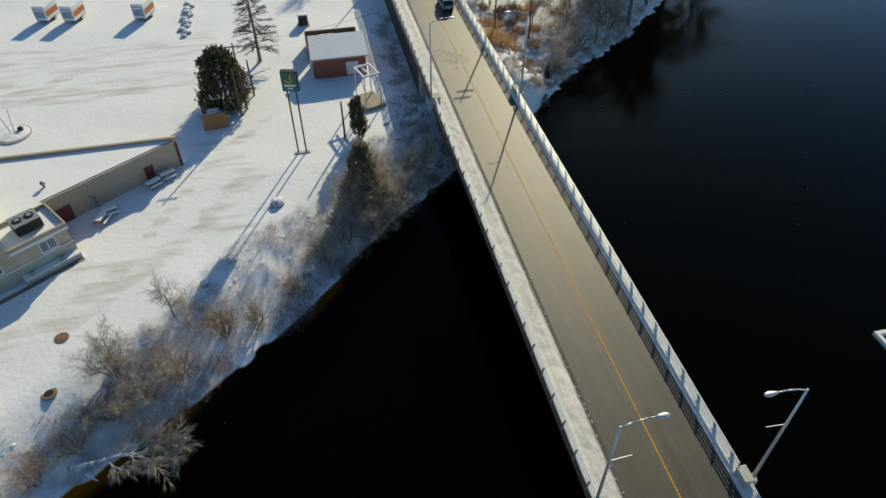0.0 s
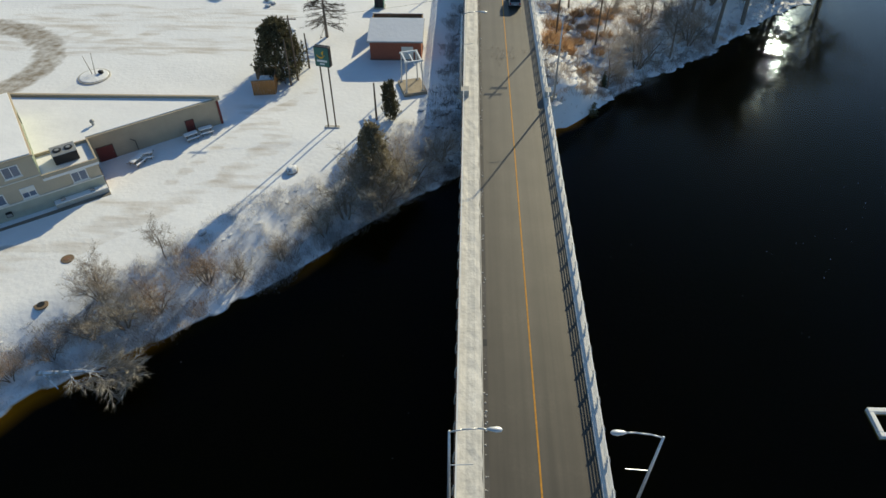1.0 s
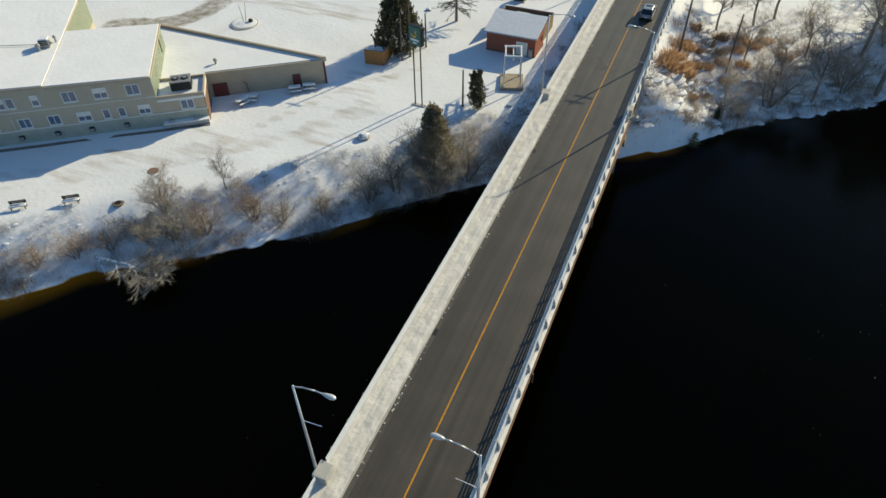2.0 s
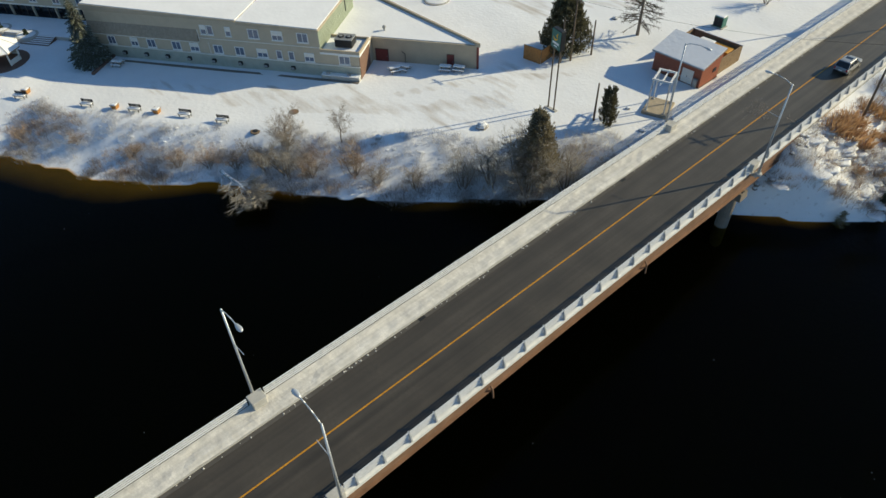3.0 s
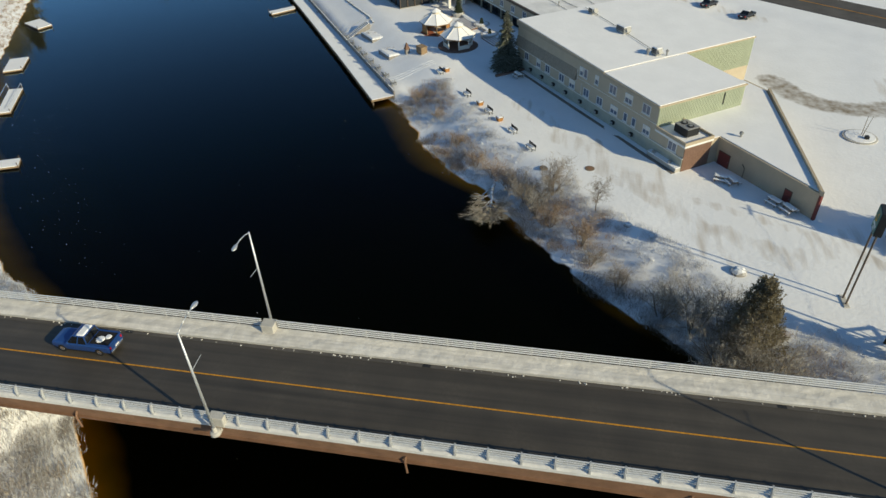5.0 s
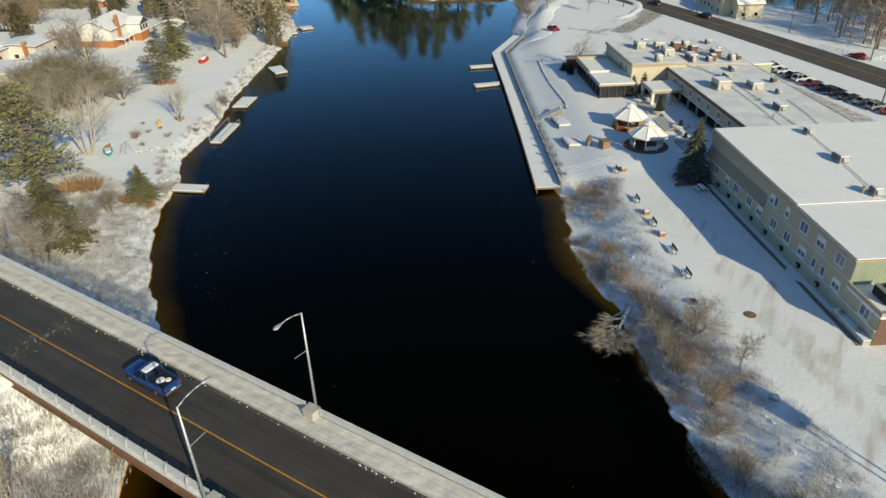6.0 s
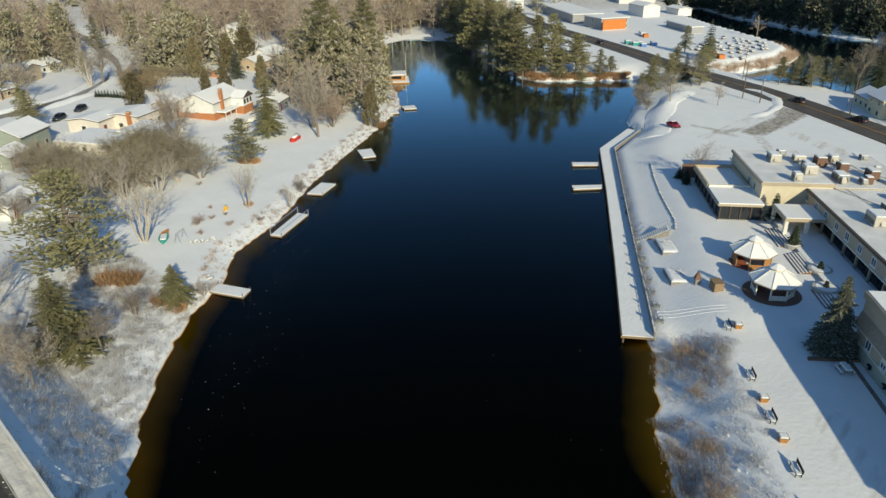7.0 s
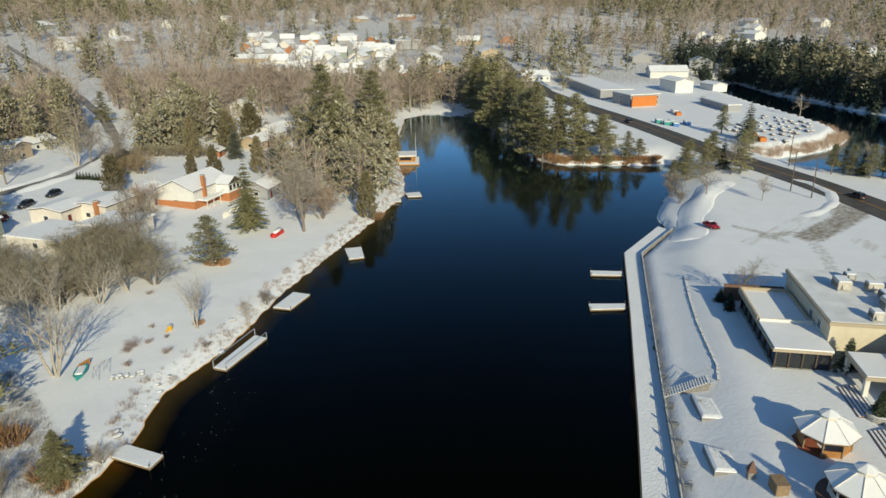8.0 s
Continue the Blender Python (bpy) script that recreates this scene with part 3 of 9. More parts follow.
def build_bridge():
    br = thing("bridge", "two-lane road bridge with rust-brown steel girders and pale railings", "bridge", pose(0, 0, 0))
    part("deck", Build().box(14.25, Y0, 8.05, 25.28, Y1, DECK - 0.06), M_CONC, br, "grey concrete deck slab")
    # carriageway with slightly worn strips
    part("carriageway", Build().box(16.4, Y0, DECK - 0.055, 24.5, Y1, DECK), M_ASPH, br, "dark grey asphalt")
    part("salt_edge", Build().box(16.42, Y0, DECK + 0.002, 16.8, Y1, DECK + 0.02), M_ASPH_WET, br, "salt-stained gutter")
    part("centre_line", Build().box(20.31, Y0, DECK + 0.006, 20.44, Y1, DECK + 0.012), M_YELLOW, br, "worn yellow line")
    # left pavement and right kerb
    pav = Build()
    rnd = random.Random(4)
    ys = np.arange(Y0, Y1 + 0.1, 1.0)
    rings = []
    for y in ys:
        j = [rnd.uniform(-0.05, 0.05) for _ in range(5)]
        rings.append([(14.35, y, 8.5), (16.32 + j[0] * 0.6, y, 8.5), (16.3 + j[0], y, 8.76), (15.8, y, 8.84 + j[1] * 0.6), (15.1, y, 8.83 + j[2] * 0.6), (14.65, y, 8.86 + j[3] * 0.5), (14.35, y, 8.86)])
    pav.loft(rings, True)
    part("pavement", pav, M_SNOW_DIRTY, br, "footway under trodden grey snow")
    part("kerb", Build().box(16.32, Y0, 8.55, 16.42, Y1, 8.74), M_CONC, br, "concrete kerb")
    kb = Build()
    rings = []
    for y in ys:
        j = [rnd.uniform(-0.03, 0.03) for _ in range(4)]
        rings.append([(24.55, y, 8.5), (25.32, y, 8.5), (25.33, y, 8.82 + j[0] * 0.5), (25.1, y, 8.88 + j[1] * 0.5), (24.8 + j[2], y, 8.84), (24.55, y, 8.74)])
    kb.loft(rings, True)
    part("kerb", kb, M_SNOW_DIRTY2, br, "raised kerb under clean snow")
    # girders with haunches over the piers
    def soffit(y):
        near = math.exp(-((y - 73) / 16) ** 2)
        return 7.1 - 0.9 * near
    gy = np.arange(-18, 84, 2.0)
    for x in (25.0, 22.2, 18.0, 14.9):
        g = Build()
        g.loft([[(x - 0.02, y, soffit(y)), (x + 0.02, y, soffit(y)), (x + 0.02, y, 8.06), (x - 0.02, y, 8.06)] for y in gy], True)
        g.loft([[(x - 0.28, y, soffit(y) - 0.05), (x + 0.28, y, soffit(y) - 0.05), (x + 0.28, y, soffit(y)), (x - 0.28, y, soffit(y))] for y in gy], True)
        for y in np.arange(-16, 83, 3.9):
            g.box(x - 0.2 if x > 20 else x + 0.02, y - 0.02, soffit(y), x - 0.02 if x > 20 else x + 0.2, y + 0.02, 8.05)
        part("girder", g, M_RUST, br, "rust-brown plate girder")
    for x0, x1 in ((25.1, 25.3), (14.22, 14.4)):
        part("fascia", Build().box(x0, -18, 8.0, x1, 84, 8.6), M_RUST, br, "rust-brown edge beam")
    for y in (4.9, 54.0, 33.0):
        part("drain_pipe", Build().path([(25.05, y, 7.6), (25.34, y, 7.2), (25.36, y + 0.1, 6.0)], 0.09), M_RUST, br)
    for y in (73.0,):
        p = Build()
        p.box(14.6, y - 0.8, 4.6, 25.4, y + 0.8, 5.55, 0.1)
        for x in (16.0, 20.0, 24.0):
            p.lathe([(0.75, -3.6), (0.75, 4.65)], 14, (x, y))
        part("pier", p, M_PIER, br, "concrete pier with round columns")
        for x in (14.9, 18.0, 22.2, 25.0):
            part("bearing", Build().soft_box(x - 0.2, y - 0.25, 5.5, x + 0.2, y + 0.25, 5.62, 0.02), M_DARK, br)
    for y in (-12.5, 83.0):
        part("abutment", Build().box(14.3, y - 0.6, 2.0, 25.2, y + 0.6, 8.04), M_CONC, br, "concrete abutment wall")
    part("retaining_wall", Build().box(14.32, 83.6, 2.0, 14.9, Y1, 8.04), M_SHADEDWALL, br, "retaining wall of the approach, its shade painted dark")
    for y in (-27.5, -29.6):
        part("expansion_joint", Build().box(16.82, y - 0.09, DECK + 0.004, 24.5, y + 0.09, DECK + 0.014), M_GREY, br, "steel joint strip")
    # railings: four rails each side, posts with a forward-curved foot
    ra, rb = -44.0, 150.0
    post = Build()
    curve = [(0.20, -0.06), (0.21, 0.12), (0.20, 0.35), (0.15, 0.6), (0.07, 0.82), (0.0, 0.98)]
    post.loft([[(dx - 0.16, -0.06, z), (dx + 0.05, -0.06, z), (dx + 0.05, 0.06, z), (dx - 0.16, 0.06, z)] for dx, z in curve], True)
    post.box(-0.06, -0.11, -0.06, 0.26, 0.11, 0.02)
    pm = post.mesh("rail_post", M_RAILPOST)
    flip = bpy.data.meshes.new("rail_post_left")
    flip.from_pydata([(-x * 0.55 - 0.02, y, z * 1.2) for x, y, z in post.v], [], [q[::-1] for q in post.f])
    flip.materials.append(M_GREY)
    y = ra
    lamps = (-37.0, 18.0, 73.0, 128.0)
    while y < rb:
        if min(abs(y - l) for l in lamps) > 0.9:
            part("rail_post", pm, None, br, at=pose(25.04, y, 8.88))
            part("rail_post", flip, None, br, at=pose(14.3, y, 8.6))
        y += 2.45
    cuts = [ra] + [v for l in lamps for v in (l - 0.75, l + 0.75) if ra < v < rb] + [rb]
    for x, z0 in ((25.02, 9.08), (14.42, 9.10)):
        for k in range(4):
            for c0, c1 in zip(cuts[::2], cuts[1::2]):
                part("rail", Build().box(x - 0.045, c0, z0 + 0.235 * k, x + 0.045, c1, z0 + 0.235 * k + 0.07), M_RAILGREY if x > 20 else M_RAIL, br)
    # small snow lumps pushed against the kerb
    lumps = Build()
    for i in range(240):
        y, x = rnd.uniform(-60, 120), 16.48 + abs(rnd.gauss(0, 0.12))
        r = rnd.uniform(0.03, 0.10)
        lumps.lathe([(r, DECK), (r * 0.8, DECK + r * 0.6), (r * 0.2, DECK + r)], 6, (x, y))
    tagged(part("snow_lumps", lumps, M_SNOW_DIRTY, br, "scattered lumps of ploughed snow"), kind="stuff")
    for y in (5.0, 61.5, 33.0):
        part("drain_grate", Build().box(16.46, y - 0.35, DECK + 0.022, 16.8, y + 0.35, DECK + 0.034), M_DARK, br, "dark drain grate")
    return br


M_SNOW_DIRTY2 = mat("grey_kerb_snow", (0.72, 0.71, 0.69), 0.8, var=0.15, scale=1.2, bump=0.15, bscale=4.0)
build_bridge()


def street_lamp(x, y, side, z=9.0, pedestal=True):
    """side: +1 the arm points to +x, -1 to -x."""
    lp = thing("street_lamp", "grey metal street lamp with cobra head on the bridge railing", "street lamp", pose(x, y, 0), "bridge lamps")
    lo, hi = (-0.25, 0.75) if side > 0 else (-0.80, -0.12)
    part("pedestal", Build().soft_box(lo, -0.6, 8.7, hi, 0.6, 9.62, 0.06), M_CONC, lp, "pale concrete pedestal")
    part("pedestal_cap", Build().soft_box(lo - 0.04, -0.64, 9.62, hi + 0.04, 0.64, 9.69, 0.04), M_CONC, lp, "concrete cap with a little snow")
    px = -0.35 * side
    part("bracket", Build().box(min(px, px + side * 0.62), -0.25, 8.12, max(px, px + side * 0.62), 0.25, 8.42), M_CONC, lp, "short concrete bracket under the pole")
    part("base_flange", Build().lathe([(0.40, 8.4), (0.40, 8.62), (0.34, 8.68), (0.19, 8.72), (0.16, 9.2)], 18, (px, 0)), M_CONC, lp, "pale round foot")
    part("pole", Build().tube((px, 0, 8.8), (px, 0, 19.35), 0.13, 0.07, 10), M_ALU, lp, smooth=True)
    arm = Build().path([(px, 0, 19.25), (px + side * 0.7, 0, 19.55), (px + side * 1.6, 0, 19.7), (px + side * 2.2, 0, 19.68)], 0.045, 8)
    part("arm", arm, M_ALU, lp, smooth=True)
    hx = px + side * 2.5
    head = Build()
    head.loft([[(hx + side * u + 0.0, w * math.cos(a), 19.68 + h + t * math.sin(a)) for a in [2 * math.pi * i / 10 for i in range(10)]] for u, w, t, h in ((-0.42, 0.05, 0.05, 0), (-0.2, 0.14, 0.09, 0), (0.15, 0.2, 0.11, -0.02), (0.38, 0.15, 0.08, -0.03), (0.48, 0.03, 0.03, -0.03))], True)
    lh = part("lamp_head", head, M_ALU, lp, smooth=True)
    part("lens", Build().lathe([(0.05, 19.5), (0.15, 19.55), (0.17, 19.62)], 10, (hx + side * 0.12, 0)), M_LAMPGLASS, lh, "frosted lens")
    part("banner_bracket", Build().tube((px, 0, 15.6), (px + side * 1.45, 0, 15.75), 0.03, 0.025, 6), M_ALU, lp)


for ly in (18.0, 73.0, 128.0, -37.0):
    street_lamp(14.35, ly, 1)
    street_lamp(25.55, ly, -1)


# ---- hotel ----
def window(parent, s, z, w, h, plane_e, out=-1, glassm=None, cols=2, blind=False):
    """A window in a wall of constant e; out is the outward sign along e."""
    t, d0, d1 = 0.10, plane_e - out * 0.02, plane_e + out * 0.08
    cor = [(s, z, s + t, z + t), (s + w, z, s + w - t, z + t), (s + w, z + h, s + w - t, z + h - t), (s, z + h, s + t, z + h - t)]
    rings = [[(a, d0, b), (a, d1, b), (c, d1, d), (c, d0, d)] for a, b, c, d in cor]
    win = part("window", Build().loft(rings + rings[:1]), M_WHITE, parent, "white-framed window")
    lo, hi = min(d0, plane_e + out * 0.06), max(d0, plane_e + out * 0.06)
    part("sill", Build().box(s - 0.08, min(d0, plane_e + out * 0.14), z - 0.09, s + w + 0.08, max(d0, plane_e + out * 0.14), z - 0.002), M_WHITE, win)
    for k in range(1, cols):
        part("mullion", Build().box(s + w * k / cols - 0.04, lo, z + t, s + w * k / cols + 0.04, hi, z + h - t), M_WHITE, win)
    p0, p1 = plane_e - out * 0.01, plane_e + out * 0.03
    part("pane", Build().box(s + t, min(p0, p1), z + t, s + w - t, max(p0, p1), z + h - t), glassm or M_GLASS, win)
    if blind:
        part("blind", Build().box(s + t, plane_e + out * 0.031 - 0.003, z + h * 0.5, s + w - t, plane_e + out * 0.031 + 0.003, z + h - t), M_CREAM, win, "half-drawn pale blind")
    return win


def hotel():
    h = thing("hotel_building", "long beige two-storey hotel with snow-covered flat roofs", "hotel", HOTEL)
    # main block, roof falls slightly to the south
    zr = lambda s: 12.0 - 0.028 * (s + 1)
    S0, S1, S2 = -1.0, 24.0, 36.5
    part("main_wall", Build().prism([(S0, 0), (S1, 0), (S1, 30), (S0, 30)], 2.5, [zr(S0) - 0.35, zr(S1) - 0.35, zr(S1) - 0.35, zr(S0) - 0.35]), M_BEIGE, h, "beige siding wall")
    part("roof_edge", Build().prism([(S0 - 0.2, -0.25), (S1 + 0.1, -0.25), (S1 + 0.1, 30.2), (S0 - 0.2, 30.2)], 11.1, [zr(S0), zr(S1), zr(S1), zr(S0)]), M_BEIGE2, h, "tan roof edge")
    part("roof_snow", Build().prism([(S0, -0.05), (S1 + 0.0, -0.05), (S1 + 0.0, 30), (S0, 30)], 11.2, [zr(S0) + 0.12, zr(S1) + 0.12, zr(S1) + 0.12, zr(S0) + 0.12]), M_SNOW_FLAT, h, "smooth snow on the flat roof")
    part("south_wall", Build().prism([(S1, 0.0), (S2, 0.0), (S2, 15.5), (S1, 15.5)], 2.5, 10.75), M_BEIGE, h, "beige siding wall")
    part("roof_edge", Build().prism([(S1 + 0.1, -0.25), (S2 + 0.2, -0.25), (S2 + 0.2, 15.7), (S1 + 0.1, 15.7)], 10.7, [zr(S1) - 0.12, zr(S2) - 0.05, zr(S2) - 0.05, zr(S1) - 0.12]), M_BEIGE2, h, "tan roof edge")
    part("roof_snow", Build().prism([(S1 + 0.1, -0.05), (S2, -0.05), (S2, 15.5), (S1 + 0.1, 15.5)], 10.8, [zr(S1) - 0.0, zr(S2) + 0.07, zr(S2) + 0.07, zr(S1) - 0.0]), M_SNOW_FLAT, h, "smooth snow on the flat roof")
    # green ribbed end walls
    for a, b, s, z0, z1 in ((0.0, 15.5, S2, 7.4, 10.75), (15.5, 30, S1, 6.5, 11.2)):
        g = Build()
        ring, e = [(s, a), (s + 0.03, a)], a
        while e < b - 0.3:
            ring += [(s + 0.03, e + 0.08), (s + 0.07, e + 0.1), (s + 0.07, e + 0.28), (s + 0.03, e + 0.3)]
            e += 0.3
        g.prism(ring + [(s + 0.03, b), (s, b)], z0, z1)
        part("end_cladding", g, M_GREENWALL, h, "sage green ribbed cladding")
    part("downpipe", Build().box(S2 + 0.06, 11.6, 8.6, S2 + 0.16, 11.75, 10.4), M_DARK, h)
    # base band, trim and vents of the river front
    part("foundation_band", Build().box(S0, -0.09, 2.6, 42.3, 0.0, 5.55), M_FOUND, h, "grey-green base wall")
    part("trim_band", Build().box(S0, -0.14, 5.55, 42.36, -0.0, 5.68), M_CREAM, h)
    part("trim_band", Build().box(17.5, -0.07, 8.1, S2, 0.0, 8.2), M_CREAM, h)
    part("trim_band", Build().box(S0, -0.62, 7.62, 17.5, 0.0, 7.72), M_CREAM, h)
    part("trim_band", Build().box(17.4, -0.07, 7.6, 17.52, 0.0, 9.4), M_CREAM, h)
    part("trim_band", Build().box(18.75, -0.07, 5.7, 18.83, 0.0, 7.6), M_CREAM, h)
    sk = Build().add([(S0, -0.02, 9.4), (17.4, -0.02, 9.4), (17.4, -0.6, 7.72), (S0, -0.6, 7.72), (S0, 0, 7.72), (17.4, 0, 7.72)], [(3, 2, 1, 0), (2, 3, 4, 5), (0, 4, 3), (1, 2, 5)])
    part("shingle_skirt", sk, M_SHINGLE, h, "grey-brown shingled skirt roof")
    for i, (s, w) in enumerate(((18.0, 0.95), (19.1, 0.95), (22.0, 0.9), (25.6, 1.7), (29.3, 1.7), (33.2, 1.7))):
        window(h, s, 8.75, w, 1.45, 0.0, -1, M_BLUEGLASS, 2 if w > 1 else 1, i % 2 == 0)
    for i, (s, w) in enumerate(((1.6, 1.3), (5.5, 1.25), (8.3, 1.45), (12.5, 1.5), (15.5, 1.5), (19.4, 1.5), (22.9, 1.5), (26.4, 1.7), (29.5, 0.9), (31.4, 0.9), (33.9, 1.5), (39.2, 1.7))):
        window(h, s, 5.85, w, 1.35, 0.0, -1, M_BLUEGLASS, 2 if w > 1 else 1, i % 3 == 1)
    for s in (4.0, 7.7, 11.3, 15.0, 19.1, 23.4, 27.6, 31.9):
        v = part("wall_unit", Build().soft_box(s - 0.32, -0.5, 4.45, s + 0.32, -0.09, 4.95, 0.05), M_DARK, h, "black wall air unit")
        part("grille", Build().box(s - 0.26, -0.52, 4.52, s + 0.26, -0.5, 4.88), M_GREY, v)
    # brick planter ledge at the foot
    part("ledge", Build().box(1.8, -1.5, 2.6, 42.3, -0.95, 3.8), M_PIER, h, "dark brick planter ledge")
    part("ledge_snow", Build().box(1.8, -0.96, 3.0, 42.3, -0.09, 3.75), M_SNOW, h, "snow in the planter ledge")
    part("terrace_wall", Build().prism([(1.5, -6.0), (1.85, -6.0), (1.85, -0.1), (1.5, -0.1)], 2.6, 4.05), M_BROWN, h, "low dark brick wall")
    part("annex_plinth", Build().box(36.5, -0.93, 3.0, 42.3, -0.1, 4.35), M_CONC, h)
    part("plinth_snow", Build().box(36.5, -0.95, 4.35, 42.3, -0.1, 4.45), M_SNOW, h)
    for s in (37.2, 40.4):
        part("light_box", Build().soft_box(s, -0.7, 4.45, s + 0.5, -0.35, 4.75, 0.04), M_GREY, h)
    # annex with its plant
    part("annex_wall", Build().box(S2, 0.0, 2.6, 42.3, 4.6, 7.3), M_BEIGE, h, "beige annex wall")
    part("annex_side", Build().box(42.3, 0.0, 2.6, 42.38, 4.6, 7.3), M_BROWN, h, "brown end wall")
    part("roof_edge", Build().box(S2, -0.2, 7.3, 42.5, 4.8, 7.6), M_WHITE, h, "white roof edge")
    part("roof_snow", Build().box(S2 + 0.02, -0.05, 7.4, 42.35, 4.65, 7.68), M_SNOW_FLAT, h)
    for bx in ((S2 + 0.02, -0.18, 42.48, 0.02), (42.28, 0.02, 42.48, 4.78), (S2 + 0.02, 4.6, 42.28, 4.78)):
        part("parapet", Build().box(bx[0], bx[1], 7.6, bx[2], bx[3], 8.05), M_BEIGE2, h, "tan parapet round the annex roof")
    # long single-storey wing with a slanting rear edge
    poly = [(S2, 4.6), (42.4, 4.6), (42.4, 6.0), (58.6, 6.0), (34.7, 22.7), (30.0, 22.7), (30.0, 15.5), (S2, 15.5)]
    part("long_wing_wall", Build().prism(poly, 2.6, 7.3), M_BEIGE2, h, "plain beige wall")
    out = [(S2 - 0.01, 4.5), (42.4, 4.5), (42.4, 5.8), (59.0, 5.8), (34.9, 23.0), (29.9, 23.0), (29.9, 15.4), (S2 - 0.01, 15.4)]
    part("roof_edge", Build().prism(out, 7.3, 7.5), M_BEIGE2, h)
    part("parapet", Build().prism([(59.0, 5.82), (34.95, 23.02), (34.75, 22.72), (58.6, 5.72)], 7.5, 7.95), M_BEIGE2, h, "low parapet along the slanting roof edge")
    inn = [(S2, 4.7), (42.3, 4.7), (42.3, 6.1), (58.2, 6.1), (34.6, 22.5), (30.1, 22.5), (30.1, 15.5), (S2, 15.5)]
    part("roof_snow", Build().prism(inn, 7.35, 7.6), M_SNOW_FLAT, h, "snow on the low wing roof")
    for s, w, dm in ((42.9, 1.9, M_DOOR), (54.0, 1.0, M_DOOR)):
        d = part("door", Build().box(s, 5.92, 3.5, s + w, 6.0, 5.65), dm, h, "maroon steel door")
        part("door_frame", Build().box(s - 0.08, 5.95, 3.4, s, 6.0, 5.75).box(s + w, 5.95, 3.4, s + w + 0.08, 6.0, 5.75).box(s - 0.08, 5.95, 5.65, s + w + 0.08, 6.0, 5.75), M_BROWN_TRIM, d)
        part("handle", Build().tube((s + w - 0.12, 5.9, 4.5), (s + w - 0.12, 5.9, 4.75), 0.02), M_CHROME, d)
    part("conduit", Build().path([(47.5, 5.9, 3.6), (47.5, 5.9, 5.2), (47.0, 5.95, 5.6)], 0.04), M_DARK, h)
    part("corner_trim", Build().box(58.45, 5.9, 3.0, 58.75, 6.3, 7.3), M_DOOR, h, "maroon corner board")
    # middle wing behind the patio
    part("mid_upper_wall", Build().box(-47.5, 8.8, 6.6, -1.0, 27.4, 9.2), M_BEIGE, h, "beige upper wall")
    part("mid_back_wall", Build().box(-47.5, 9.9, 2.8, -1.0, 27.4, 6.6), M_BROWN, h, "dark recessed ground floor")
    part("gallery_glazing", Build().box(-47.4, 9.8, 3.6, -1.2, 9.9, 6.5), M_GLASS, h, "dark gallery glazing")
    for s in np.arange(-45, -1, 4.4):
        part("gallery_column", Build().soft_box(s - 0.16, 8.9, 3.2, s + 0.16, 9.25, 6.62, 0.03), M_BEIGE2, h)
        part("mullion", Build().box(s + 2.1, 9.72, 3.6, s + 2.2, 9.8, 6.5), M_BROWN_TRIM, h)
    part("trim_band", Build().box(-47.5, 8.72, 6.6, -1.0, 8.8, 6.8), M_CREAM, h)
    part("roof_edge", Build().box(-47.7, 8.5, 9.1, -1.0, 27.6, 9.5), M_BROWN_TRIM, h, "dark roof edge")
    part("roof_snow", Build().box(-47.4, 8.85, 9.2, -1.05, 27.3, 9.54), M_SNOW_WORN, h, "snow on the flat roof")
    for s in (-44.5, -40.0, -36.0, -31.5, -27.5, -23.0, -18.5, -14.0, -9.5, -5.0):
        window(h, s, 7.3, 1.4, 1.3, 8.8, -1, M_BLUEGLASS, 2, False)
    part("rear_wing", Build().box(-70, 27, 2.8, -47.5, 34, 8.3), M_GREENWALL, h, "sage green rear wing")
    part("rear_roof_snow", Build().box(-70.2, 26.8, 8.3, -47.4, 34.2, 8.55), M_SNOW_FLAT, h)
    # lobby tower
    part("lobby_wall", Build().box(-64, 1.0, 2.8, -44.2, 13.0, 9.9), M_CREAMWALL, h, "cream lobby wall")
    part("roof_edge", Build().box(-64.3, 0.7, 9.9, -43.9, 13.2, 10.4), M_BEIGE2, h, "tan roof fascia")
    part("roof_snow", Build().box(-64.05, 0.95, 10.0, -44.15, 12.95, 10.48), M_SNOW_WORN, h, "snow on the lobby roof")
    part("lobby_rear_wall", Build().box(-64, 13.2, 2.8, -44.2, 27, 9.3), M_CREAMWALL, h, "cream rear wall")
    part("roof_edge", Build().box(-64.3, 13.21, 9.3, -43.9, 27.3, 9.7), M_BEIGE2, h, "tan roof fascia")
    part("roof_snow", Build().box(-64.05, 13.22, 9.4, -44.15, 27.05, 9.78), M_SNOW_WORN, h, "snow on the rear roof")
    window(h, -52.0, 7.5, 1.3, 1.5, 1.0, -1, None, 2)
    window(h, -48.6, 7.5, 1.3, 1.5, 1.0, -1, None, 2)
    # glazed restaurant in front of it
    part("restaurant_floor", Build().box(-61.3, -6.6, 2.8, -41.2, 1.0, 4.15), M_CONC, h)
    part("restaurant_glazing", Build().box(-61.0, -6.2, 4.15, -41.6, 0.9, 6.75), M_GLASS, h, "dark floor-to-roof glazing")
    for s in np.linspace(-61.1, -41.5, 8):
        part("glazing_post", Build().box(s - 0.1, -6.4, 4.15, s + 0.1, -6.2, 6.8), M_BROWN_TRIM, h)
    for e in np.linspace(-6.3, 0.8, 5):
        part("glazing_post", Build().box(-41.62, e - 0.1, 4.15, -41.42, e + 0.1, 6.82), M_BROWN_TRIM, h)
    part("roof_edge", Build().box(-61.6, -6.9, 6.8, -41.0, 0.68, 7.14), M_BEIGE2, h, "tan roof fascia")
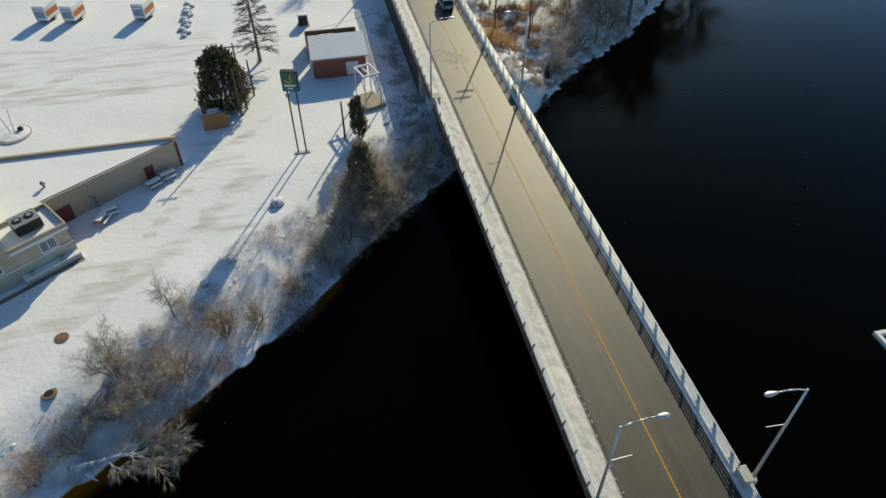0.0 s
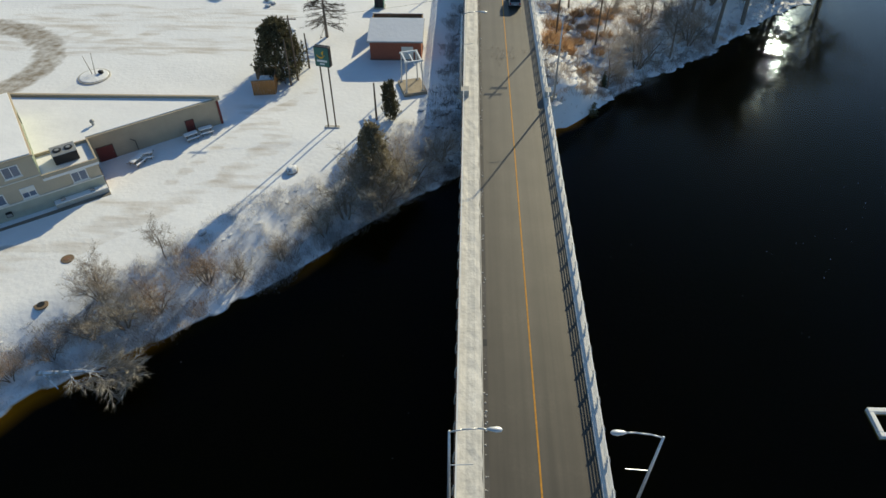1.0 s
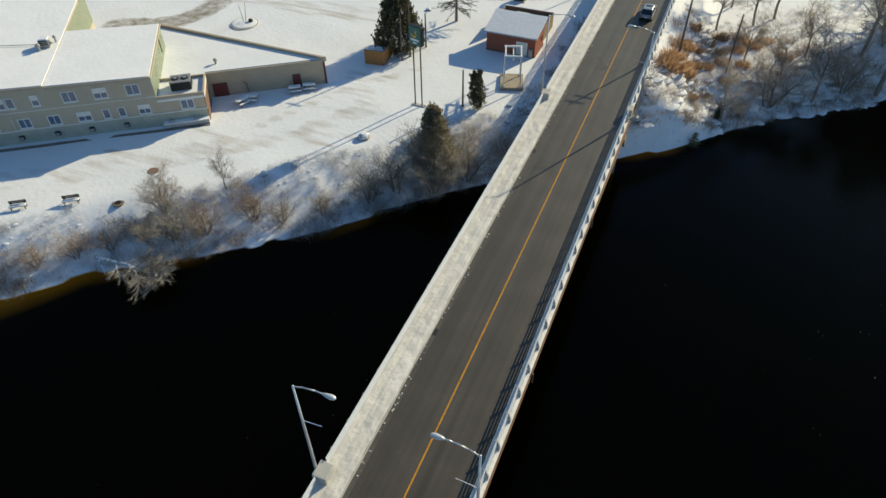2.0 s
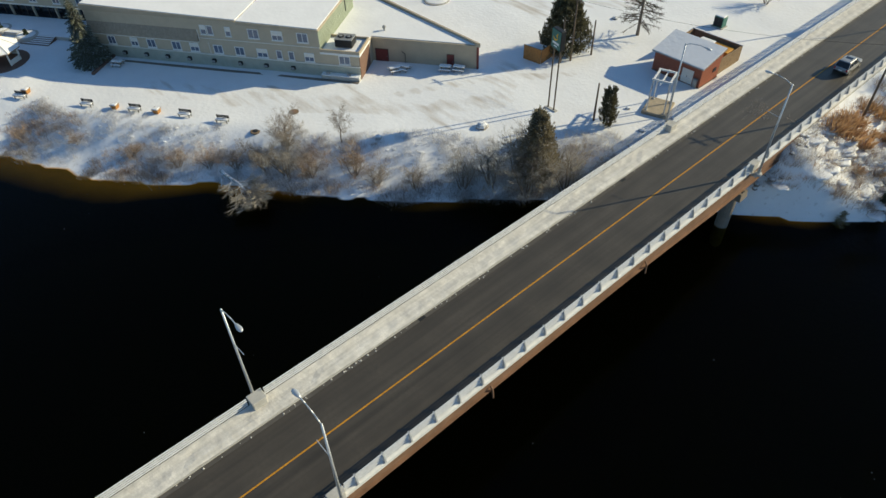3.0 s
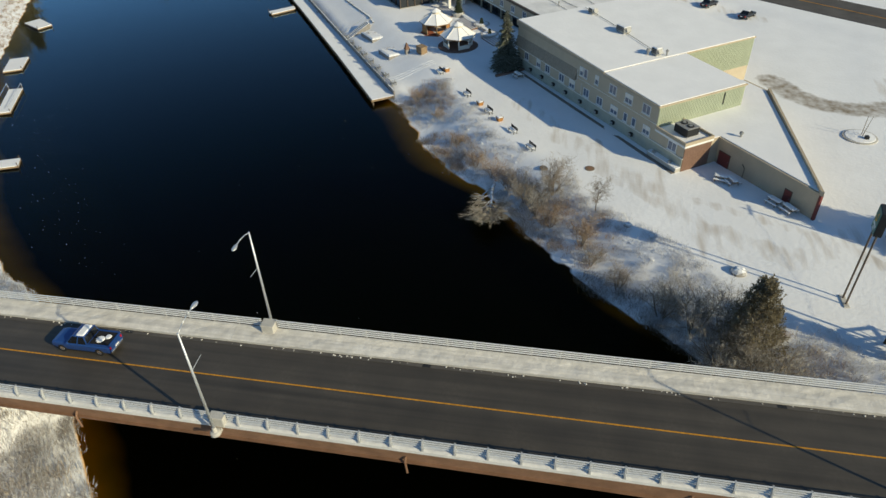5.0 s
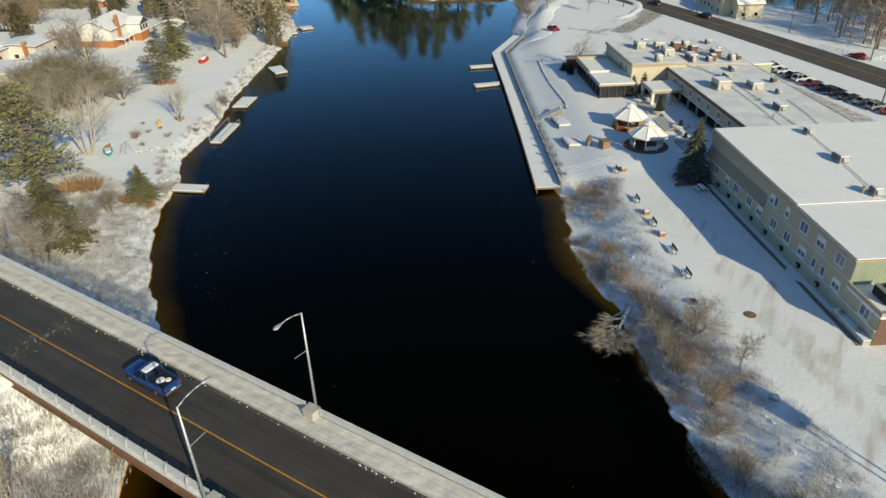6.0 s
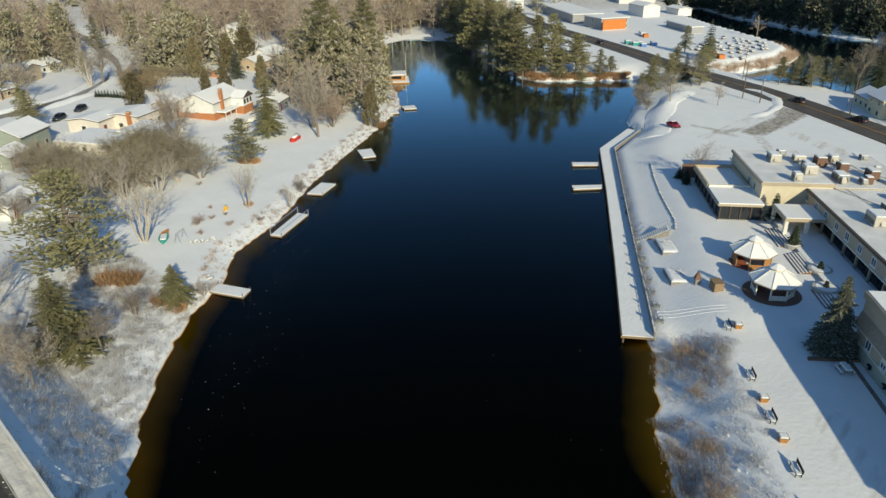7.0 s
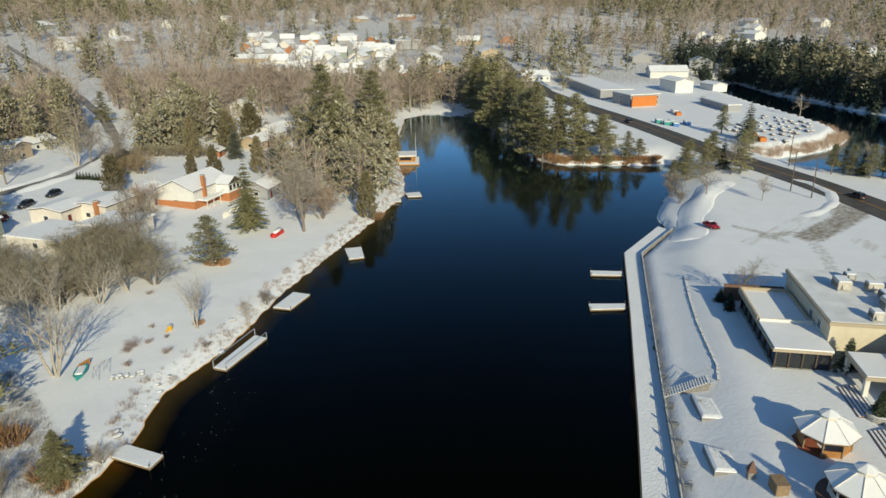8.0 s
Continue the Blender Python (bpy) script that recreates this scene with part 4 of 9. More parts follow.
    part("roof_snow", Build().box(-61.4, -6.7, 7.0, -50.0, 0.95, 7.32).box(-49.6, -6.7, 7.0, -41.2, 0.95, 7.36), M_SNOW_FLAT, h)
    part("roof_curb", Build().box(-50.0, -6.6, 7.2, -49.6, 0.9, 7.75), M_CREAM, h)
    for bx in ((-61.6, -6.9, -50.0, -6.6), (-61.6, -6.6, -61.3, 0.68), (-61.3, 0.4, -50.0, 0.68)):
        part("parapet", Build().box(bx[0], bx[1], 7.14, bx[2], bx[3], 7.85), M_BEIGE2, h, "tan parapet round the rear restaurant roof")
    # entrance portico
    part("portico_roof", Build().box(-41.2, 2.2, 7.0, -34.3, 8.75, 7.5), M_BEIGE2, h, "tan portico roof")
    part("portico_snow", Build().box(-41.0, 2.4, 7.3, -34.5, 8.7, 7.62), M_SNOW_FLAT, h)
    for s, e in ((-34.7, 2.6), (-40.7, 2.6), (-34.7, 6.0)):
        part("portico_column", Build().soft_box(s - 0.3, e - 0.3, 3.4, s + 0.3, e + 0.3, 7.05, 0.04), M_CREAM, h)
    # high garden wall beside the restaurant
    part("north_screen", Build().prism([(-64.6, -8.5), (-64.2, -8.5), (-64.2, 1.0), (-64.6, 1.0)], 2.8, 7.0), M_BROWN, h, "dark screen wall")
    return h


M_BROWN_TRIM = mat("dark_trim", (0.10, 0.075, 0.06), 0.6, var=0.2, scale=2)
M_SHINGLE = mat("grey_brown_shingles", (0.36, 0.30, 0.23), 0.9, var=0.25, scale=3, bump=0.3, bscale=10)
M_BEIGE2 = mat("tan_siding", (0.46, 0.38, 0.28), 0.85, var=0.10, scale=0.8)
M_CREAMWALL = mat("cream_stucco", (0.66, 0.58, 0.44), 0.85, var=0.10, scale=0.8)
hotel()


def rooftop_unit(s, e, z, w, d, hgt, material, name="rooftop_unit", label="beige rooftop ventilation unit with snow on top"):
    u = thing(name, label, "ventilation unit", HOTEL @ pose(s, e, z), "hotel roof plant")
    part("curb", Build().box(-w / 2 + 0.1, -d / 2 + 0.1, -0.15, w / 2 - 0.1, d / 2 - 0.1, 0.15), M_GREY, u)
    part("casing", Build().soft_box(-w / 2, -d / 2, 0.12, w / 2, d / 2, hgt, 0.06), material, u)
    part("snow_cap", Build().soft_box(-w / 2 + 0.05, -d / 2 + 0.05, hgt, w / 2 - 0.05, d / 2 - 0.05, hgt + 0.14, 0.08), M_SNOW, u)
    for k in range(3):
        part("louvre", Build().box(-w / 2 + 0.15, -d / 2 - 0.03, 0.35 + 0.25 * k, w / 2 - 0.15, -d / 2, 0.48 + 0.25 * k), M_DARK, u)
    part("side_hood", Build().add([(w / 2, -0.4, 0.4), (w / 2 + 0.45, -0.4, 0.4), (w / 2, -0.4, 1.0), (w / 2, 0.4, 0.4), (w / 2 + 0.45, 0.4, 0.4), (w / 2, 0.4, 1.0)], [(0, 1, 2), (5, 4, 3), (1, 4, 5, 2), (0, 3, 4, 1), (0, 2, 5, 3)]), material, u)


for s, e, z, w, d, hh, mt in ((-28.6, 13.5, 9.55, 3.4, 2.6, 1.7, M_UNIT), (-27.5, 19.8, 9.55, 2.9, 2.2, 1.3, M_UNIT), (-15.2, 18.5, 9.55, 2.6, 1.6, 1.0, M_GREY), (-65.5, 12.2, 8.6, 2.6, 2.2, 1.5, M_UNIT),
                             (-56.7, 6.5, 10.6, 2.8, 2.0, 1.4, M_UNIT), (-56.5, 11.0, 10.6, 1.6, 2.2, 1.2, M_UNIT), (-56.6, 15.0, 10.6, 2.2, 1.8, 1.8, M_BROWN), (-49.5, 10.5, 10.6, 2.2, 2.2, 1.5, M_UNIT), (-48.2, 15.5, 10.6, 3.0, 2.0, 1.3, M_GREY),
                             (-49.8, 21.5, 10.6, 2.6, 1.6, 1.6, M_BROWN), (-45.5, 7.0, 10.6, 1.8, 1.4, 1.3, M_UNIT), (12.5, 12.2, 11.85, 2.2, 1.5, 0.9, M_GREY), (2.8, 13.0, 12.05, 1.3, 1.2, 0.8, M_GREY), (22.6, 10.8, 11.55, 1.3, 1.2, 1.0, M_GREY), (-39.5, 21.0, 9.55, 2.0, 1.4, 0.9, M_GREY), (-53.0, 11.2, 10.6, 2.4, 1.2, 1.1, M_GREY), (-52.5, 17.5, 10.6, 1.6, 1.6, 1.9, M_BROWN), (-59.5, 18.5, 10.6, 2.0, 1.4, 1.2, M_UNIT), (-46.5, 19.5, 10.6, 1.4, 1.2, 1.4, M_BROWN), (-60.5, 9.0, 10.6, 1.5, 1.5, 1.0, M_GREY), (-34.5, 17.5, 9.55, 2.4, 1.2, 0.8, M_GREY)):
    rooftop_unit(s, e, z - 0.75 if z > 10.5 and z < 10.7 and e > 13 else z, w, d, hh, mt)


rp = random.Random(23)
for k in range(15):
    su, eu = (rp.uniform(-63, -46), rp.uniform(14.5, 26)) if k < 13 else (rp.uniform(-43, -8), rp.uniform(14, 25.5))
    rooftop_unit(su, eu, 9.8 if k < 13 else 9.55, rp.uniform(0.7, 2.0), rp.uniform(0.6, 1.5), rp.uniform(0.6, 1.3), rp.choice((M_UNIT, M_GREY, M_GREY, M_BROWN)), label="small rooftop unit with a snow cap")


def chiller():
    u = thing("air_conditioner", "dark flat rooftop air conditioner with two fan grilles", "ventilation unit", HOTEL @ pose(39.6, 2.4, 7.66), "hotel roof plant")
    part("casing", Build().soft_box(-1.3, -1.0, 0.15, 1.3, 1.1, 1.25, 0.06), M_DARK, u)
    part("top_plate", Build().soft_box(-1.34, -1.04, 1.25, 1.34, 1.14, 1.31, 0.03), M_GREY, u)
    for x in (-0.6, 0.6):
        fan = part("fan_guard", Build().lathe([(0.48, 1.31), (0.48, 1.4), (0.4, 1.42)], 18, (x, 0.05)), M_DARK, u, "black round fan guard")
        part("fan_ring", Build().lathe([(0.25, 1.42), (0.25, 1.45), (0.1, 1.46)], 14, (x, 0.05)), M_GREY, fan)
    part("leg", Build().box(-1.2, -0.9, 0.0, 1.2, -0.8, 0.15).box(-1.2, 0.8, 0.0, 1.2, 0.9, 0.15), M_GREY, u)


chiller()


def roof_pipe(pts, label):
    solid("roof_conduit", Build().path([(*hot(s, e), z) for s, e, z in pts], 0.05, 6), M_GREY, label, "pipe", "hotel roof plant")


roof_pipe([(0.0, 13.4, 12.25), (10.0, 12.6, 11.95), (20.0, 11.4, 11.7), (23.0, 11.0, 11.6)], "grey conduit along the snowy roof")
roof_pipe([(-30.0, 17.5, 9.66), (-20.0, 17.4, 9.66), (-6.0, 17.0, 9.66)], "grey conduit along the snowy roof")
for k, (s0, e0, s1, e1, zz) in enumerate(((-47.0, 14.5, -33.0, 16.0, 9.66), (-33.0, 16.0, -2.0, 14.2, 9.66), (-62.0, 20.0, -46.0, 22.5, 9.88), (-60.0, 15.5, -50.0, 24.0, 9.88), (-20.0, 22.5, -4.0, 20.5, 9.66))):
    roof_pipe([(s0, e0, zz), ((s0 + s1) / 2, (e0 + e1) / 2 + 0.3, zz), (s1, e1, zz)], "grey conduit along the snowy roof")
roof_pipe([(-46.0, 12.0, 9.66), (-34.0, 18.5, 9.66)], "grey conduit along the snowy roof")
for s, e, z, r, hh in ((43.8, 8.2, 7.5, 0.28, 0.9), (22.0, 9.6, 11.4, 0.3, 1.1), (23.6, 12.0, 11.4, 0.22, 1.0), (-20.0, 17.2, 9.45, 0.25, 0.7), (-54.0, 18.5, 9.7, 0.35, 1.4), (-10.5, 14.8, 9.45, 0.15, 1.0)):
    px, py = hot(s, e)
    vt = Build().lathe([(r * 0.55, z), (r * 0.55, z + hh * 0.55), (r, z + hh * 0.6), (r, z + hh * 0.85), (r * 0.3, z + hh)], 12, (px, py))
    solid("roof_vent", vt, M_GREY, "small grey round roof vent", "vent", "hotel roof plant", smooth=False)


# ---- boardwalk and terrace ----
def boardwalk():
    bw = thing("boardwalk", "snow-covered timber boardwalk along the water", "boardwalk", HOTEL)
    outer = [(-5.6, -27.1), (-30, -25.6), (-63, -23.9), (-94.2, -22.7), (-114.4, -13.2)]
    inner = [(-5.5, -22.8), (-27.5, -22.0), (-46, -21.3), (-92.5, -19.2), (-111, -10.2)]
    poly = outer + inner[::-1]
    part("boards", Build().prism(poly, 0.62, 0.98), M_WOOD, bw, "weathered timber edge")
    part("snow_cover", Build().prism([(s, e + 0.15) for s, e in outer] + inner[::-1], 0.9, 1.08), M_SNOW, bw, "trodden snow on the boards")
    for (s0, e0), (s1, e1) in zip(outer[:-1], outer[1:]):
        n = int(math.hypot(s1 - s0, e1 - e0) / 3.2)
        for k in range(n):
            f = k / n
            s, e = s0 + (s1 - s0) * f, e0 + (e1 - e0) * f + 0.3
            part("pile", Build().tube((s, e, -2.5), (s, e, 0.62), 0.15, 0.15, 8), M_POLE, bw)
    # retaining wall at the back
    for (s0, e0), (s1, e1) in zip(inner[:-1], inner[1:]):
        dx, dy = s1 - s0, e1 - e0
        l = math.hypot(dx, dy)
        nx, ny = -dy / l * 0.2, dx / l * 0.2
        part("back_wall", Build().prism([(s0, e0), (s1, e1), (s1 - nx, e1 - ny), (s0 - nx, e0 - ny)], 0.4, 1.95), M_STONE, bw, "low stone wall with snow")


boardwalk()


def rail_fence():
    f = thing("boardwalk_fence", "grey rail fence behind the boardwalk", "fence", HOTEL)
    pts = [(-8 - 2.0 * k, -22.75 + 0.047 * 2.0 * k * 0.9) for k in range(42)]
    for i, (s, e) in enumerate(pts):
        part("post", Build().box(s - 0.05, e - 0.05, 1.0, s + 0.05, e + 0.05, 2.15), M_GREY, f)
        if i:
            p = pts[i - 1]
            part("rail", Build().tube((p[0], p[1], 2.1), (s, e, 2.1), 0.04).tube((p[0], p[1], 1.6), (s, e, 1.6), 0.03), M_GREY, f)


rail_fence()


def jetty(name, corners, z=0.45, label="snow-covered floating timber dock", posts=True, rail=False):
    x0, y0 = sum(p[0] for p in corners) / 4, sum(p[1] for p in corners) / 4
    j = thing(name, label, "dock", pose(x0, y0, 0), "docks")
    c = [(x - x0, y - y0) for x, y in corners]
    part("deck", Build().prism(c, z - 0.32, z - 0.06), M_WOOD, j, "brown timber deck edge")
    k = 0.985
    part("snow_cover", Build().prism([(x * k, y * k) for x, y in c], z - 0.1, z + 0.08), M_SNOW, j)
    part("float", Build().prism([(x * 0.9, y * 0.9) for x, y in c], -0.25, z - 0.3), M_DARK, j)
    if posts:
        for x, y in c:
            part("post", Build().tube((x * 0.96, y * 0.96, -1.5), (x * 0.96, y * 0.96, z + 0.55), 0.06, 0.06, 8), M_POLE, j)
    if rail:
        part("boat_lift_frame", Build().path([(c[0][0], c[0][1], 0.3), (c[0][0], c[0][1], 1.7), (c[1][0], c[1][1], 1.7), (c[1][0], c[1][1], 0.3)], 0.06).path([(c[2][0], c[2][1], 0.3), (c[2][0], c[2][1], 1.5), (c[3][0], c[3][1], 1.5)], 0.05), M_ALU, j)


jetty("dock", [(-19.6, -46.2), (-21.9, -47.4), (-24.4, -41.8), (-22.2, -40.5)])
jetty("dock", [(-38.6, -57.6), (-48.6, -62.9), (-49.5, -60.6), (-39.6, -55.6)], rail=True, label="snow-covered dock with metal boat lift frame")
jetty("dock", [(-56.5, -70.6), (-63.0, -74.0), (-64.7, -70.7), (-58.4, -67.6)])
jetty("dock", [(-84.8, -87.2), (-88.2, -85.4), (-84.5, -79.4), (-81.4, -81.0)])
jetty("dock", [(-126.4, -114.2), (-130.2, -111.8), (-127.6, -107.9), (-124.2, -110.4)])
jetty("dock", [(-112.4, -39.2), (-116.6, -34.2), (-114.8, -33.0), (-110.6, -37.8)])
jetty("dock", [(-98.4, -30.0), (-103.2, -25.2), (-101.4, -24.0), (-96.6, -28.4)])
fd = thing("floating_frame", "floating white dock frame open to dark water inside", "dock", pose(53.8, 31.7, 0), "docks")
for a in ((-2.2, -1.5, 2.2, -1.05), (-2.2, 1.05, 2.2, 1.5), (-2.2, -1.05, -1.75, 1.05), (1.75, -1.05, 2.2, 1.05)):
    part("pontoon", Build().soft_box(a[0], a[1], -0.2, a[2], a[3], 0.42, 0.04), M_WHITE, fd)
jetty("dock", [(-118.0, -112.5), (-121.5, -110.5), (-119.8, -108.0), (-116.4, -110.0)])


def gazebo(s, e, closed):
    g = thing("gazebo", "eight-sided wooden gazebo with a snow-covered two-tier roof", "gazebo", HOTEL @ pose(s, e, 3.75, 0, 0, 22.5), "gazebos")
    ring = lambda r, z: [(r * math.cos(math.pi / 4 * i), r * math.sin(math.pi / 4 * i), z) for i in range(8)]
    part("platform", Build().loft([ring(3.3, -0.3), ring(3.3, 0.25), ring(3.1, 0.3)], True), M_BRICK if closed else M_BROWN, g, "low round base")
    rings = [ring(3.4, 2.5), ring(3.45, 2.62), ring(1.05, 4.05)]
    part("roof", Build().loft(rings, True), M_SNOW_FLAT, g, "snow-covered main roof")
    part("eave", Build().loft([ring(3.42, 2.38), ring(3.46, 2.52)], True), M_WOOD, g)
    part("lantern", Build().loft([ring(0.8, 3.9), ring(0.8, 4.4)], True), M_CREAMWALL, g)
    part("lantern_roof", Build().loft([ring(1.1, 4.4), ring(1.1, 4.5), ring(0.12, 5.0)], True), M_SNOW_FLAT, g)
    for i in range(8):
        a, b = math.pi / 4 * i, math.pi / 4 * (i + 1)
        x, y = 2.75 * math.cos(a), 2.75 * math.sin(a)
        part("post", Build().box(x - 0.09, y - 0.09, 0.25, x + 0.09, y + 0.09, 2.5), M_WOOD if closed else M_CREAM, g)
        x2, y2 = 2.75 * math.cos(b), 2.75 * math.sin(b)
        top = 2.4 if closed and i in (0, 2, 4, 5) else 1.15
        if i != 6:
            part("panel", Build().loft([[(x * k, y * k, z), (x2 * k, y2 * k, z), (x2 * k * 0.97, y2 * k * 0.97, z), (x * k * 0.97, y * k * 0.97, z)] for k, z in ((1.0, 0.28), (1.0, top))], True), M_ORANGE_WOOD if closed else M_CREAM, g, "boarded side panel")
    for i in range(8):
        a = math.pi / 4 * i
        part("ridge", Build().tube((3.45 * math.cos(a), 3.45 * math.sin(a), 2.66), (1.05 * math.cos(a), 1.05 * math.sin(a), 4.1), 0.05, 0.05, 6), M_CREAM, g)


gazebo(-24.0, -5.6, True)
gazebo(-14.4, -5.4, False)
gx, gy = hot(-14.4, -5.4)
solid("paving_ring", Build().lathe([(3.95, -0.3), (3.95, 0.07), (3.8, 0.1), (3.2, 0.1)], 28), M_BROWN, "bare brown paving ring round the open gazebo", "paving", at=pose(gx, gy, ground_at(gx, gy) - 0.02))


def patio():
    """Raised terrace before the gallery with three flights of dark-edged steps."""
    p = thing("patio", "raised snow-covered patio with dark-edged steps", "patio", HOTEL)
    zp = ground_at(*hot(-24, 0.4))
    part("slab", Build().box(-41.0, 2.6, 3.0, -4.5, 8.6, zp + 0.52), M_CONC, p)
    part("snow_cover", Build().box(-40.95, 2.66, zp + 0.5, -4.55, 8.58, zp + 0.6), M_SNOW, p, "trodden snow on the patio")
    for s0, s1 in ((-37.2, -30.2), (-27.4, -20.6), (-15.6, -10.4)):
        for k in range(5):
            e0 = 0.35 + 0.45 * k
            part("tread", Build().box(s0, e0, 3.0, s1, e0 + 0.45, zp + 0.1 + 0.1 * k), M_BROWN, p, "dark stone tread")
            part("tread_snow", Build().box(s0 + 0.05, e0 + 0.14, zp + 0.1 + 0.1 * k, s1 - 0.05, e0 + 0.45, zp + 0.15 + 0.1 * k), M_SNOW, p)


patio()
te = thing("terrace_edging", "three parallel timber edgings in the snowy slope", "edging", HOTEL)
for k in range(3):
    s0, s1 = -11.4 + 0.9 * k, -10.6 + 0.8 * k
    rings = []
    for i in range(13):
        f = i / 12
        ss, ee = s0 + (s1 - s0) * f, -21.5 + 8.9 * f
        z = ground_at(*hot(ss, ee))
        rings.append([(ss - 0.09, ee, z - 0.2), (ss + 0.09, ee, z - 0.2), (ss + 0.09, ee, z + 0.03), (ss - 0.09, ee, z + 0.03)])
    part("beam", Build().loft(rings, True), M_SNOW, te, "snow-covered beam")


def stairs(s, e, z, n, w, turn, label):
    st = thing("steps", label, "steps", HOTEL @ pose(s, e, z, 0, 0, turn))
    for k in range(n):
        part("step", Build().box(0.0, 0.33 * k, -0.6, w, 0.33 * (k + 1) + 0.02, 0.175 * (k + 1)), M_STONE, st)
        part("tread_snow", Build().box(0.03, 0.33 * k + 0.06, 0.175 * (k + 1), w - 0.03, 0.33 * (k + 1), 0.175 * (k + 1) + 0.05), M_SNOW, st)
    for x in (-0.06, w + 0.06):
        part("handrail", Build().path([(x, 0, -0.3), (x, 0, 1.0), (x, 0.33 * n, 0.175 * n + 1.0), (x, 0.33 * n, 0.175 * n - 0.3)], 0.035), M_GREY, st)


stairs(-38.0, -21.4, 1.0, 17, 2.0, 0, "timber steps with snow up the terrace slope")


# ---- plants ----
def rand_dir(r, up=0.0):
    a, z = r.uniform(0, 2 * math.pi), r.uniform(-1, 1)
    q = math.sqrt(1 - z * z)
    return Vector((q * math.cos(a), q * math.sin(a), z + up)).normalized()


def blade(b, p, d, length, width, r):
    """One thin pointed twig, a long triangle."""
    side = d.cross(rand_dir(r))
    if side.length < 1e-3:
        side = d.orthogonal()
    side = side.normalized() * width * 0.5
    b.add([p - side, p + side, p + d * length], [(0, 1, 2)])


def bare_limbs(r, height, spread, trunks=1, twigs=900, lean=0.0, low=0.25, twig_len=1.0, depth=3, wide=0.034):
    """Trunk and limbs in one mesh, the fine twigs in another."""
    wood, fine = Build(), Build()
    ends = []

    def grow(p, d, length, rad, level):
        n, k = (6, 4, 3, 3)[level], 3
        for i in range(k):
            d = (d + rand_dir(r) * 0.16 + Vector((0, 0, 0.07 if level else 0.02))).normalized()
            q = p + d * length / k
            r2 = rad * (1 - 0.26 * (i + 1) / k * (1.6 if level else 1.2))
            wood.tube(p, q, rad, r2, n, False)
            if level < depth and (level or i > 0 or low < 0.2):
                for _ in range((3, 2, 2)[level]):
                    a = r.uniform(0, 2 * math.pi)
                    out = (d.orthogonal().normalized())
                    out.rotate(Matrix.Rotation(a, 3, d))
                    nd = (d * (0.75 - 0.1 * level) + out * spread * r.uniform(0.6, 1.2)).normalized()
                    grow(p.lerp(q, r.uniform(0.3, 1)), nd, length * r.uniform(0.45, 0.7), r2 * 0.55, level + 1)
            if level >= 1:
                ends.append((p, q, d))
            p, rad = q, r2

    for t in range(trunks):
        a = r.uniform(0, 6.28)
        base = Vector((0.25 * math.cos(a), 0.25 * math.sin(a), -0.3)) if trunks > 1 else Vector((0, 0, -0.3))
        d = Vector((math.cos(a) * (lean + (0.35 if trunks > 1 else 0)), math.sin(a) * (lean + (0.35 if trunks > 1 else 0)), 1)).normalized()
        grow(base, d, height * r.uniform(0.6, 0.72), height * (0.014 if trunks > 1 else 0.016) + 0.02, 0)
    for _ in range(twigs):
        p, q, d = r.choice(ends)
        at = p.lerp(q, r.random())
        dd = (d * 0.6 + rand_dir(r, 0.35) * 0.9).normalized()
        blade(fine, at, dd, twig_len * r.uniform(0.5, 1.3), wide, r)
    return wood, fine


def needle_fan(b, p, d, length, width, droop, r, n=7):
    """A bough as a row of flat drooping sprays."""
    side = Vector((-d.y, d.x, 0)).normalized()
    for i in range(n):
        f = (i + 0.5) / n
        c = p + d * length * f + Vector((0, 0, -droop * f * f * length))
        w = width * (1.1 - 0.75 * f) * r.uniform(0.7, 1.2)
        s = r.choice((-1, 1))
        tip = c + side * s * w + d * length * 0.22 + Vector((0, 0, r.uniform(-0.3, 0.08) * w - 0.05))
        base = c - d * length * 0.12
        b.add([base, c + d * length * 0.16 + Vector((0, 0, 0.05)), tip], [(0, 1, 2)])
        tip2 = c - side * s * w * r.uniform(0.6, 1) + d * length * 0.2 + Vector((0, 0, r.uniform(-0.35, 0.05) * w))
        b.add([base, tip2, c + d * length * 0.16], [(0, 1, 2)])


def spruce_build(r, h, rad, whorls=24, per=9, gap=0.12):
    wood, crown = Build(), Build()
    wood.tube((0, 0, -0.3), (0, 0, h * 0.97), h * 0.016 + 0.04, 0.02, 7, False)
    for k in range(whorls):
        f = k / (whorls - 1)
        z = h * (gap + (1 - gap) * f) + r.uniform(-0.1, 0.1)
        reach = rad * (1 - f) ** 0.85 * r.uniform(0.82, 1.12) + 0.15
        for j in range(max(4, int(per * (1 - 0.5 * f)))):
            a = 2 * math.pi * (j + r.random()) / max(4, int(per * (1 - 0.5 * f)))
            d = Vector((math.cos(a), math.sin(a), 0.12 if f > 0.6 else -0.12)).normalized()
            l = reach * r.uniform(0.7, 1.12)
            needle_fan(crown, Vector((0, 0, z)), d, l, 0.3 + l * 0.32, 0.22, r, 6)
    return wood, crown


def tuft(b, c, size, n, r, flat=0.5):
    """A loose spray of needle bunches."""
    for _ in range(n):
        d = rand_dir(r)
        p = c + Vector((d.x, d.y, d.z * flat)) * size * r.random() ** 0.5
        u = Vector((d.x, d.y, 0.35 + 0.5 * r.random())).normalized()
        v = u.cross(rand_dir(r)).normalized()
        k = size * r.uniform(0.09, 0.17)
        b.add([p - v * k * 0.75, p + v * k * 0.75, p + u * k * 3.6], [(0, 1, 2)])


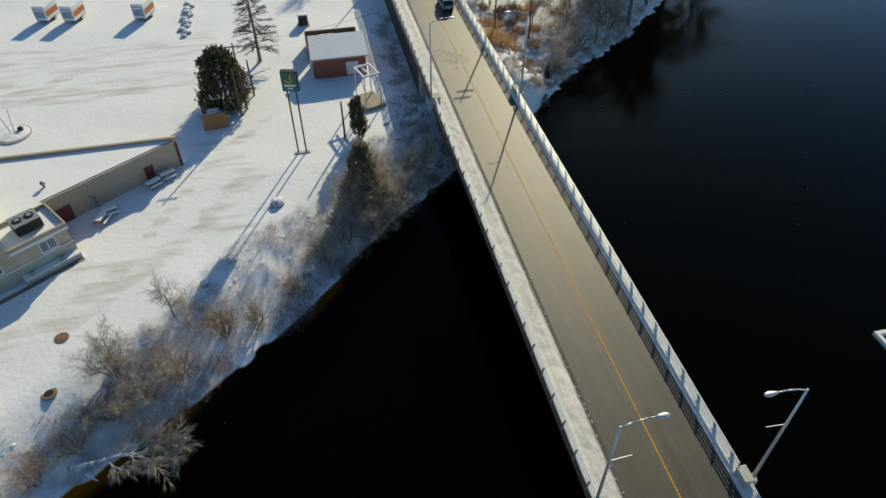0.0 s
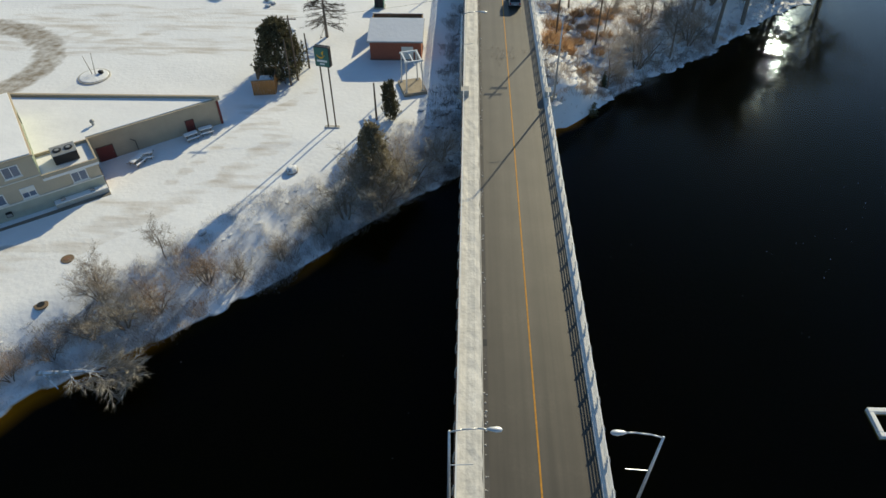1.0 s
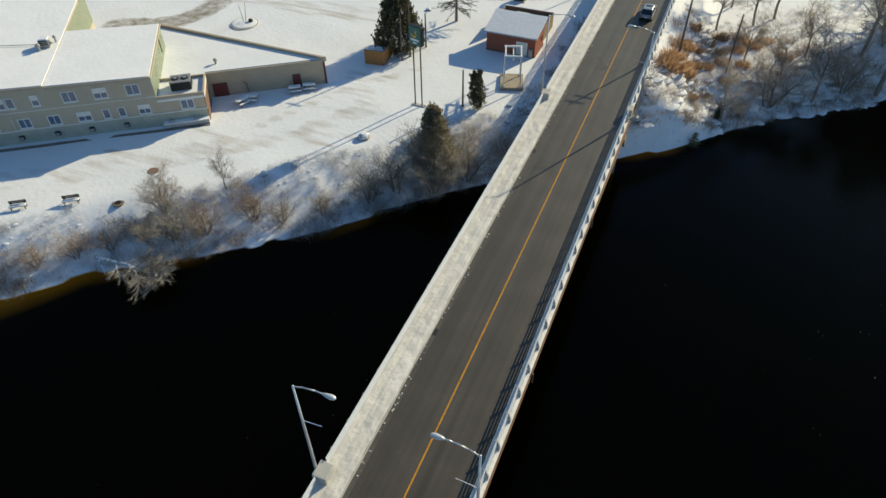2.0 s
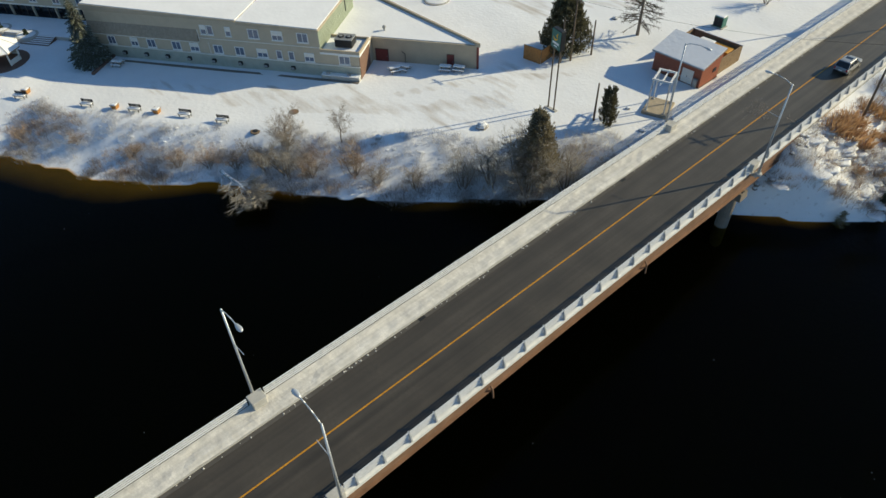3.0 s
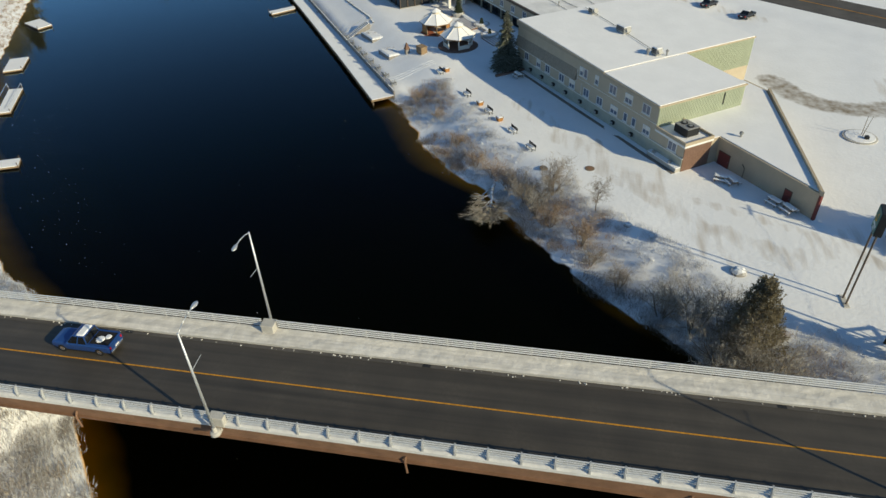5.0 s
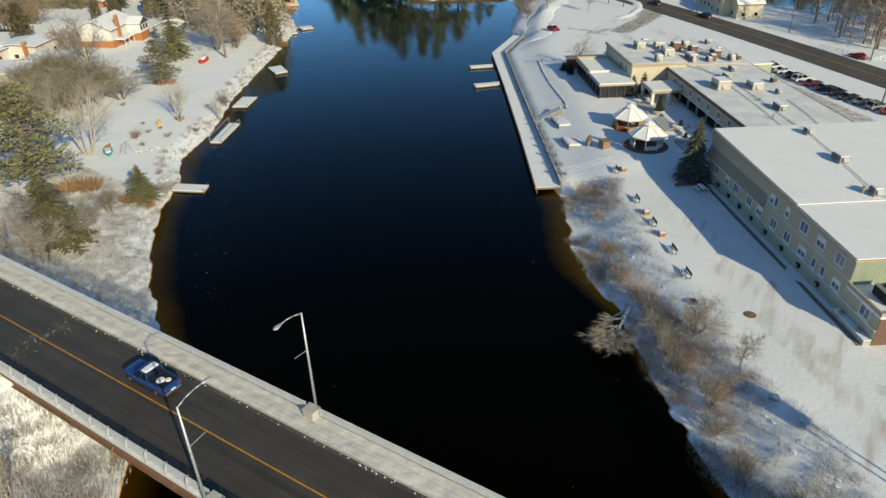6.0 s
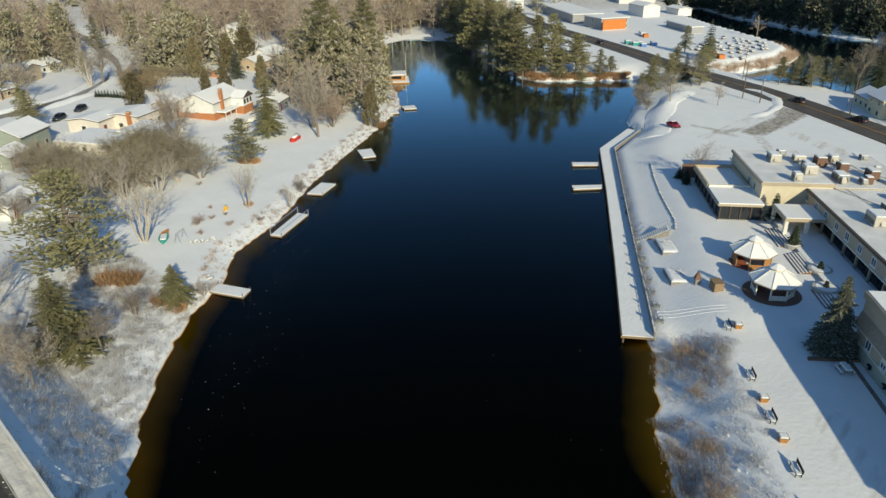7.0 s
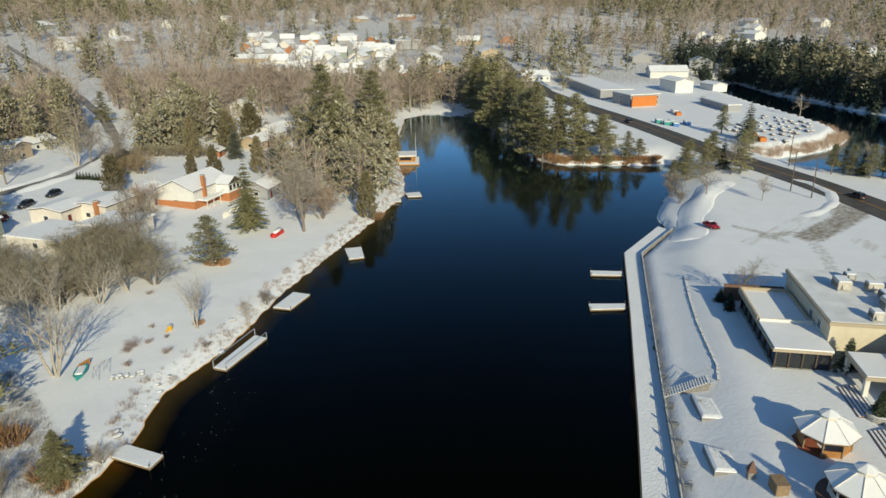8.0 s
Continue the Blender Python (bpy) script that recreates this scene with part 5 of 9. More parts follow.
def pine_build(r, h, rad, clumps=104, per=32, low=0.3, trunks=1):
    wood, crown = Build(), Build()
    wood.tube((0, 0, -0.3), (0, 0, h * 0.95), h * 0.014 + 0.1, 0.04, 7, False)
    for i in range(clumps):
        f = (i + r.random()) / clumps
        z = h * (low + (1 - low) * f)
        prof = (1 - f) ** 0.62 * (0.72 + 0.28 * math.sin(f * 19 + low * 30)) + 0.06
        reach = rad * prof * r.uniform(0.45, 1.15)
        a = i * 2.4 + r.uniform(-0.6, 0.6)
        tip = Vector((reach * math.cos(a), reach * math.sin(a), z + reach * r.uniform(-0.05, 0.25)))
        wood.tube((0, 0, z - reach * 0.1), tip, 0.07, 0.025, 3, False)
        size = h * (0.042 + 0.045 * prof) * r.uniform(0.7, 1.35)
        tuft(crown, tip, size, per, r, 0.26)
        tuft(crown, tip * 0.6 + Vector((0, 0, z * 0.4)), size * 0.75, per // 3, r, 0.26)
    return wood, crown


def cedar_build(r, h, rad, n=2600, power=0.6, trunk_r=0.12, leaf=0.13):
    """Many upright flame-shaped sprays of small leaves about a hidden trunk, ragged at the outline."""
    wood, crown = Build(), Build()
    wood.tube((0, 0, -0.3), (0, 0, h * 0.9), trunk_r, 0.02, 6, False)
    per = 26
    sprays = max(40, n // per)
    lobes = [(r.uniform(0, 6.28), r.uniform(0.05, 0.9), r.uniform(0.72, 1.22)) for _ in range(22)]
    for i in range(sprays):
        f = ((i + r.random()) / sprays) ** 0.95
        a = r.uniform(0, 2 * math.pi)
        bulge = 1.0
        for la, lf, lk in lobes:
            w = math.exp(-((math.atan2(math.sin(a - la), math.cos(a - la)) / 0.45) ** 2 + ((f - lf) / 0.1) ** 2))
            bulge += (lk - 1) * w
        prof = min(1, (f + 0.05) / 0.16) ** 0.6 * (1 - f) ** power * bulge
        q = rad * prof * math.sqrt(r.uniform(0.15, 1.0))
        base = Vector((q * math.cos(a), q * math.sin(a), h * f * 0.94))
        axis = (Vector((math.cos(a) * 0.35, math.sin(a) * 0.35, 1)) + rand_dir(r) * 0.3).normalized()
        length = (0.35 + 0.10 * h * (1 - 0.6 * f)) * r.uniform(0.7, 1.5)
        fat = (0.10 + rad * 0.085) * r.uniform(0.7, 1.3)
        for _ in range(per):
            t = r.random()
            p = base + axis * length * t + rand_dir(r) * fat * (1.05 - t)
            u = (axis + rand_dir(r) * 0.9).normalized()
            v = u.cross(rand_dir(r)).normalized()
            k = (rad * leaf * 0.5 + 0.03) * r.uniform(0.6, 1.4)
            crown.add([p - v * k * 0.6, p + v * k * 0.6, p + u * k * 2.2], [(0, 1, 2)])
    return wood, crown


def plant(name, label, category, builds, mats, at, group=""):
    t = thing(name, label, category, at, group)
    part("trunk", builds[0], mats[0], t)
    part("crown", builds[1], mats[1], t)
    return t


def on_ground(x, y, turn=0.0, sink=0.0):
    return pose(x, y, ground_at(x, y) - sink, 0, 0, turn)


def scaled(m, k):
    return m @ Matrix.Diagonal((k, k, k, 1))


rt = random.Random(11)
BARE = [bare_limbs(random.Random(20 + i), 10, 0.75, twigs=2600) for i in range(3)]
BARE_MULTI = [bare_limbs(random.Random(30 + i), 10, 0.6, trunks=4, twigs=800, depth=2, twig_len=1.2) for i in range(2)]
BUSHY = [bare_limbs(random.Random(40 + i), 6, 0.95, trunks=6, twigs=3400, twig_len=0.85, depth=2, wide=0.026) for i in range(2)]
SPRUCES = [spruce_build(random.Random(50 + i), 10, 2.6) for i in range(3)]
PINES = [pine_build(random.Random(60 + i), 10, 3.2, low=(0.06, 0.14, 0.28)[i]) for i in range(3)]
CEDARS = [cedar_build(random.Random(70 + i), 9.6, 2.3, 5200) for i in range(2)]


def to_meshes(pairs, name, m0, m1):
    return [(a.mesh(name + "_trunk", m0), b.mesh(name + "_crown", m1)) for a, b in pairs]


ME_BARE = to_meshes(BARE, "bare_tree", M_BARK, M_TWIG)
ME_MULTI = to_meshes(BARE_MULTI, "multi_stem_tree", M_PALEBARK, M_TWIG)
ME_BUSHY = to_meshes(BUSHY, "bushy_tree", M_BARK, M_TWIG)
ME_RUSSET = [(a, b.copy()) for a, b in ME_BUSHY]
for a, b in ME_RUSSET:
    b.materials[0] = M_TWIG_RED
ME_THICKET = [(a, b.copy()) for a, b in ME_BUSHY]
for a, b in ME_THICKET:
    b.materials[0] = M_THICKET
ME_FROSTED = [(a, b.copy()) for a, b in ME_BUSHY]
for a, b in ME_FROSTED:
    b.materials[0] = M_FROSTBUSH
ME_OLIVE = [(a, b.copy()) for a, b in to_meshes(SPRUCES, "olive_spruce", M_BARK, M_PINE)]
ME_HEDGE = [(a, b.copy()) for a, b in ME_BUSHY]
for a, b in ME_HEDGE:
    b.materials[0] = M_HEDGE
ME_SPRUCE = to_meshes(SPRUCES, "spruce", M_BARK, M_SPRUCE)
ME_SPRUCE_SNOW = [(a, b.copy()) for a, b in ME_SPRUCE]
for a, b in ME_SPRUCE_SNOW:
    b.materials[0] = M_SPRUCE_SNOW
ME_PINE = to_meshes(PINES, "pine", M_BARK, M_PINE)
ME_CEDAR = to_meshes(CEDARS, "cedar", M_BARK, M_CEDAR)
KINDS = {"bare": (ME_BARE, 10, "bare_tree", "bare leafless deciduous tree with grey-brown twigs", "tree"),
         "multi": (ME_MULTI, 10, "multi_stem_tree", "bare leafless tree with several pale stems", "tree"),
         "bushy": (ME_BUSHY, 6, "leafless_shrub", "dense leafless shrub with grey-brown twigs", "shrub"),
         "russet": (ME_RUSSET, 6, "russet_shrub", "dense leafless shrub with russet twigs", "shrub"),
         "frosted": (ME_FROSTED, 6, "frosted_shrub", "rounded leafless shrub white with frost", "shrub"),
         "olive": (ME_OLIVE, 10, "olive_spruce_tree", "olive green spruce tree with drooping boughs", "tree"),
         "thicket": (ME_THICKET, 6, "thicket_shrub", "dense olive-brown leafless thicket shrub with frost", "shrub"),
         "hedge": (ME_HEDGE, 6, "hedge_shrub", "brown leafless hedge shrub beside the lane", "shrub"),
         "spruce": (ME_SPRUCE, 10, "spruce_tree", "dark green conical spruce tree", "tree"),
         "snowspruce": (ME_SPRUCE_SNOW, 10, "snowy_spruce_tree", "conical spruce tree with snow on its boughs", "tree"),
         "pine": (ME_PINE, 10, "pine_tree", "olive green pine tree with layered boughs", "tree"),
         "cedar": (ME_CEDAR, 10, "cedar_tree", "brownish green dense cedar tree", "tree")}


def tree(kind, x, y, h, turn=None, wide=1.0, sink=0.1):
    meshes, base, name, label, cat = KINDS[kind]
    k = h / base
    pair = meshes[rt.randrange(len(meshes))]
    m = on_ground(x, y, rt.uniform(0, 360) if turn is None else turn, sink) @ Matrix.Diagonal((k * wide, k * wide, k, 1))
    t = thing(name, label, cat, m, name + " group")
    part("trunk", pair[0], None, t)
    part("crown", pair[1], None, t)
    return t


# west bank gardens
for spec in (("pine", -7.2, -63.8, 17.5, 1.75), ("olive", 2.8, -42.0, 12.5, 1.45), ("multi", -20, -69.2, 13.5, 1.0), ("bare", -46.3, -106, 17, 0.8), ("multi", -42, -70.3, 10, 0.8), ("pine", -56.5, -94.5, 11, 1.5),
             ("olive", -73.5, -110, 17, 1.1), ("bare", -83.2, -101.5, 19, 1.05), ("cedar", -102.6, -101.6, 13, 0.95), ("pine", -120, -144.5, 34, 0.78), ("pine", -143.5, -150, 31, 0.85), ("pine", -127, -156, 24, 0.9),
             ("pine", -136, -158, 25, 0.8), ("cedar", -142, -140, 15, 0.8), ("olive", -14.0, -45.4, 6.4, 1.7), ("bushy", -18.6, -46.0, 2.6, 1.2), ("cedar", -110, -192.3, 15, 1.15), ("cedar", -113.5, -196, 13, 1.1), ("cedar", -131, -214, 14, 1.5), ("cedar", -157.4, -156.5, 13, 1.0), ("snowspruce", -107, -181, 12, 1.1), ("pine", -29, -152, 11, 1.2), ("multi", -62, -200, 13, 1.3), ("bare", -66, -199, 14, 1.2), ("spruce", -68, -262, 14, 1.0), ("pine", -99, -288, 14, 1.2), ("bare", 9, -43, 8, 1.2), ("bare", 12, -52, 10, 1.1), ("multi", 7, -60, 11, 1.2), ("bushy", -8, -46, 4, 1.1),
             ("bare", 9, -33, 7, 1.1), ("multi", -49.5, -67.0, 5.5, 0.8), ("bushy", -56.5, -73.0, 3.0, 1.0), ("russet", -60, -140, 8, 1.0), ("russet", -55, -128, 7, 1.0), ("russet", -97, -112, 9, 1.1), ("russet", -92, -107, 8, 1.1),
             ("bushy", -88, -110, 12, 1.0), ("cedar", -60, -160, 11, 1.4), ("cedar", -78, -150, 11, 0.9), ("cedar", -86, -153, 12, 0.9), ("bare", -66, -175, 15, 1.1), ("bare", -40, -190, 13, 1.2), ("pine", -30, -160, 10, 1.1), ("cedar", -96, -190, 15, 0.9),
             ("spruce", -110, -160, 14, 1.0), ("cedar", -103, -158, 12, 1.0), ("pine", -96, -214, 15, 1.2), ("spruce", -92, -222, 13, 1.0), ("pine", -104, -216, 14, 1.2)):
    tree(*spec[:4], wide=spec[4])
for x, y, h in ((-26.5, -91.5, 9.5), (-33.0, -90.0, 8.5), (-39.0, -92.5, 8.0), (-21.5, -89.0, 9.0)):
    tree("multi", x, y, h, wide=1.1)
# thicket beside the flat-roofed house
for i in range(30):
    tree("thicket", rt.uniform(-45, -18), rt.uniform(-116, -92), rt.uniform(6.0, 8.2), wide=1.45)
# brown hedge and green hedge behind the brick house
for i in range(14):
    tree("hedge", -64 - 11 * rt.random(), -190 + 14 * rt.random(), rt.uniform(5.0, 7.5), wide=1.2)
for i in range(13):
    tree("thicket", -83 - 1.6 * i + rt.uniform(-0.6, 0.6), -201 + 1.1 * i + rt.uniform(-0.6, 0.6), rt.uniform(3.6, 4.8), wide=1.1)
for i in range(12):
    tree("spruce", -56.5 - 0.62 * i, -181 + 0.8 * i, rt.uniform(2.0, 2.8), wide=1.15)
for i in range(8):
    tree("bushy", rt.uniform(-22, 2), rt.uniform(-118, -88), rt.uniform(5.5, 8.5), wide=1.2)
for i in range(6):
    tree("bare", rt.uniform(-2, 14), rt.uniform(-75, -30), rt.uniform(5, 9), wide=1.2)
# point with pines and the causeway
for x, y, h in ((-191.5, -107.5, 22), (-193.5, -102, 23), (-199, -95, 16), (-205.5, -88.5, 10), (-196.5, -110, 20), (-195, -120, 27), (-198, -125.5, 24), (-201, -104, 17), (-203.5, -97, 12), (-203, -132, 25), (-210, -141, 26), (-213, -133, 20),
                (-216, -150, 28), (-217.5, -161, 32), (-223, -154, 24), (-225, -168, 28), (-231, -176, 27), (-237, -183, 28), (-241, -190, 26), (-247, -199, 29), (-253, -205, 28), (-258, -196, 24), (-262, -210, 26), (-195.5, -98, 12), (-188.8, -111, 14), (-200.5, -91.5, 9), (-209, -86, 7)):
    tree("pine", x + rt.uniform(-0.8, 0.8), y + rt.uniform(-0.8, 0.8), h, wide=rt.uniform(0.85, 1.15) * (1.25 if h < 18 else 0.92))
for x, y, h, k in ((-189.7, -57.5, 12.5, "pine"), (-193.5, -60.5, 11, "pine"), (-198.7, -54.8, 12.5, "pine"), (-200, -46, 13, "pine"), (-195.5, -55, 11, "pine"), (-217, -26.5, 9, "pine"), (-219.5, -22, 9.5, "pine"), (-219, -17, 10, "pine"), (-223, -28, 8, "pine"), (-222, -12, 10, "pine"), (-221, -24.5, 7, "pine"), (-220.5, -19.5, 8, "spruce"), (-224, -15, 9, "pine"), (-223.5, -8, 10, "pine"), (-226, -24, 8, "pine"), (-226, -20, 9, "bare"), (-203, -53, 10, "spruce"), (-207.7, -50, 9, "bare"), (-186, -60, 9, "pine"), (-180, -57, 6, "bushy"), (-172, -53, 5, "bushy"), (-198, -48, 10, "bare"), (-253.9, -66.6, 15, "spruce"), (-262, -80, 11, "pine"), (-245, -62, 10, "pine"),
                   (-170, -42, 9, "bare"), (-176, -30, 6, "bare"), (-165, -47, 4, "bushy")):
    tree(k, x, y, h)
# behind the road on the hotel side
for i in range(26):
    s = rt.uniform(-190, -122)
    x, y = hot(s, rt.uniform(74, 92) if s > -120 else rt.uniform(58, 76))
    if ground_at(x, y) > 0.6:
        tree(rt.choice(("spruce", "pine", "pine", "bare", "spruce")), x, y, rt.uniform(9, 16))
# hotel grounds
sp = spruce_build(random.Random(91), 10.4, 2.9, 36, 16, 0.03)
sx, sy = hot(-0.6, -2.6)
plant("blue_spruce", "snow-laden blue spruce beside the hotel corner", "tree", sp, (M_BARK, M_SPRUCE_SNOW), on_ground(sx, sy))
plant("round_cedar", "broad round cedar tree with snow flecks", "tree", cedar_build(random.Random(92), 8.4, 4.0, 18000, 0.42, 0.3, 0.055), (M_BARK, M_DARKCEDAR), on_ground(-12.6, 86.9))
plant("column_cedar", "narrow columnar dark cedar", "tree", cedar_build(random.Random(93), 5.6, 0.95, 7500, 0.25), (M_BARK, M_DARKCEDAR), on_ground(4.6, 75.2))
plant("bank_cedar", "tall conical cedar on the river bank", "tree", cedar_build(random.Random(94), 9.9, 3.3, 17000, 0.62, 0.2, 0.045), (M_BARK, M_GREYCEDAR), on_ground(3.7, 62.6))
tw, tc = spruce_build(random.Random(95), 15.0, 4.4, 19, 6, 0.16)
th = Build()
for z in np.arange(2.2, 14.6, 0.42):
    for j in range(5):
        a = rt.uniform(0, 6.28)
        l = 4.2 * (1 - z / 15.0) ** 0.8 * rt.uniform(0.6, 1.1) + 0.3
        p, q = Vector((0, 0, z)), Vector((l * math.cos(a), l * math.sin(a), z - 0.10 * l))
        th.tube(p, q, 0.05, 0.015, 3, False)
        for _ in range(38):
            f = rt.uniform(0.25, 1)
            blade(th, p.lerp(q, f), (q - p).normalized() * 0.6 + rand_dir(rt) * 0.7, rt.uniform(0.35, 0.9), 0.06, rt)
plant("thin_larch", "tall sparse leafless larch in the snowy lot", "tree", (tw, th), (M_BARK, M_LARCH), on_ground(-8.0, 99.4))
tree("bushy", 0.5, 124, 4)
tree("bare", -47, 5, 0.6)
for x, y, h, k in ((-21.5, 42.2, 5.5, "bare"), (-17.0, 47.8, 4.5, "bare"), (0.6, 58.0, 6.0, "frosted"), (7.6, 63.8, 6.5, "frosted"), (2.2, 61.4, 6.8, "frosted"), (4.6, 60.0, 6.0, "frosted"), (-1.6, 55.0, 5.0, "frosted"), (-21.8, 38.6, 4.4, "bushy"), (-22.0, 42.2, 4.0, "bushy"), (-19.2, 40.2, 5.0, "frosted"), (-16.5, 42.2, 3.8, "russet"), (-24.8, 36.0, 3.0, "russet"),
                   (-51.5, 17.2, 2.6, "russet"), (-44, 22.5, 2.0, "russet"), (-36, 27.0, 2.2, "russet"), (11.5, 69.5, 4.5, "bushy"), (-12.5, 46.2, 4.0, "russet"), (-9.5, 47.5, 3.0, "bushy"), (-5.5, 50.5, 3.4, "bushy"), (-27.5, 33.5, 3.2, "russet"), (-30.5, 30.6, 2.8, "russet"), (hot(-62, -2)[0], hot(-62, -7.5)[1], 6.5, "bare")):
    tree(k, x, y, h, wide=1.05)
# far side below the bridge
# tall trees well behind the bank are added to block the sun's glint
for x, y, h, k in ((36, 88.5, 9, "bare"), (48, 99.5, 12, "bare"), (57, 106, 19, "bare"), (64, 113.5, 22, "bare"), (42, 96, 8, "bushy"), (52, 104, 7, "bushy"), (46, 108, 9, "bare"), (60, 118, 10, "bare"), (72, 122, 20, "bare"), (66, 120, 20, "bare"), (76, 128, 22, "bare"), (80, 136, 20, "pine"), (60, 124, 18, "bare"), (70, 132, 22, "pine"), (85, 131, 21, "bare"), (54, 112, 16, "bare"), (62, 130, 20, "pine"), (90, 140, 22, "bare"), (75, 140, 22, "pine"), (68, 126, 19, "bushy"), (58, 116, 12, "bushy"), (33.4, 83.0, 2.8, "pine"), (35.6, 89.0, 3.2, "spruce"), (38.5, 92, 3.0, "bushy"),
                   (32.5, 112, 10, "bare"), (38, 116, 11, "bare"), (34, 122, 10, "bare"), (41, 120, 12, "bare"), (37.5, 103, 8, "bare"), (43, 101, 8, "bare"), (31, -4, 7, "multi"), (36, -1, 8, "bare"), (29, -12, 8, "multi"), (34, -9, 7, "bare"), (40, 3, 8, "bare"), (44, -3, 8, "multi"), (52, 8, 9, "bare"), (57, 14, 10, "pine"), (31, -22, 9, "bare"), (38, -18, 9, "multi"), (60, 10, 9, "spruce")):
    tree(k, x, y, h)


def scatter(name, templates, places, material, label, category, kind="stuff"):
    """Many small plants joined into one mesh: places are (template, x, y, z, turn, width, height)."""
    vs, fs, base = [], [], 0
    for ti, x, y, z, a, k, kh in places:
        tv, tf = templates[ti]
        c, s_ = math.cos(a), math.sin(a)
        v = np.empty_like(tv)
        v[:, 0], v[:, 1], v[:, 2] = x + k * (tv[:, 0] * c - tv[:, 1] * s_), y + k * (tv[:, 0] * s_ + tv[:, 1] * c), z + kh * tv[:, 2]
        vs.append(v)
        fs.append(tf + base)
        base += len(tv)
    v, f = np.concatenate(vs), np.concatenate(fs)
    me = bpy.data.meshes.new(name)
    me.vertices.add(len(v))
    me.vertices.foreach_set("co", v.astype(np.float32).ravel())
    me.loops.add(f.size)
    me.loops.foreach_set("vertex_index", f.astype(np.int32).ravel())
    me.polygons.add(len(f))
    me.polygons.foreach_set("loop_start", np.arange(0, f.size, 3, dtype=np.int32))
    me.update(calc_edges=True)
    me.materials.append(material)
    return tagged(new(name, me), label, category, kind=kind)


def as_arrays(b):
    tris = [(q[0], q[i], q[i + 1]) for q in b.f for i in range(1, len(q) - 1)]
    return np.array(b.v, float), np.array(tris, int)


def brush_template(seed, stems=32, twigs=66, h=1.5, spread=0.9):
    r, b = random.Random(seed), Build()
    tips = []
    for _ in range(stems):
        a, q = r.uniform(0, 6.28), r.random() ** 0.6 * spread
        p = Vector((q * math.cos(a), q * math.sin(a), -0.1))
        d = Vector((math.cos(a) * 0.45 * q, math.sin(a) * 0.45 * q, 1)) + rand_dir(r) * 0.25
        d.normalize()
        l = h * r.uniform(0.5, 1.1)
        blade(b, p, d, l, 0.05, r)
        tips.append((p, d, l))
    for _ in range(twigs):
        p, d, l = r.choice(tips)
        blade(b, p + d * l * r.uniform(0.3, 0.85), (d + rand_dir(r) * 0.9).normalized(), l * r.uniform(0.2, 0.45), 0.033, r)
    return as_arrays(b)


def drift_template(seed):
    """A small uneven heap of snow caught in the brush."""
    r, b = random.Random(seed), Build()
    b.loft([[(q * math.cos(6.283 * i / 7) * (1 + 0.25 * math.sin(i * 2.1 + seed)), q * math.sin(6.283 * i / 7) * (1 + 0.2 * math.cos(i * 1.7 + seed)), z) for i in range(7)] for q, z in ((0.7, -0.15), (0.55, 0.14), (0.25, 0.27))], True)
    return as_arrays(b)


BRUSH = [brush_template(100 + i) for i in range(6)]
FUZZ = [brush_template(200 + i, 38, 80, 0.9, 1.1) for i in range(6)]
DRIFT = [drift_template(i) for i in range(4)]


def bank_places(n, seed, region, kmin, kmax):
    r = np.random.RandomState(seed)
    out = []
    while len(out) < n:
        X, Y = r.uniform(region[0], region[1], 4000), r.uniform(region[2], region[3], 4000)
        D = shore_distance(X, Y)
        ok = np.array([region[4](x, y, d) for x, y, d in zip(X, Y, D)])
        X, Y = X[ok], Y[ok]
        if not len(X):
            break
        Z = ground_height(X, Y)
        for x, y, z in zip(X, Y, Z):
            k = r.uniform(kmin, kmax)
            out.append((r.randint(6), x, y, z, r.uniform(0, 6.28), k, k * r.uniform(0.7, 1.2)))
            if len(out) >= n:
                break
    return out


def hotel_s(x, y):
    return (x - HO[0]) * HD[0] + (y - HO[1]) * HD[1]


east_bank = (-56, 15, 9, 76, lambda x, y, d: 0.4 < d < 9.8 + 1.2 * math.sin(x * 0.4) and y > 0.733 * x + 20.3 and hotel_s(x, y) > -4.5 and math.sin(x * 0.31 + y * 0.17) + math.sin(x * 0.13 - y * 0.41) > -0.75)
east_low = (-56, 15, 9, 76, lambda x, y, d: -0.25 < d < 4.2 + 2.2 * math.sin(x * 0.23 + 1.0) + 1.2 * math.sin(x * 0.9) and y > 0.733 * x + 20.3 and hotel_s(x, y) > -4.5 and math.sin(x * 0.37 + 2.0) + math.sin(y * 0.55) > -0.5 and math.hypot(x + 23.0, y - 34.5) > 3.5)
east_patch = (-56, 15, 9, 76, lambda x, y, d: 0.6 < d < 8.0 and y > 0.733 * x + 20.3 and hotel_s(x, y) > -4.5 and math.sin(x * 0.33) + math.sin(y * 0.29 + 1.0) > 0.5)
scatter("bank_brush", FUZZ, bank_places(1500, 1, east_bank, 0.3, 0.75), M_FROST, "frosted leafless brush on the hotel bank", "brush")
scatter("dull_brush", FUZZ, bank_places(560, 12, east_low, 0.35, 0.9), M_DULLTWIG, "grey-brown leafless brush close to the water", "brush")
scatter("russet_brush", FUZZ, bank_places(420, 2, east_patch, 0.35, 0.9), M_TWIG_RED, "russet leafless brush on the hotel bank", "brush")
scatter("bank_drifts", DRIFT, [(t % 4, x, y, z - 0.05, a, k * 0.6, k * 0.22) for t, x, y, z, a, k, kh in bank_places(260, 3, east_bank, 0.4, 1.0)], M_SNOW, "small heaps of snow among the brush", "snow")
west_wild = (-16, 30, -75, 6, lambda x, y, d: 0.3 < d < 24 and y < 0.733 * x + 20.3 and not 12.5 < x < 27.5)
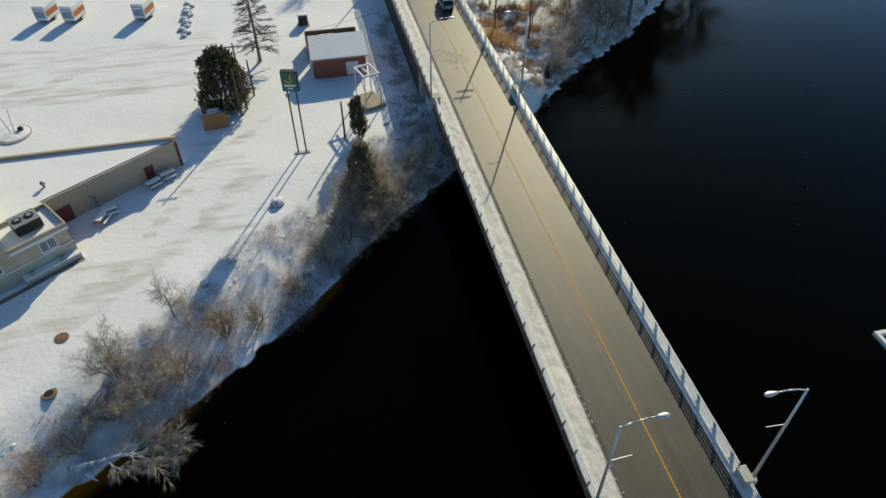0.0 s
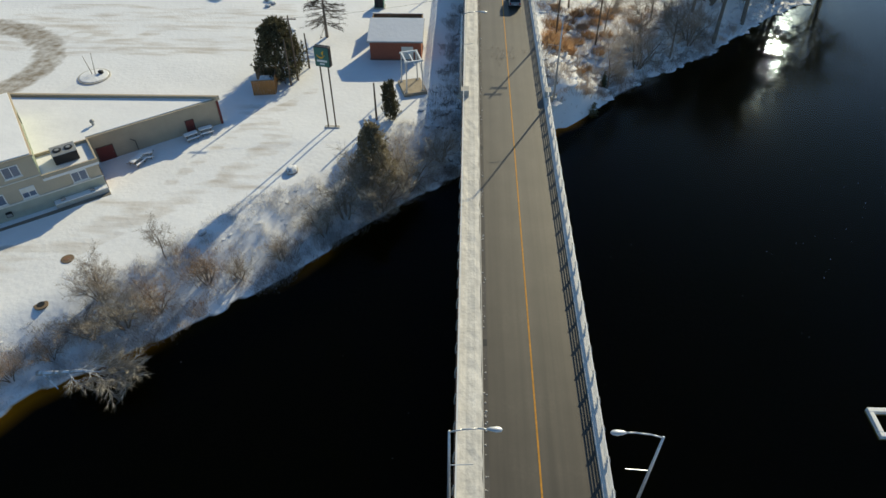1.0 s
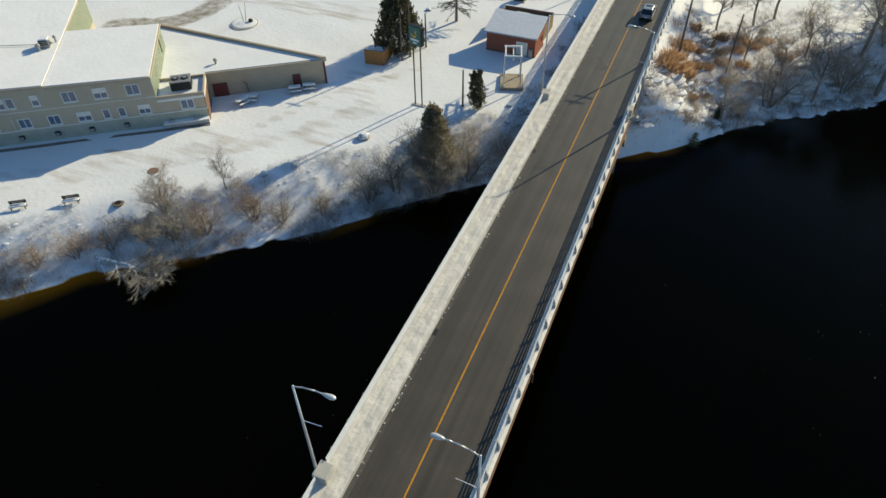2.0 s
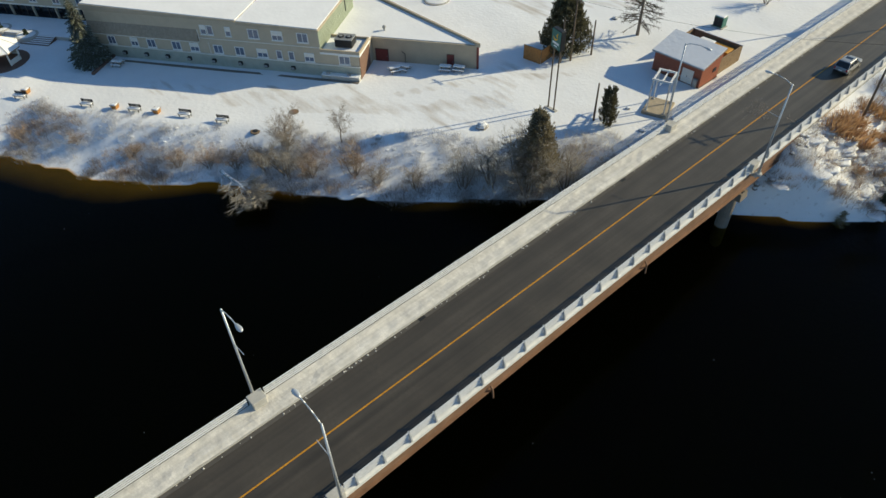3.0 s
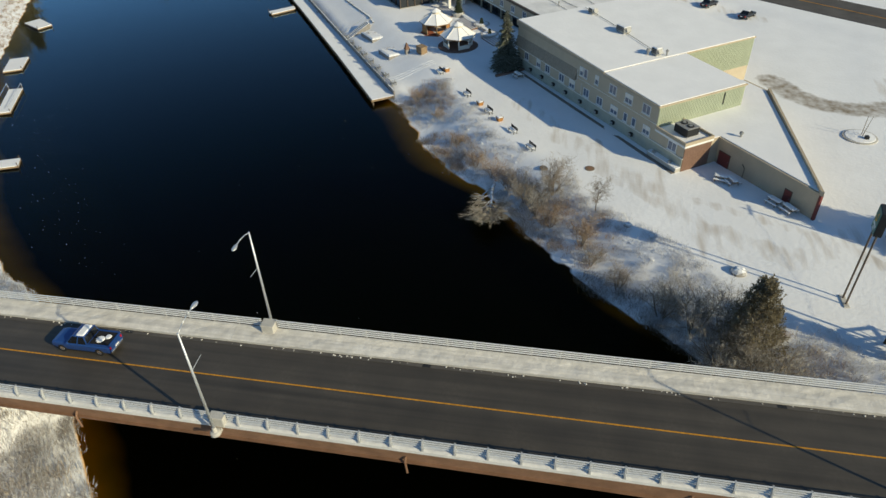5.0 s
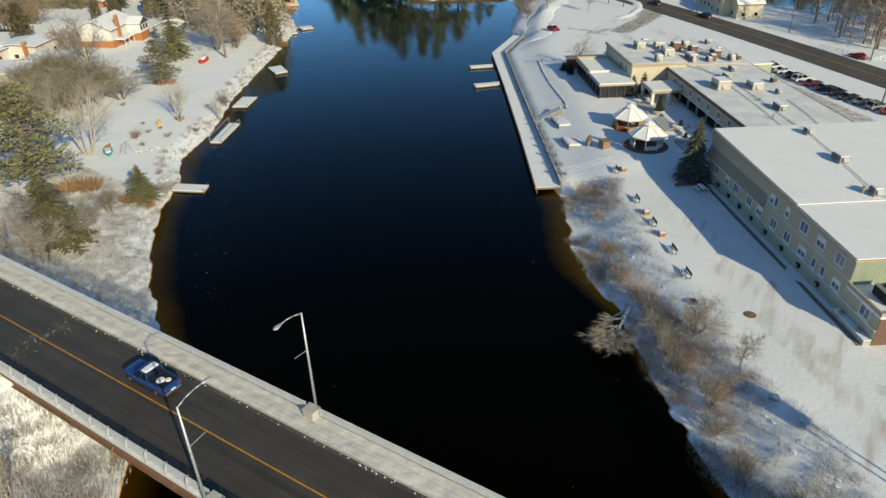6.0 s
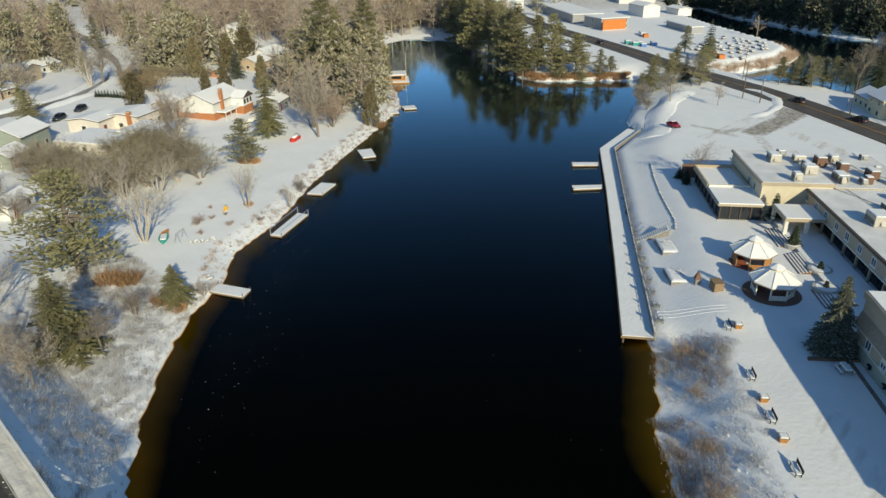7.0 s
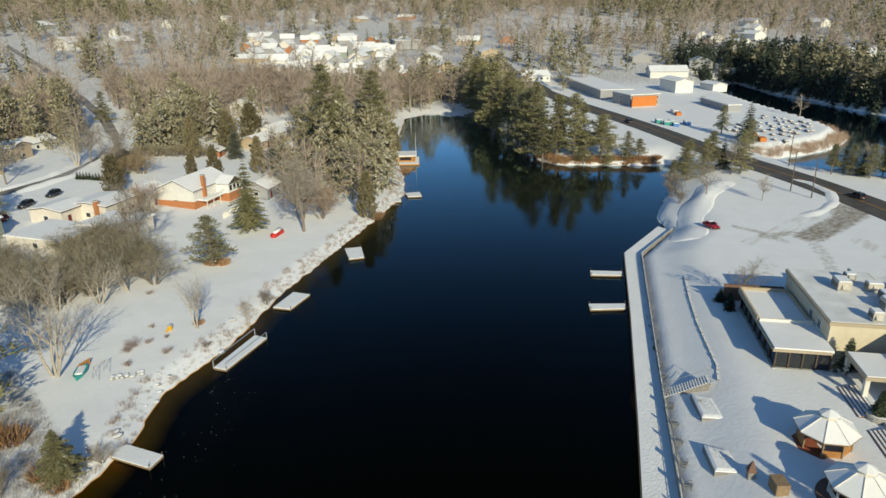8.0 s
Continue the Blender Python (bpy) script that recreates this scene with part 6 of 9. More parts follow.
scatter("wild_brush", FUZZ, bank_places(2300, 4, west_wild, 0.3, 0.75), M_FROST, "frosted brush on the wild bank beside the bridge", "brush")
scatter("wild_drifts", DRIFT, [(t % 4, x, y, z - 0.04, a, k * 0.4, k * 0.3) for t, x, y, z, a, k, kh in bank_places(900, 44, west_wild, 0.4, 1.0)], M_SNOW, "rough snow lumps on the wild bank", "snow")
west_foot = (13.5, 27.5, -14, 4, lambda x, y, d: d > 0.1 and y < 2)
scatter("abutment_brush", FUZZ, bank_places(330, 65, west_foot, 0.4, 1.0), M_FROST, "frosted brush on the slope under the bridge", "brush")
scatter("abutment_brown_brush", FUZZ, bank_places(200, 66, west_foot, 0.4, 1.0), M_DULLTWIG, "dull brown brush on the slope under the bridge", "brush")
south_wild = (26.5, 75, -45, 40, lambda x, y, d: 0.3 < d < 30 and y < 0.733 * x + 20.3)
scatter("wild_brush", FUZZ, bank_places(1300, 5, south_wild, 0.6, 1.3), M_FROST, "frosted brush on the wild bank below the bridge", "brush")
scatter("brown_brush", FUZZ, bank_places(700, 25, south_wild, 0.8, 1.6), M_TWIG, "brown leafless brush on the wild bank below the bridge", "brush")
scatter("brown_brush", FUZZ, bank_places(900, 24, west_wild, 0.3, 0.8), M_DULLTWIG, "brown leafless brush on the wild bank beside the bridge", "brush")
far_bank = (26.5, 90, 66, 140, lambda x, y, d: 0.3 < d < 24 and y > 0.733 * x + 20.3)
scatter("far_bank_brush", FUZZ, bank_places(900, 6, far_bank, 0.3, 0.8), M_FROST, "frosted brush on the bank beyond the bridge", "brush")
far_low = (25.4, 60, 66, 105, lambda x, y, d: 0.0 < d < 8.5 and y > 0.733 * x + 20.3)
scatter("far_bank_low_brush", FUZZ, bank_places(300, 64, far_low, 0.4, 0.95), M_DULLTWIG, "grey-brown brush along the far bank's water edge", "brush")
scatter("far_bank_drifts", DRIFT, [(t % 4, x, y, z - 0.05, a, k * 1.5, k * 0.28) for t, x, y, z, a, k, kh in bank_places(620, 16, far_bank, 0.6, 1.4)], M_SNOW, "uneven snow mounds on the bank beyond the bridge", "snow")
scatter("brown_brush", BRUSH, bank_places(380, 26, (26.5, 62, 66, 112, far_bank[4]), 0.4, 1.0), M_TWIG_RED, "brown leafless brush on the bank beyond the bridge", "brush")
pier_foot = (10, 26.6, 66, 86, lambda x, y, d: 0.1 < d < 14)
scatter("pier_brush", FUZZ, bank_places(240, 61, pier_foot, 0.4, 1.1), M_DULLTWIG, "grey-brown brush round the pier and under the bridge", "brush")
scatter("pier_stones", DRIFT, [(t % 4, x, y, z, a, k * 0.7, k) for t, x, y, z, a, k, kh in bank_places(130, 62, pier_foot, 0.3, 0.9)], M_STONE, "broken stones under the bridge", "stones")
wall_foot = (9.5, 14.3, 84, 112, lambda x, y, d: x > 11.4 + 0.8 * math.sin(y * 0.7))
scatter("wall_brush", FUZZ, bank_places(110, 63, wall_foot, 0.4, 0.9), M_DULLTWIG, "dull brush along the foot of the retaining wall", "brush")
west_edge = (-150, -12, -140, -40, lambda x, y, d: 0.2 < d < 4.0 and y < 0.733 * x + 20.3)
scatter("shore_brush", BRUSH, bank_places(420, 7, west_edge, 0.25, 0.65), M_TWIG_RED, "low russet brush along the garden shore", "brush")
scatter("shore_drifts", DRIFT, [(t % 4, x, y, z, a, k * 1.6, k) for t, x, y, z, a, k, kh in bank_places(60, 8, west_edge, 0.2, 0.7)], M_STONE, "snow-covered shore stones along the gardens", "stones")


def grass_clump(x, y, k, n=260):
    r, b = random.Random(int(x * 31 + y * 17)), Build()
    for _ in range(n):
        a, q = r.uniform(0, 6.28), r.random() ** 0.5 * 0.8
        p = Vector((q * math.cos(a), q * math.sin(a), -0.05))
        blade(b, p, (Vector((math.cos(a) * q * 0.7, math.sin(a) * q * 0.7, 0.8)) + rand_dir(r) * 0.35).normalized(), r.uniform(0.4, 1.0), 0.10, r)
    solid("grass_clump", b, M_GRASS, "clump of tall dry golden grass", "grass", "dry grass clumps", at=scaled(on_ground(x, y), k))


for x, y, k in ((28.9, 99.0, 1.5), (30.5, 101.5, 1.3), (32.4, 98.6, 1.2), (34.6, 100.8, 1.3), (31.6, 105.6, 1.4), (29.2, 106.8, 1.4), (37.4, 101.2, 1.1), (33.6, 109.0, 1.3), (31.0, 97.0, 1.2), (36.2, 105.6, 1.2), (26.8, 89.5, 1.9), (28.2, 91.2, 2.1), (27.6, 93.5, 1.8), (29.8, 92.5, 1.7), (26.9, 92.0, 1.6), (27.6, 97.5, 1.6), (30, 95.5, 1.0), (36.5, 109.5, 1.4), (38.5, 108, 1.3), (34, 104, 1.0), (40, 110.5, 1.2), (31.5, 88.5, 1.0), (33, 91.5, 1.0), (35.5, 96, 1.1), (43, 106, 1.2), (-9.4, -58.6, 2.4), (-12.6, -46.6, 1.9), (-13.2, -44.0, 1.6), (-57, -95.5, 1.8), (-58.5, -94.5, 1.8), (-43, -71.8, 1.0),
                (-105, -101, 1.6), (-107, -102.5, 1.6), (-11.3, -56.4, 2.4), (-148, -138, 2), (-145, -136, 2)):
    grass_clump(x, y, k)


def reed_template(seed):
    r, b = random.Random(seed), Build()
    for _ in range(70):
        a, q = r.uniform(0, 6.28), r.random() ** 0.5
        blade(b, Vector((q * math.cos(a), q * math.sin(a), -0.05)), (Vector((math.cos(a) * q * 0.6, math.sin(a) * q * 0.6, 0.8)) + rand_dir(r) * 0.35).normalized(), r.uniform(0.5, 1.2), 0.16, r)
    return as_arrays(b)


REEDS = [reed_template(i) for i in range(6)]
point_edge = (-224, -187, -118, -80, lambda x, y, d: 0.1 < d < 2.6)
scatter("shore_grass", REEDS, bank_places(190, 41, point_edge, 0.8, 1.5), M_GRASS, "strip of dry golden grass along the wooded point", "grass")
spit_edge = (-318, -240, -62, -42, lambda x, y, d: 0.2 < poly_distance(BACKRIVER, np.array([x]), np.array([y]))[0] < 4.5)
scatter("spit_brush", BRUSH, bank_places(260, 42, spit_edge, 0.9, 1.7), M_TWIG_RED, "brown brush round the edge of the garden store's spit", "brush")


def fallen_tree():
    """A birch that leans from the bank over the water, its crown in the river."""
    r = random.Random(77)
    wood, fine = Build(), Build()
    t = thing("fallen_birch", "fallen snow-covered birch reaching over the water", "tree", pose(-24.5, 33.9, 1.35))
    main = [Vector((-0.6, 0.1, -0.1)), Vector((1.6, 0.0, 0.2)), Vector((3.6, 0.25, 0.25)), Vector((5.0, 0.3, 0.1)), Vector((6.0, 0.35, -0.1))]
    for i in range(4):
        wood.tube(main[i], main[i + 1], 0.27 - 0.055 * i, 0.215 - 0.055 * i, 7, False)
    wood.tube((0.0, 0.05, 0.0), (1.9, -1.3, -0.5), 0.16, 0.06, 6)

    def bough(p, d, l, rad, level):
        for i in range(3):
            d = (d + rand_dir(r) * 0.12).normalized()
            d.z = max(d.z, -0.12)
            q = p + d * l / 3
            q.z = max(q.z, -1.05)
            wood.tube(p, q, rad, rad * 0.75, 4 if level < 1 else 3, False)
            for _ in range(2 if level < 2 else 0):
                turn_ = Matrix.Rotation(r.choice((-1, 1)) * r.uniform(0.3, 0.75), 3, "Z")
                bough(q, (turn_ @ d + Vector((0, 0, r.uniform(-0.12, 0.2)))).normalized(), l * r.uniform(0.45, 0.7), rad * 0.55, level + 1)
            for _ in range(4):
                blade(fine, p.lerp(q, r.random()), (d + rand_dir(r) * 0.45).normalized(), r.uniform(0.5, 1.1), 0.028, r)
            p, rad = q, rad * 0.75

    for f, a in ((0.35, -0.7), (0.45, 0.55), (0.55, -0.45), (0.62, 0.35), (0.72, -0.6), (0.8, 0.2), (0.88, -0.25), (1.0, 0.05), (1.0, -0.35), (0.95, 0.3)):
        k = min(3, int(f * 4))
        p = main[k].lerp(main[k + 1], f * 4 - k)
        bough(p, Vector((math.cos(a), math.sin(a), 0.06)), r.uniform(1.7, 2.3), 0.07, 0)
    part("trunk", wood, M_BIRCH, t, "pale snowy trunk and limbs")
    part("crown", fine, M_BIRCHTWIG, t, "grey-brown fine twigs")


fallen_tree()

# ---- woods to the horizon ----
def low_bare(seed, limbs=22, twigs=3, wl=0.26, wt=0.14):
    r, b = random.Random(seed), Build()
    b.tube((0, 0, -0.5), (0, 0, 6), 0.22, 0.08, 4, False)
    for _ in range(limbs):
        z = r.uniform(2.5, 7)
        d = rand_dir(r, 0.9)
        p = Vector((0, 0, z)) + d * r.uniform(0, 1.2)
        l = r.uniform(1.8, 3.6)
        blade(b, p, d, l, wl, r)
        for _ in range(twigs):
            blade(b, p + d * l * r.uniform(0.3, 0.8), (d + rand_dir(r) * 0.8).normalized(), r.uniform(1.0, 1.9), wt, r)
    return as_arrays(b)


def low_conifer(seed, spread=2.3):
    r, b = random.Random(seed), Build()
    b.tube((0, 0, -0.5), (0, 0, 8), 0.2, 0.05, 4, False)
    for k in range(10):
        f = k / 9
        z, rad = 1.2 + 8.6 * f, spread * (1 - f) ** 0.8 + 0.25
        for j in range(7):
            a = 6.283 * (j + r.random()) / 7
            d = Vector((math.cos(a), math.sin(a), -0.35))
            s_ = Vector((-math.sin(a), math.cos(a), 0))
            w, l = rad * 0.5 * r.uniform(0.7, 1.2), rad * r.uniform(0.75, 1.2)
            p = Vector((0, 0, z + r.uniform(-0.3, 0.3)))
            b.add([p + Vector((0, 0, 0.35)), p + d * l - s_ * w * 0.6, p + d * l * 1.1 + s_ * w * 0.6], [(0, 1, 2)])
    return as_arrays(b)


def low_pine(seed, spread=2.9, clumps=16, per=7, fine=1.0):
    """A loose crown of irregular needle bunches, wider than a spruce."""
    r, b = random.Random(seed + 500), Build()
    b.tube((0, 0, -0.5), (0, 0, 9), 0.2, 0.06, 4, False)
    for i in range(clumps):
        f = (i + r.random()) / clumps
        reach = spread * (1 - f) ** 0.6 * r.uniform(0.3, 1.15)
        a = i * 2.4 + r.uniform(-0.7, 0.7)
        c = Vector((reach * math.cos(a), reach * math.sin(a), 0.8 + 9.0 * f + r.uniform(-0.3, 0.3)))
        for _ in range(per):
            d = rand_dir(r)
            p = c + Vector((d.x, d.y, d.z * 0.4)) * r.uniform(0.3, 1.15)
            u = Vector((d.x, d.y, 0.3 + 0.6 * r.random())).normalized()
            v = u.cross(rand_dir(r)).normalized() * r.uniform(0.25, 0.5)
            b.add([p - v * fine, p + v * fine, p + u * r.uniform(0.8, 1.4) * (0.4 + 0.6 * fine)], [(0, 1, 2)])
    return as_arrays(b)


FAR_PINE = [low_pine(i, 2.5 + 0.3 * i) for i in range(4)]
MID_PINE = [low_pine(i + 9, 2.3 + 0.3 * i, 32, 13, 0.5) for i in range(4)]
FINE_BARE = [low_bare(i + 40, 30, 5, 0.14, 0.09) for i in range(4)]
FAR_BARE, FAR_CON = [low_bare(i) for i in range(4)], [low_conifer(i, 2.0 + 0.3 * i) for i in range(4)]
CLEARINGS = [(-60, -140, 32), (-38, -128, 26), (-90, -150, 16), (-25, -150, 16), (-112, -172, 20), (-145, -212, 14), (-330, -150, 80), (-390, -170, 45), (-300, -110, 50), (-262, -40, 50), (-235, 5, 38), (-285, -75, 40), (-215, -20, 30), (-55, -215, 14), (-45, -190, 14), (-290, -300, 26), (-330, -300, 20), (-480, -620, 60), (-360, -560, 55), (-440, -560, 50), (-560, -640, 50),
             (-190, 15, 22), (-90, -235, 9), (-105, -300, 10), (-118, -380, 12), (-131, -480, 14), (-75, -205, 10), (-60, -95, 40), (-30, -75, 36), (-90, -110, 20), (-700, -420, 60), (-560, -180, 40), (-640, -230, 45), (-780, -880, 60), (-20, -120, 14), (-255, -230, 10), (-62, -178, 22), (-88, -183, 18), (-108, -178, 16), (-120, -196, 16), (-134, -198, 14), (-152, -246, 14), (-145, -234, 12), (-92, -258, 10), (-106, -330, 10), (-128, -420, 12), (-52, -232, 12), (-50, -205, 12), (-30, -158, 14)]
TOWN = [(-275, -470), (-304, -476), (-326, -471), (-349, -466), (-372, -456), (-373, -426), (-282, -352), (-251, -321), (-274, -330), (-302, -315), (-377, -373), (-352, -334), (-490, -438), (-433, -360), (-521, -414), (-361, -254), (-523, -760), (-587, -740), (-383, -638), (-441, -628), (-446, -582), (-639, -702),
        (-563, -545), (-489, -251), (-570, -207), (-660, -290), (-550, -168), (-603, -125), (-199, -760), (-225, -624), (-438, -199), (-484, -198), (-415, -410), (-405, -480), (-335, -510), (-255, -400)]
QUARTER = []
rq = random.Random(6)
for (x0, y0), (x1, y1), n in (((-372, -640), (-470, -520), 6), ((-346, -600), (-425, -485), 8), ((-318, -552), (-390, -452), 7), ((-297, -512), (-363, -418), 7), ((-276, -466), (-340, -384), 6), ((-258, -428), (-317, -350), 5)):
    QUARTER += [(x0 + (x1 - x0) * (k + rq.uniform(-0.25, 0.25)) / (n - 1) + rq.uniform(-5, 5), y0 + (y1 - y0) * (k + rq.uniform(-0.25, 0.25)) / (n - 1)) for k in range(n)]
HILL = [(-640, -262), (-690, -246), (-610, -226), (-820, -302), (-745, -268), (-880, -250), (-330, -760), (-420, -800), (-250, -690), (-180, -610)]
CLEARINGS += [(x, y, 15) for x, y in QUARTER] + [(x, y, 22) for x, y in HILL]
CLEARINGS += [(x * 0.975, y * 0.975 + 0.7, 21) for x, y in TOWN]


def woods_places(n, lo, hi, seed, con_share, a0, a1):
    r = np.random.RandomState(seed)
    bare, con = [], []
    dist = np.sqrt(r.uniform(lo * lo, hi * hi, n * 3))
    ang = np.radians(r.uniform(a0, a1, n * 3))
    X, Y = -5 + dist * np.cos(ang), 30 + dist * np.sin(ang)
    ok = (shore_distance(X, Y) > 4) & (poly_distance(BACKRIVER, X, Y) > 5)
    s, e = (X - HO[0]) * HD[0] + (Y - HO[1]) * HD[1], (X - HO[0]) * HN[0] + (Y - HO[1]) * HN[1]
    east = Y > 0.733 * X + 20.3
    ok &= (road_distance(X, Y) > 12) & (line_distance(LANE, X, Y) > 10)
    ok &= ~(east & (s > -290) & (e < 84 - 0.18 * np.abs(s)) & (X < 8))
    ok &= ~((np.abs(X - 20) < 16) & (np.abs(Y) < 420))
    for cx, cy, cr in CLEARINGS:
        ok &= np.hypot(X - cx, Y - cy) > cr * (0.8 + 0.4 * r.rand(len(X)))
    X, Y = X[ok][:n], Y[ok][:n]
    Z = ground_height(X, Y)
    grove = wave(X, Y, 0.02, 21) + 0.25 * r.randn(len(X))
    dark = (X < -330) & (X > -560) & (Y > -150 + 0.15 * (X + 330))
    for x, y, z, g, dk in zip(X, Y, Z, grove, dark):
        k = r.uniform(0.6, 1.8) * (1.0 + 0.0006 * math.hypot(x, y))
        row = (r.randint(4), x, y, z - 0.2, r.uniform(0, 6.28), k, k * r.uniform(0.85, 1.25))
        (con if dk or g > 0.55 - con_share else bare).append(row)
    return bare, con


b1, c1 = woods_places(2300, 95, 420, 31, 0.33, 168, 266)
b2, c2 = woods_places(6000, 400, 1400, 32, 0.30, 172, 268)
b3, c3 = woods_places(1500, 130, 700, 33, 0.5, -100, 168)
rd_ = np.random.RandomState(77)
dark_rows = []
for _ in range(2600):
    x, y = rd_.uniform(-640, -345), rd_.uniform(-230, 120)
    if 1.5 < float(poly_distance(BACKRIVER, np.array([x]), np.array([y]))[0]) < 75 and x < -372 + 0.55 * (y - 10) * (y < 10) - 0.2 * max(0, y - 10) + 20 and math.hypot(x + 385, y + 165) > 50:
        k = rd_.uniform(0.8, 1.7)
        dark_rows.append((rd_.randint(4), x, y, ground_at(x, y) - 0.2, rd_.uniform(0, 6.28), k, k * rd_.uniform(0.9, 1.25)))
ux, uy = rd_.uniform(-520, -340, 9000), rd_.uniform(-180, 120, 9000)
ud = poly_distance(BACKRIVER, ux, uy)
edge = (ud > 0.4) & (ud < 11) & (ux < -345 + 0.55 * np.minimum(uy, 0))
for x, y in list(zip(ux[edge], uy[edge]))[:420]:
    k = rd_.uniform(0.5, 1.3)
    dark_rows.append((rd_.randint(4), x, y, ground_at(x, y) - 0.3, rd_.uniform(0, 6.28), k * 1.2, k))
scatter("riverside_spruce_woods", FAR_CON[:2] + FAR_PINE[2:], dark_rows, M_SHADESPRUCE, "dense spruce woods across the back river, shade painted into their colour", "woods")
scatter("near_bare_woods", FINE_BARE, b1, M_FARTWIG, "grey-brown leafless trees between the houses", "woods")
scatter("far_bare_woods", FAR_BARE, b2 + b3, M_FARTWIG, "brown leafless woods reaching to the hills", "woods")
scatter("near_evergreen_woods", MID_PINE[:3] + FAR_CON[:1], c1, M_MIDPINE, "olive evergreen trees between the houses", "woods")
scatter("far_evergreen_woods", FAR_CON[:1] + FAR_PINE[:3], c2 + c3, M_FARPINE, "olive evergreen trees among the woods", "woods")


# ---- hotel grounds ----
def hotel_sign():
    z = ground_at(-3, 72.8)
    sg = thing("roadside_sign", "tall green roadside sign with gold swoosh on two posts", "sign", pose(-3.0, 72.9, z))
    for x in (-0.5, 0.5):
        part("post", Build().tube((x, 0, -0.4), (x, 0, 9.3), 0.10, 0.10, 8), M_POLE, sg, "brown steel post")
    turn = pose(0, 0, 10.2, 0, 0, -14)
    cabinet = part("cabinet", Build().soft_box(-0.98, -0.3, -1.28, 0.98, 0.42, 1.28, 0.05), M_DARK, sg, "dark green sign cabinet", at=turn)
    part("face", Build().box(-0.93, -0.34, -1.22, 0.93, -0.3, 1.22), M_SIGN, cabinet, "weathered green sign face")
    sw = Build()
    top = [(-0.66 + 1.32 * f, 0.32 - 0.4 * math.sin(math.pi * f) + 0.25 * f) for f in np.linspace(0, 1, 9)]
    low = [(x, zz - 0.24 * math.sin(math.pi * min(1, f + 0.12))) for (x, zz), f in zip(top, np.linspace(0, 1, 9))]
    for i in range(8):
        a, b2, c, d = top[i], top[i + 1], low[i + 1], low[i]
        sw.add([(a[0], -0.36, a[1]), (b2[0], -0.36, b2[1]), (c[0], -0.36, c[1]), (d[0], -0.36, d[1])], [(3, 2, 1, 0)])
    sw.add([(0.0, -0.362, 0.58), (0.35, -0.362, 0.95), (0.2, -0.362, 0.14)], [(0, 2, 1)])
    part("swoosh", sw, M_GOLD, cabinet, "gold curved emblem")
    part("word_bar", Build().box(-0.66, -0.36, -0.62, 0.66, -0.34, -0.36), M_WHITE, cabinet, "white bar")
    part("word_bar", Build().box(-0.32, -0.36, -0.98, 0.32, -0.34, -0.8), M_WHITE, cabinet, "white bar")
    part("footing", Build().soft_box(-1.0, -0.3, -0.3, 1.0, 0.3, 0.12, 0.05), M_CONC, sg)


hotel_sign()


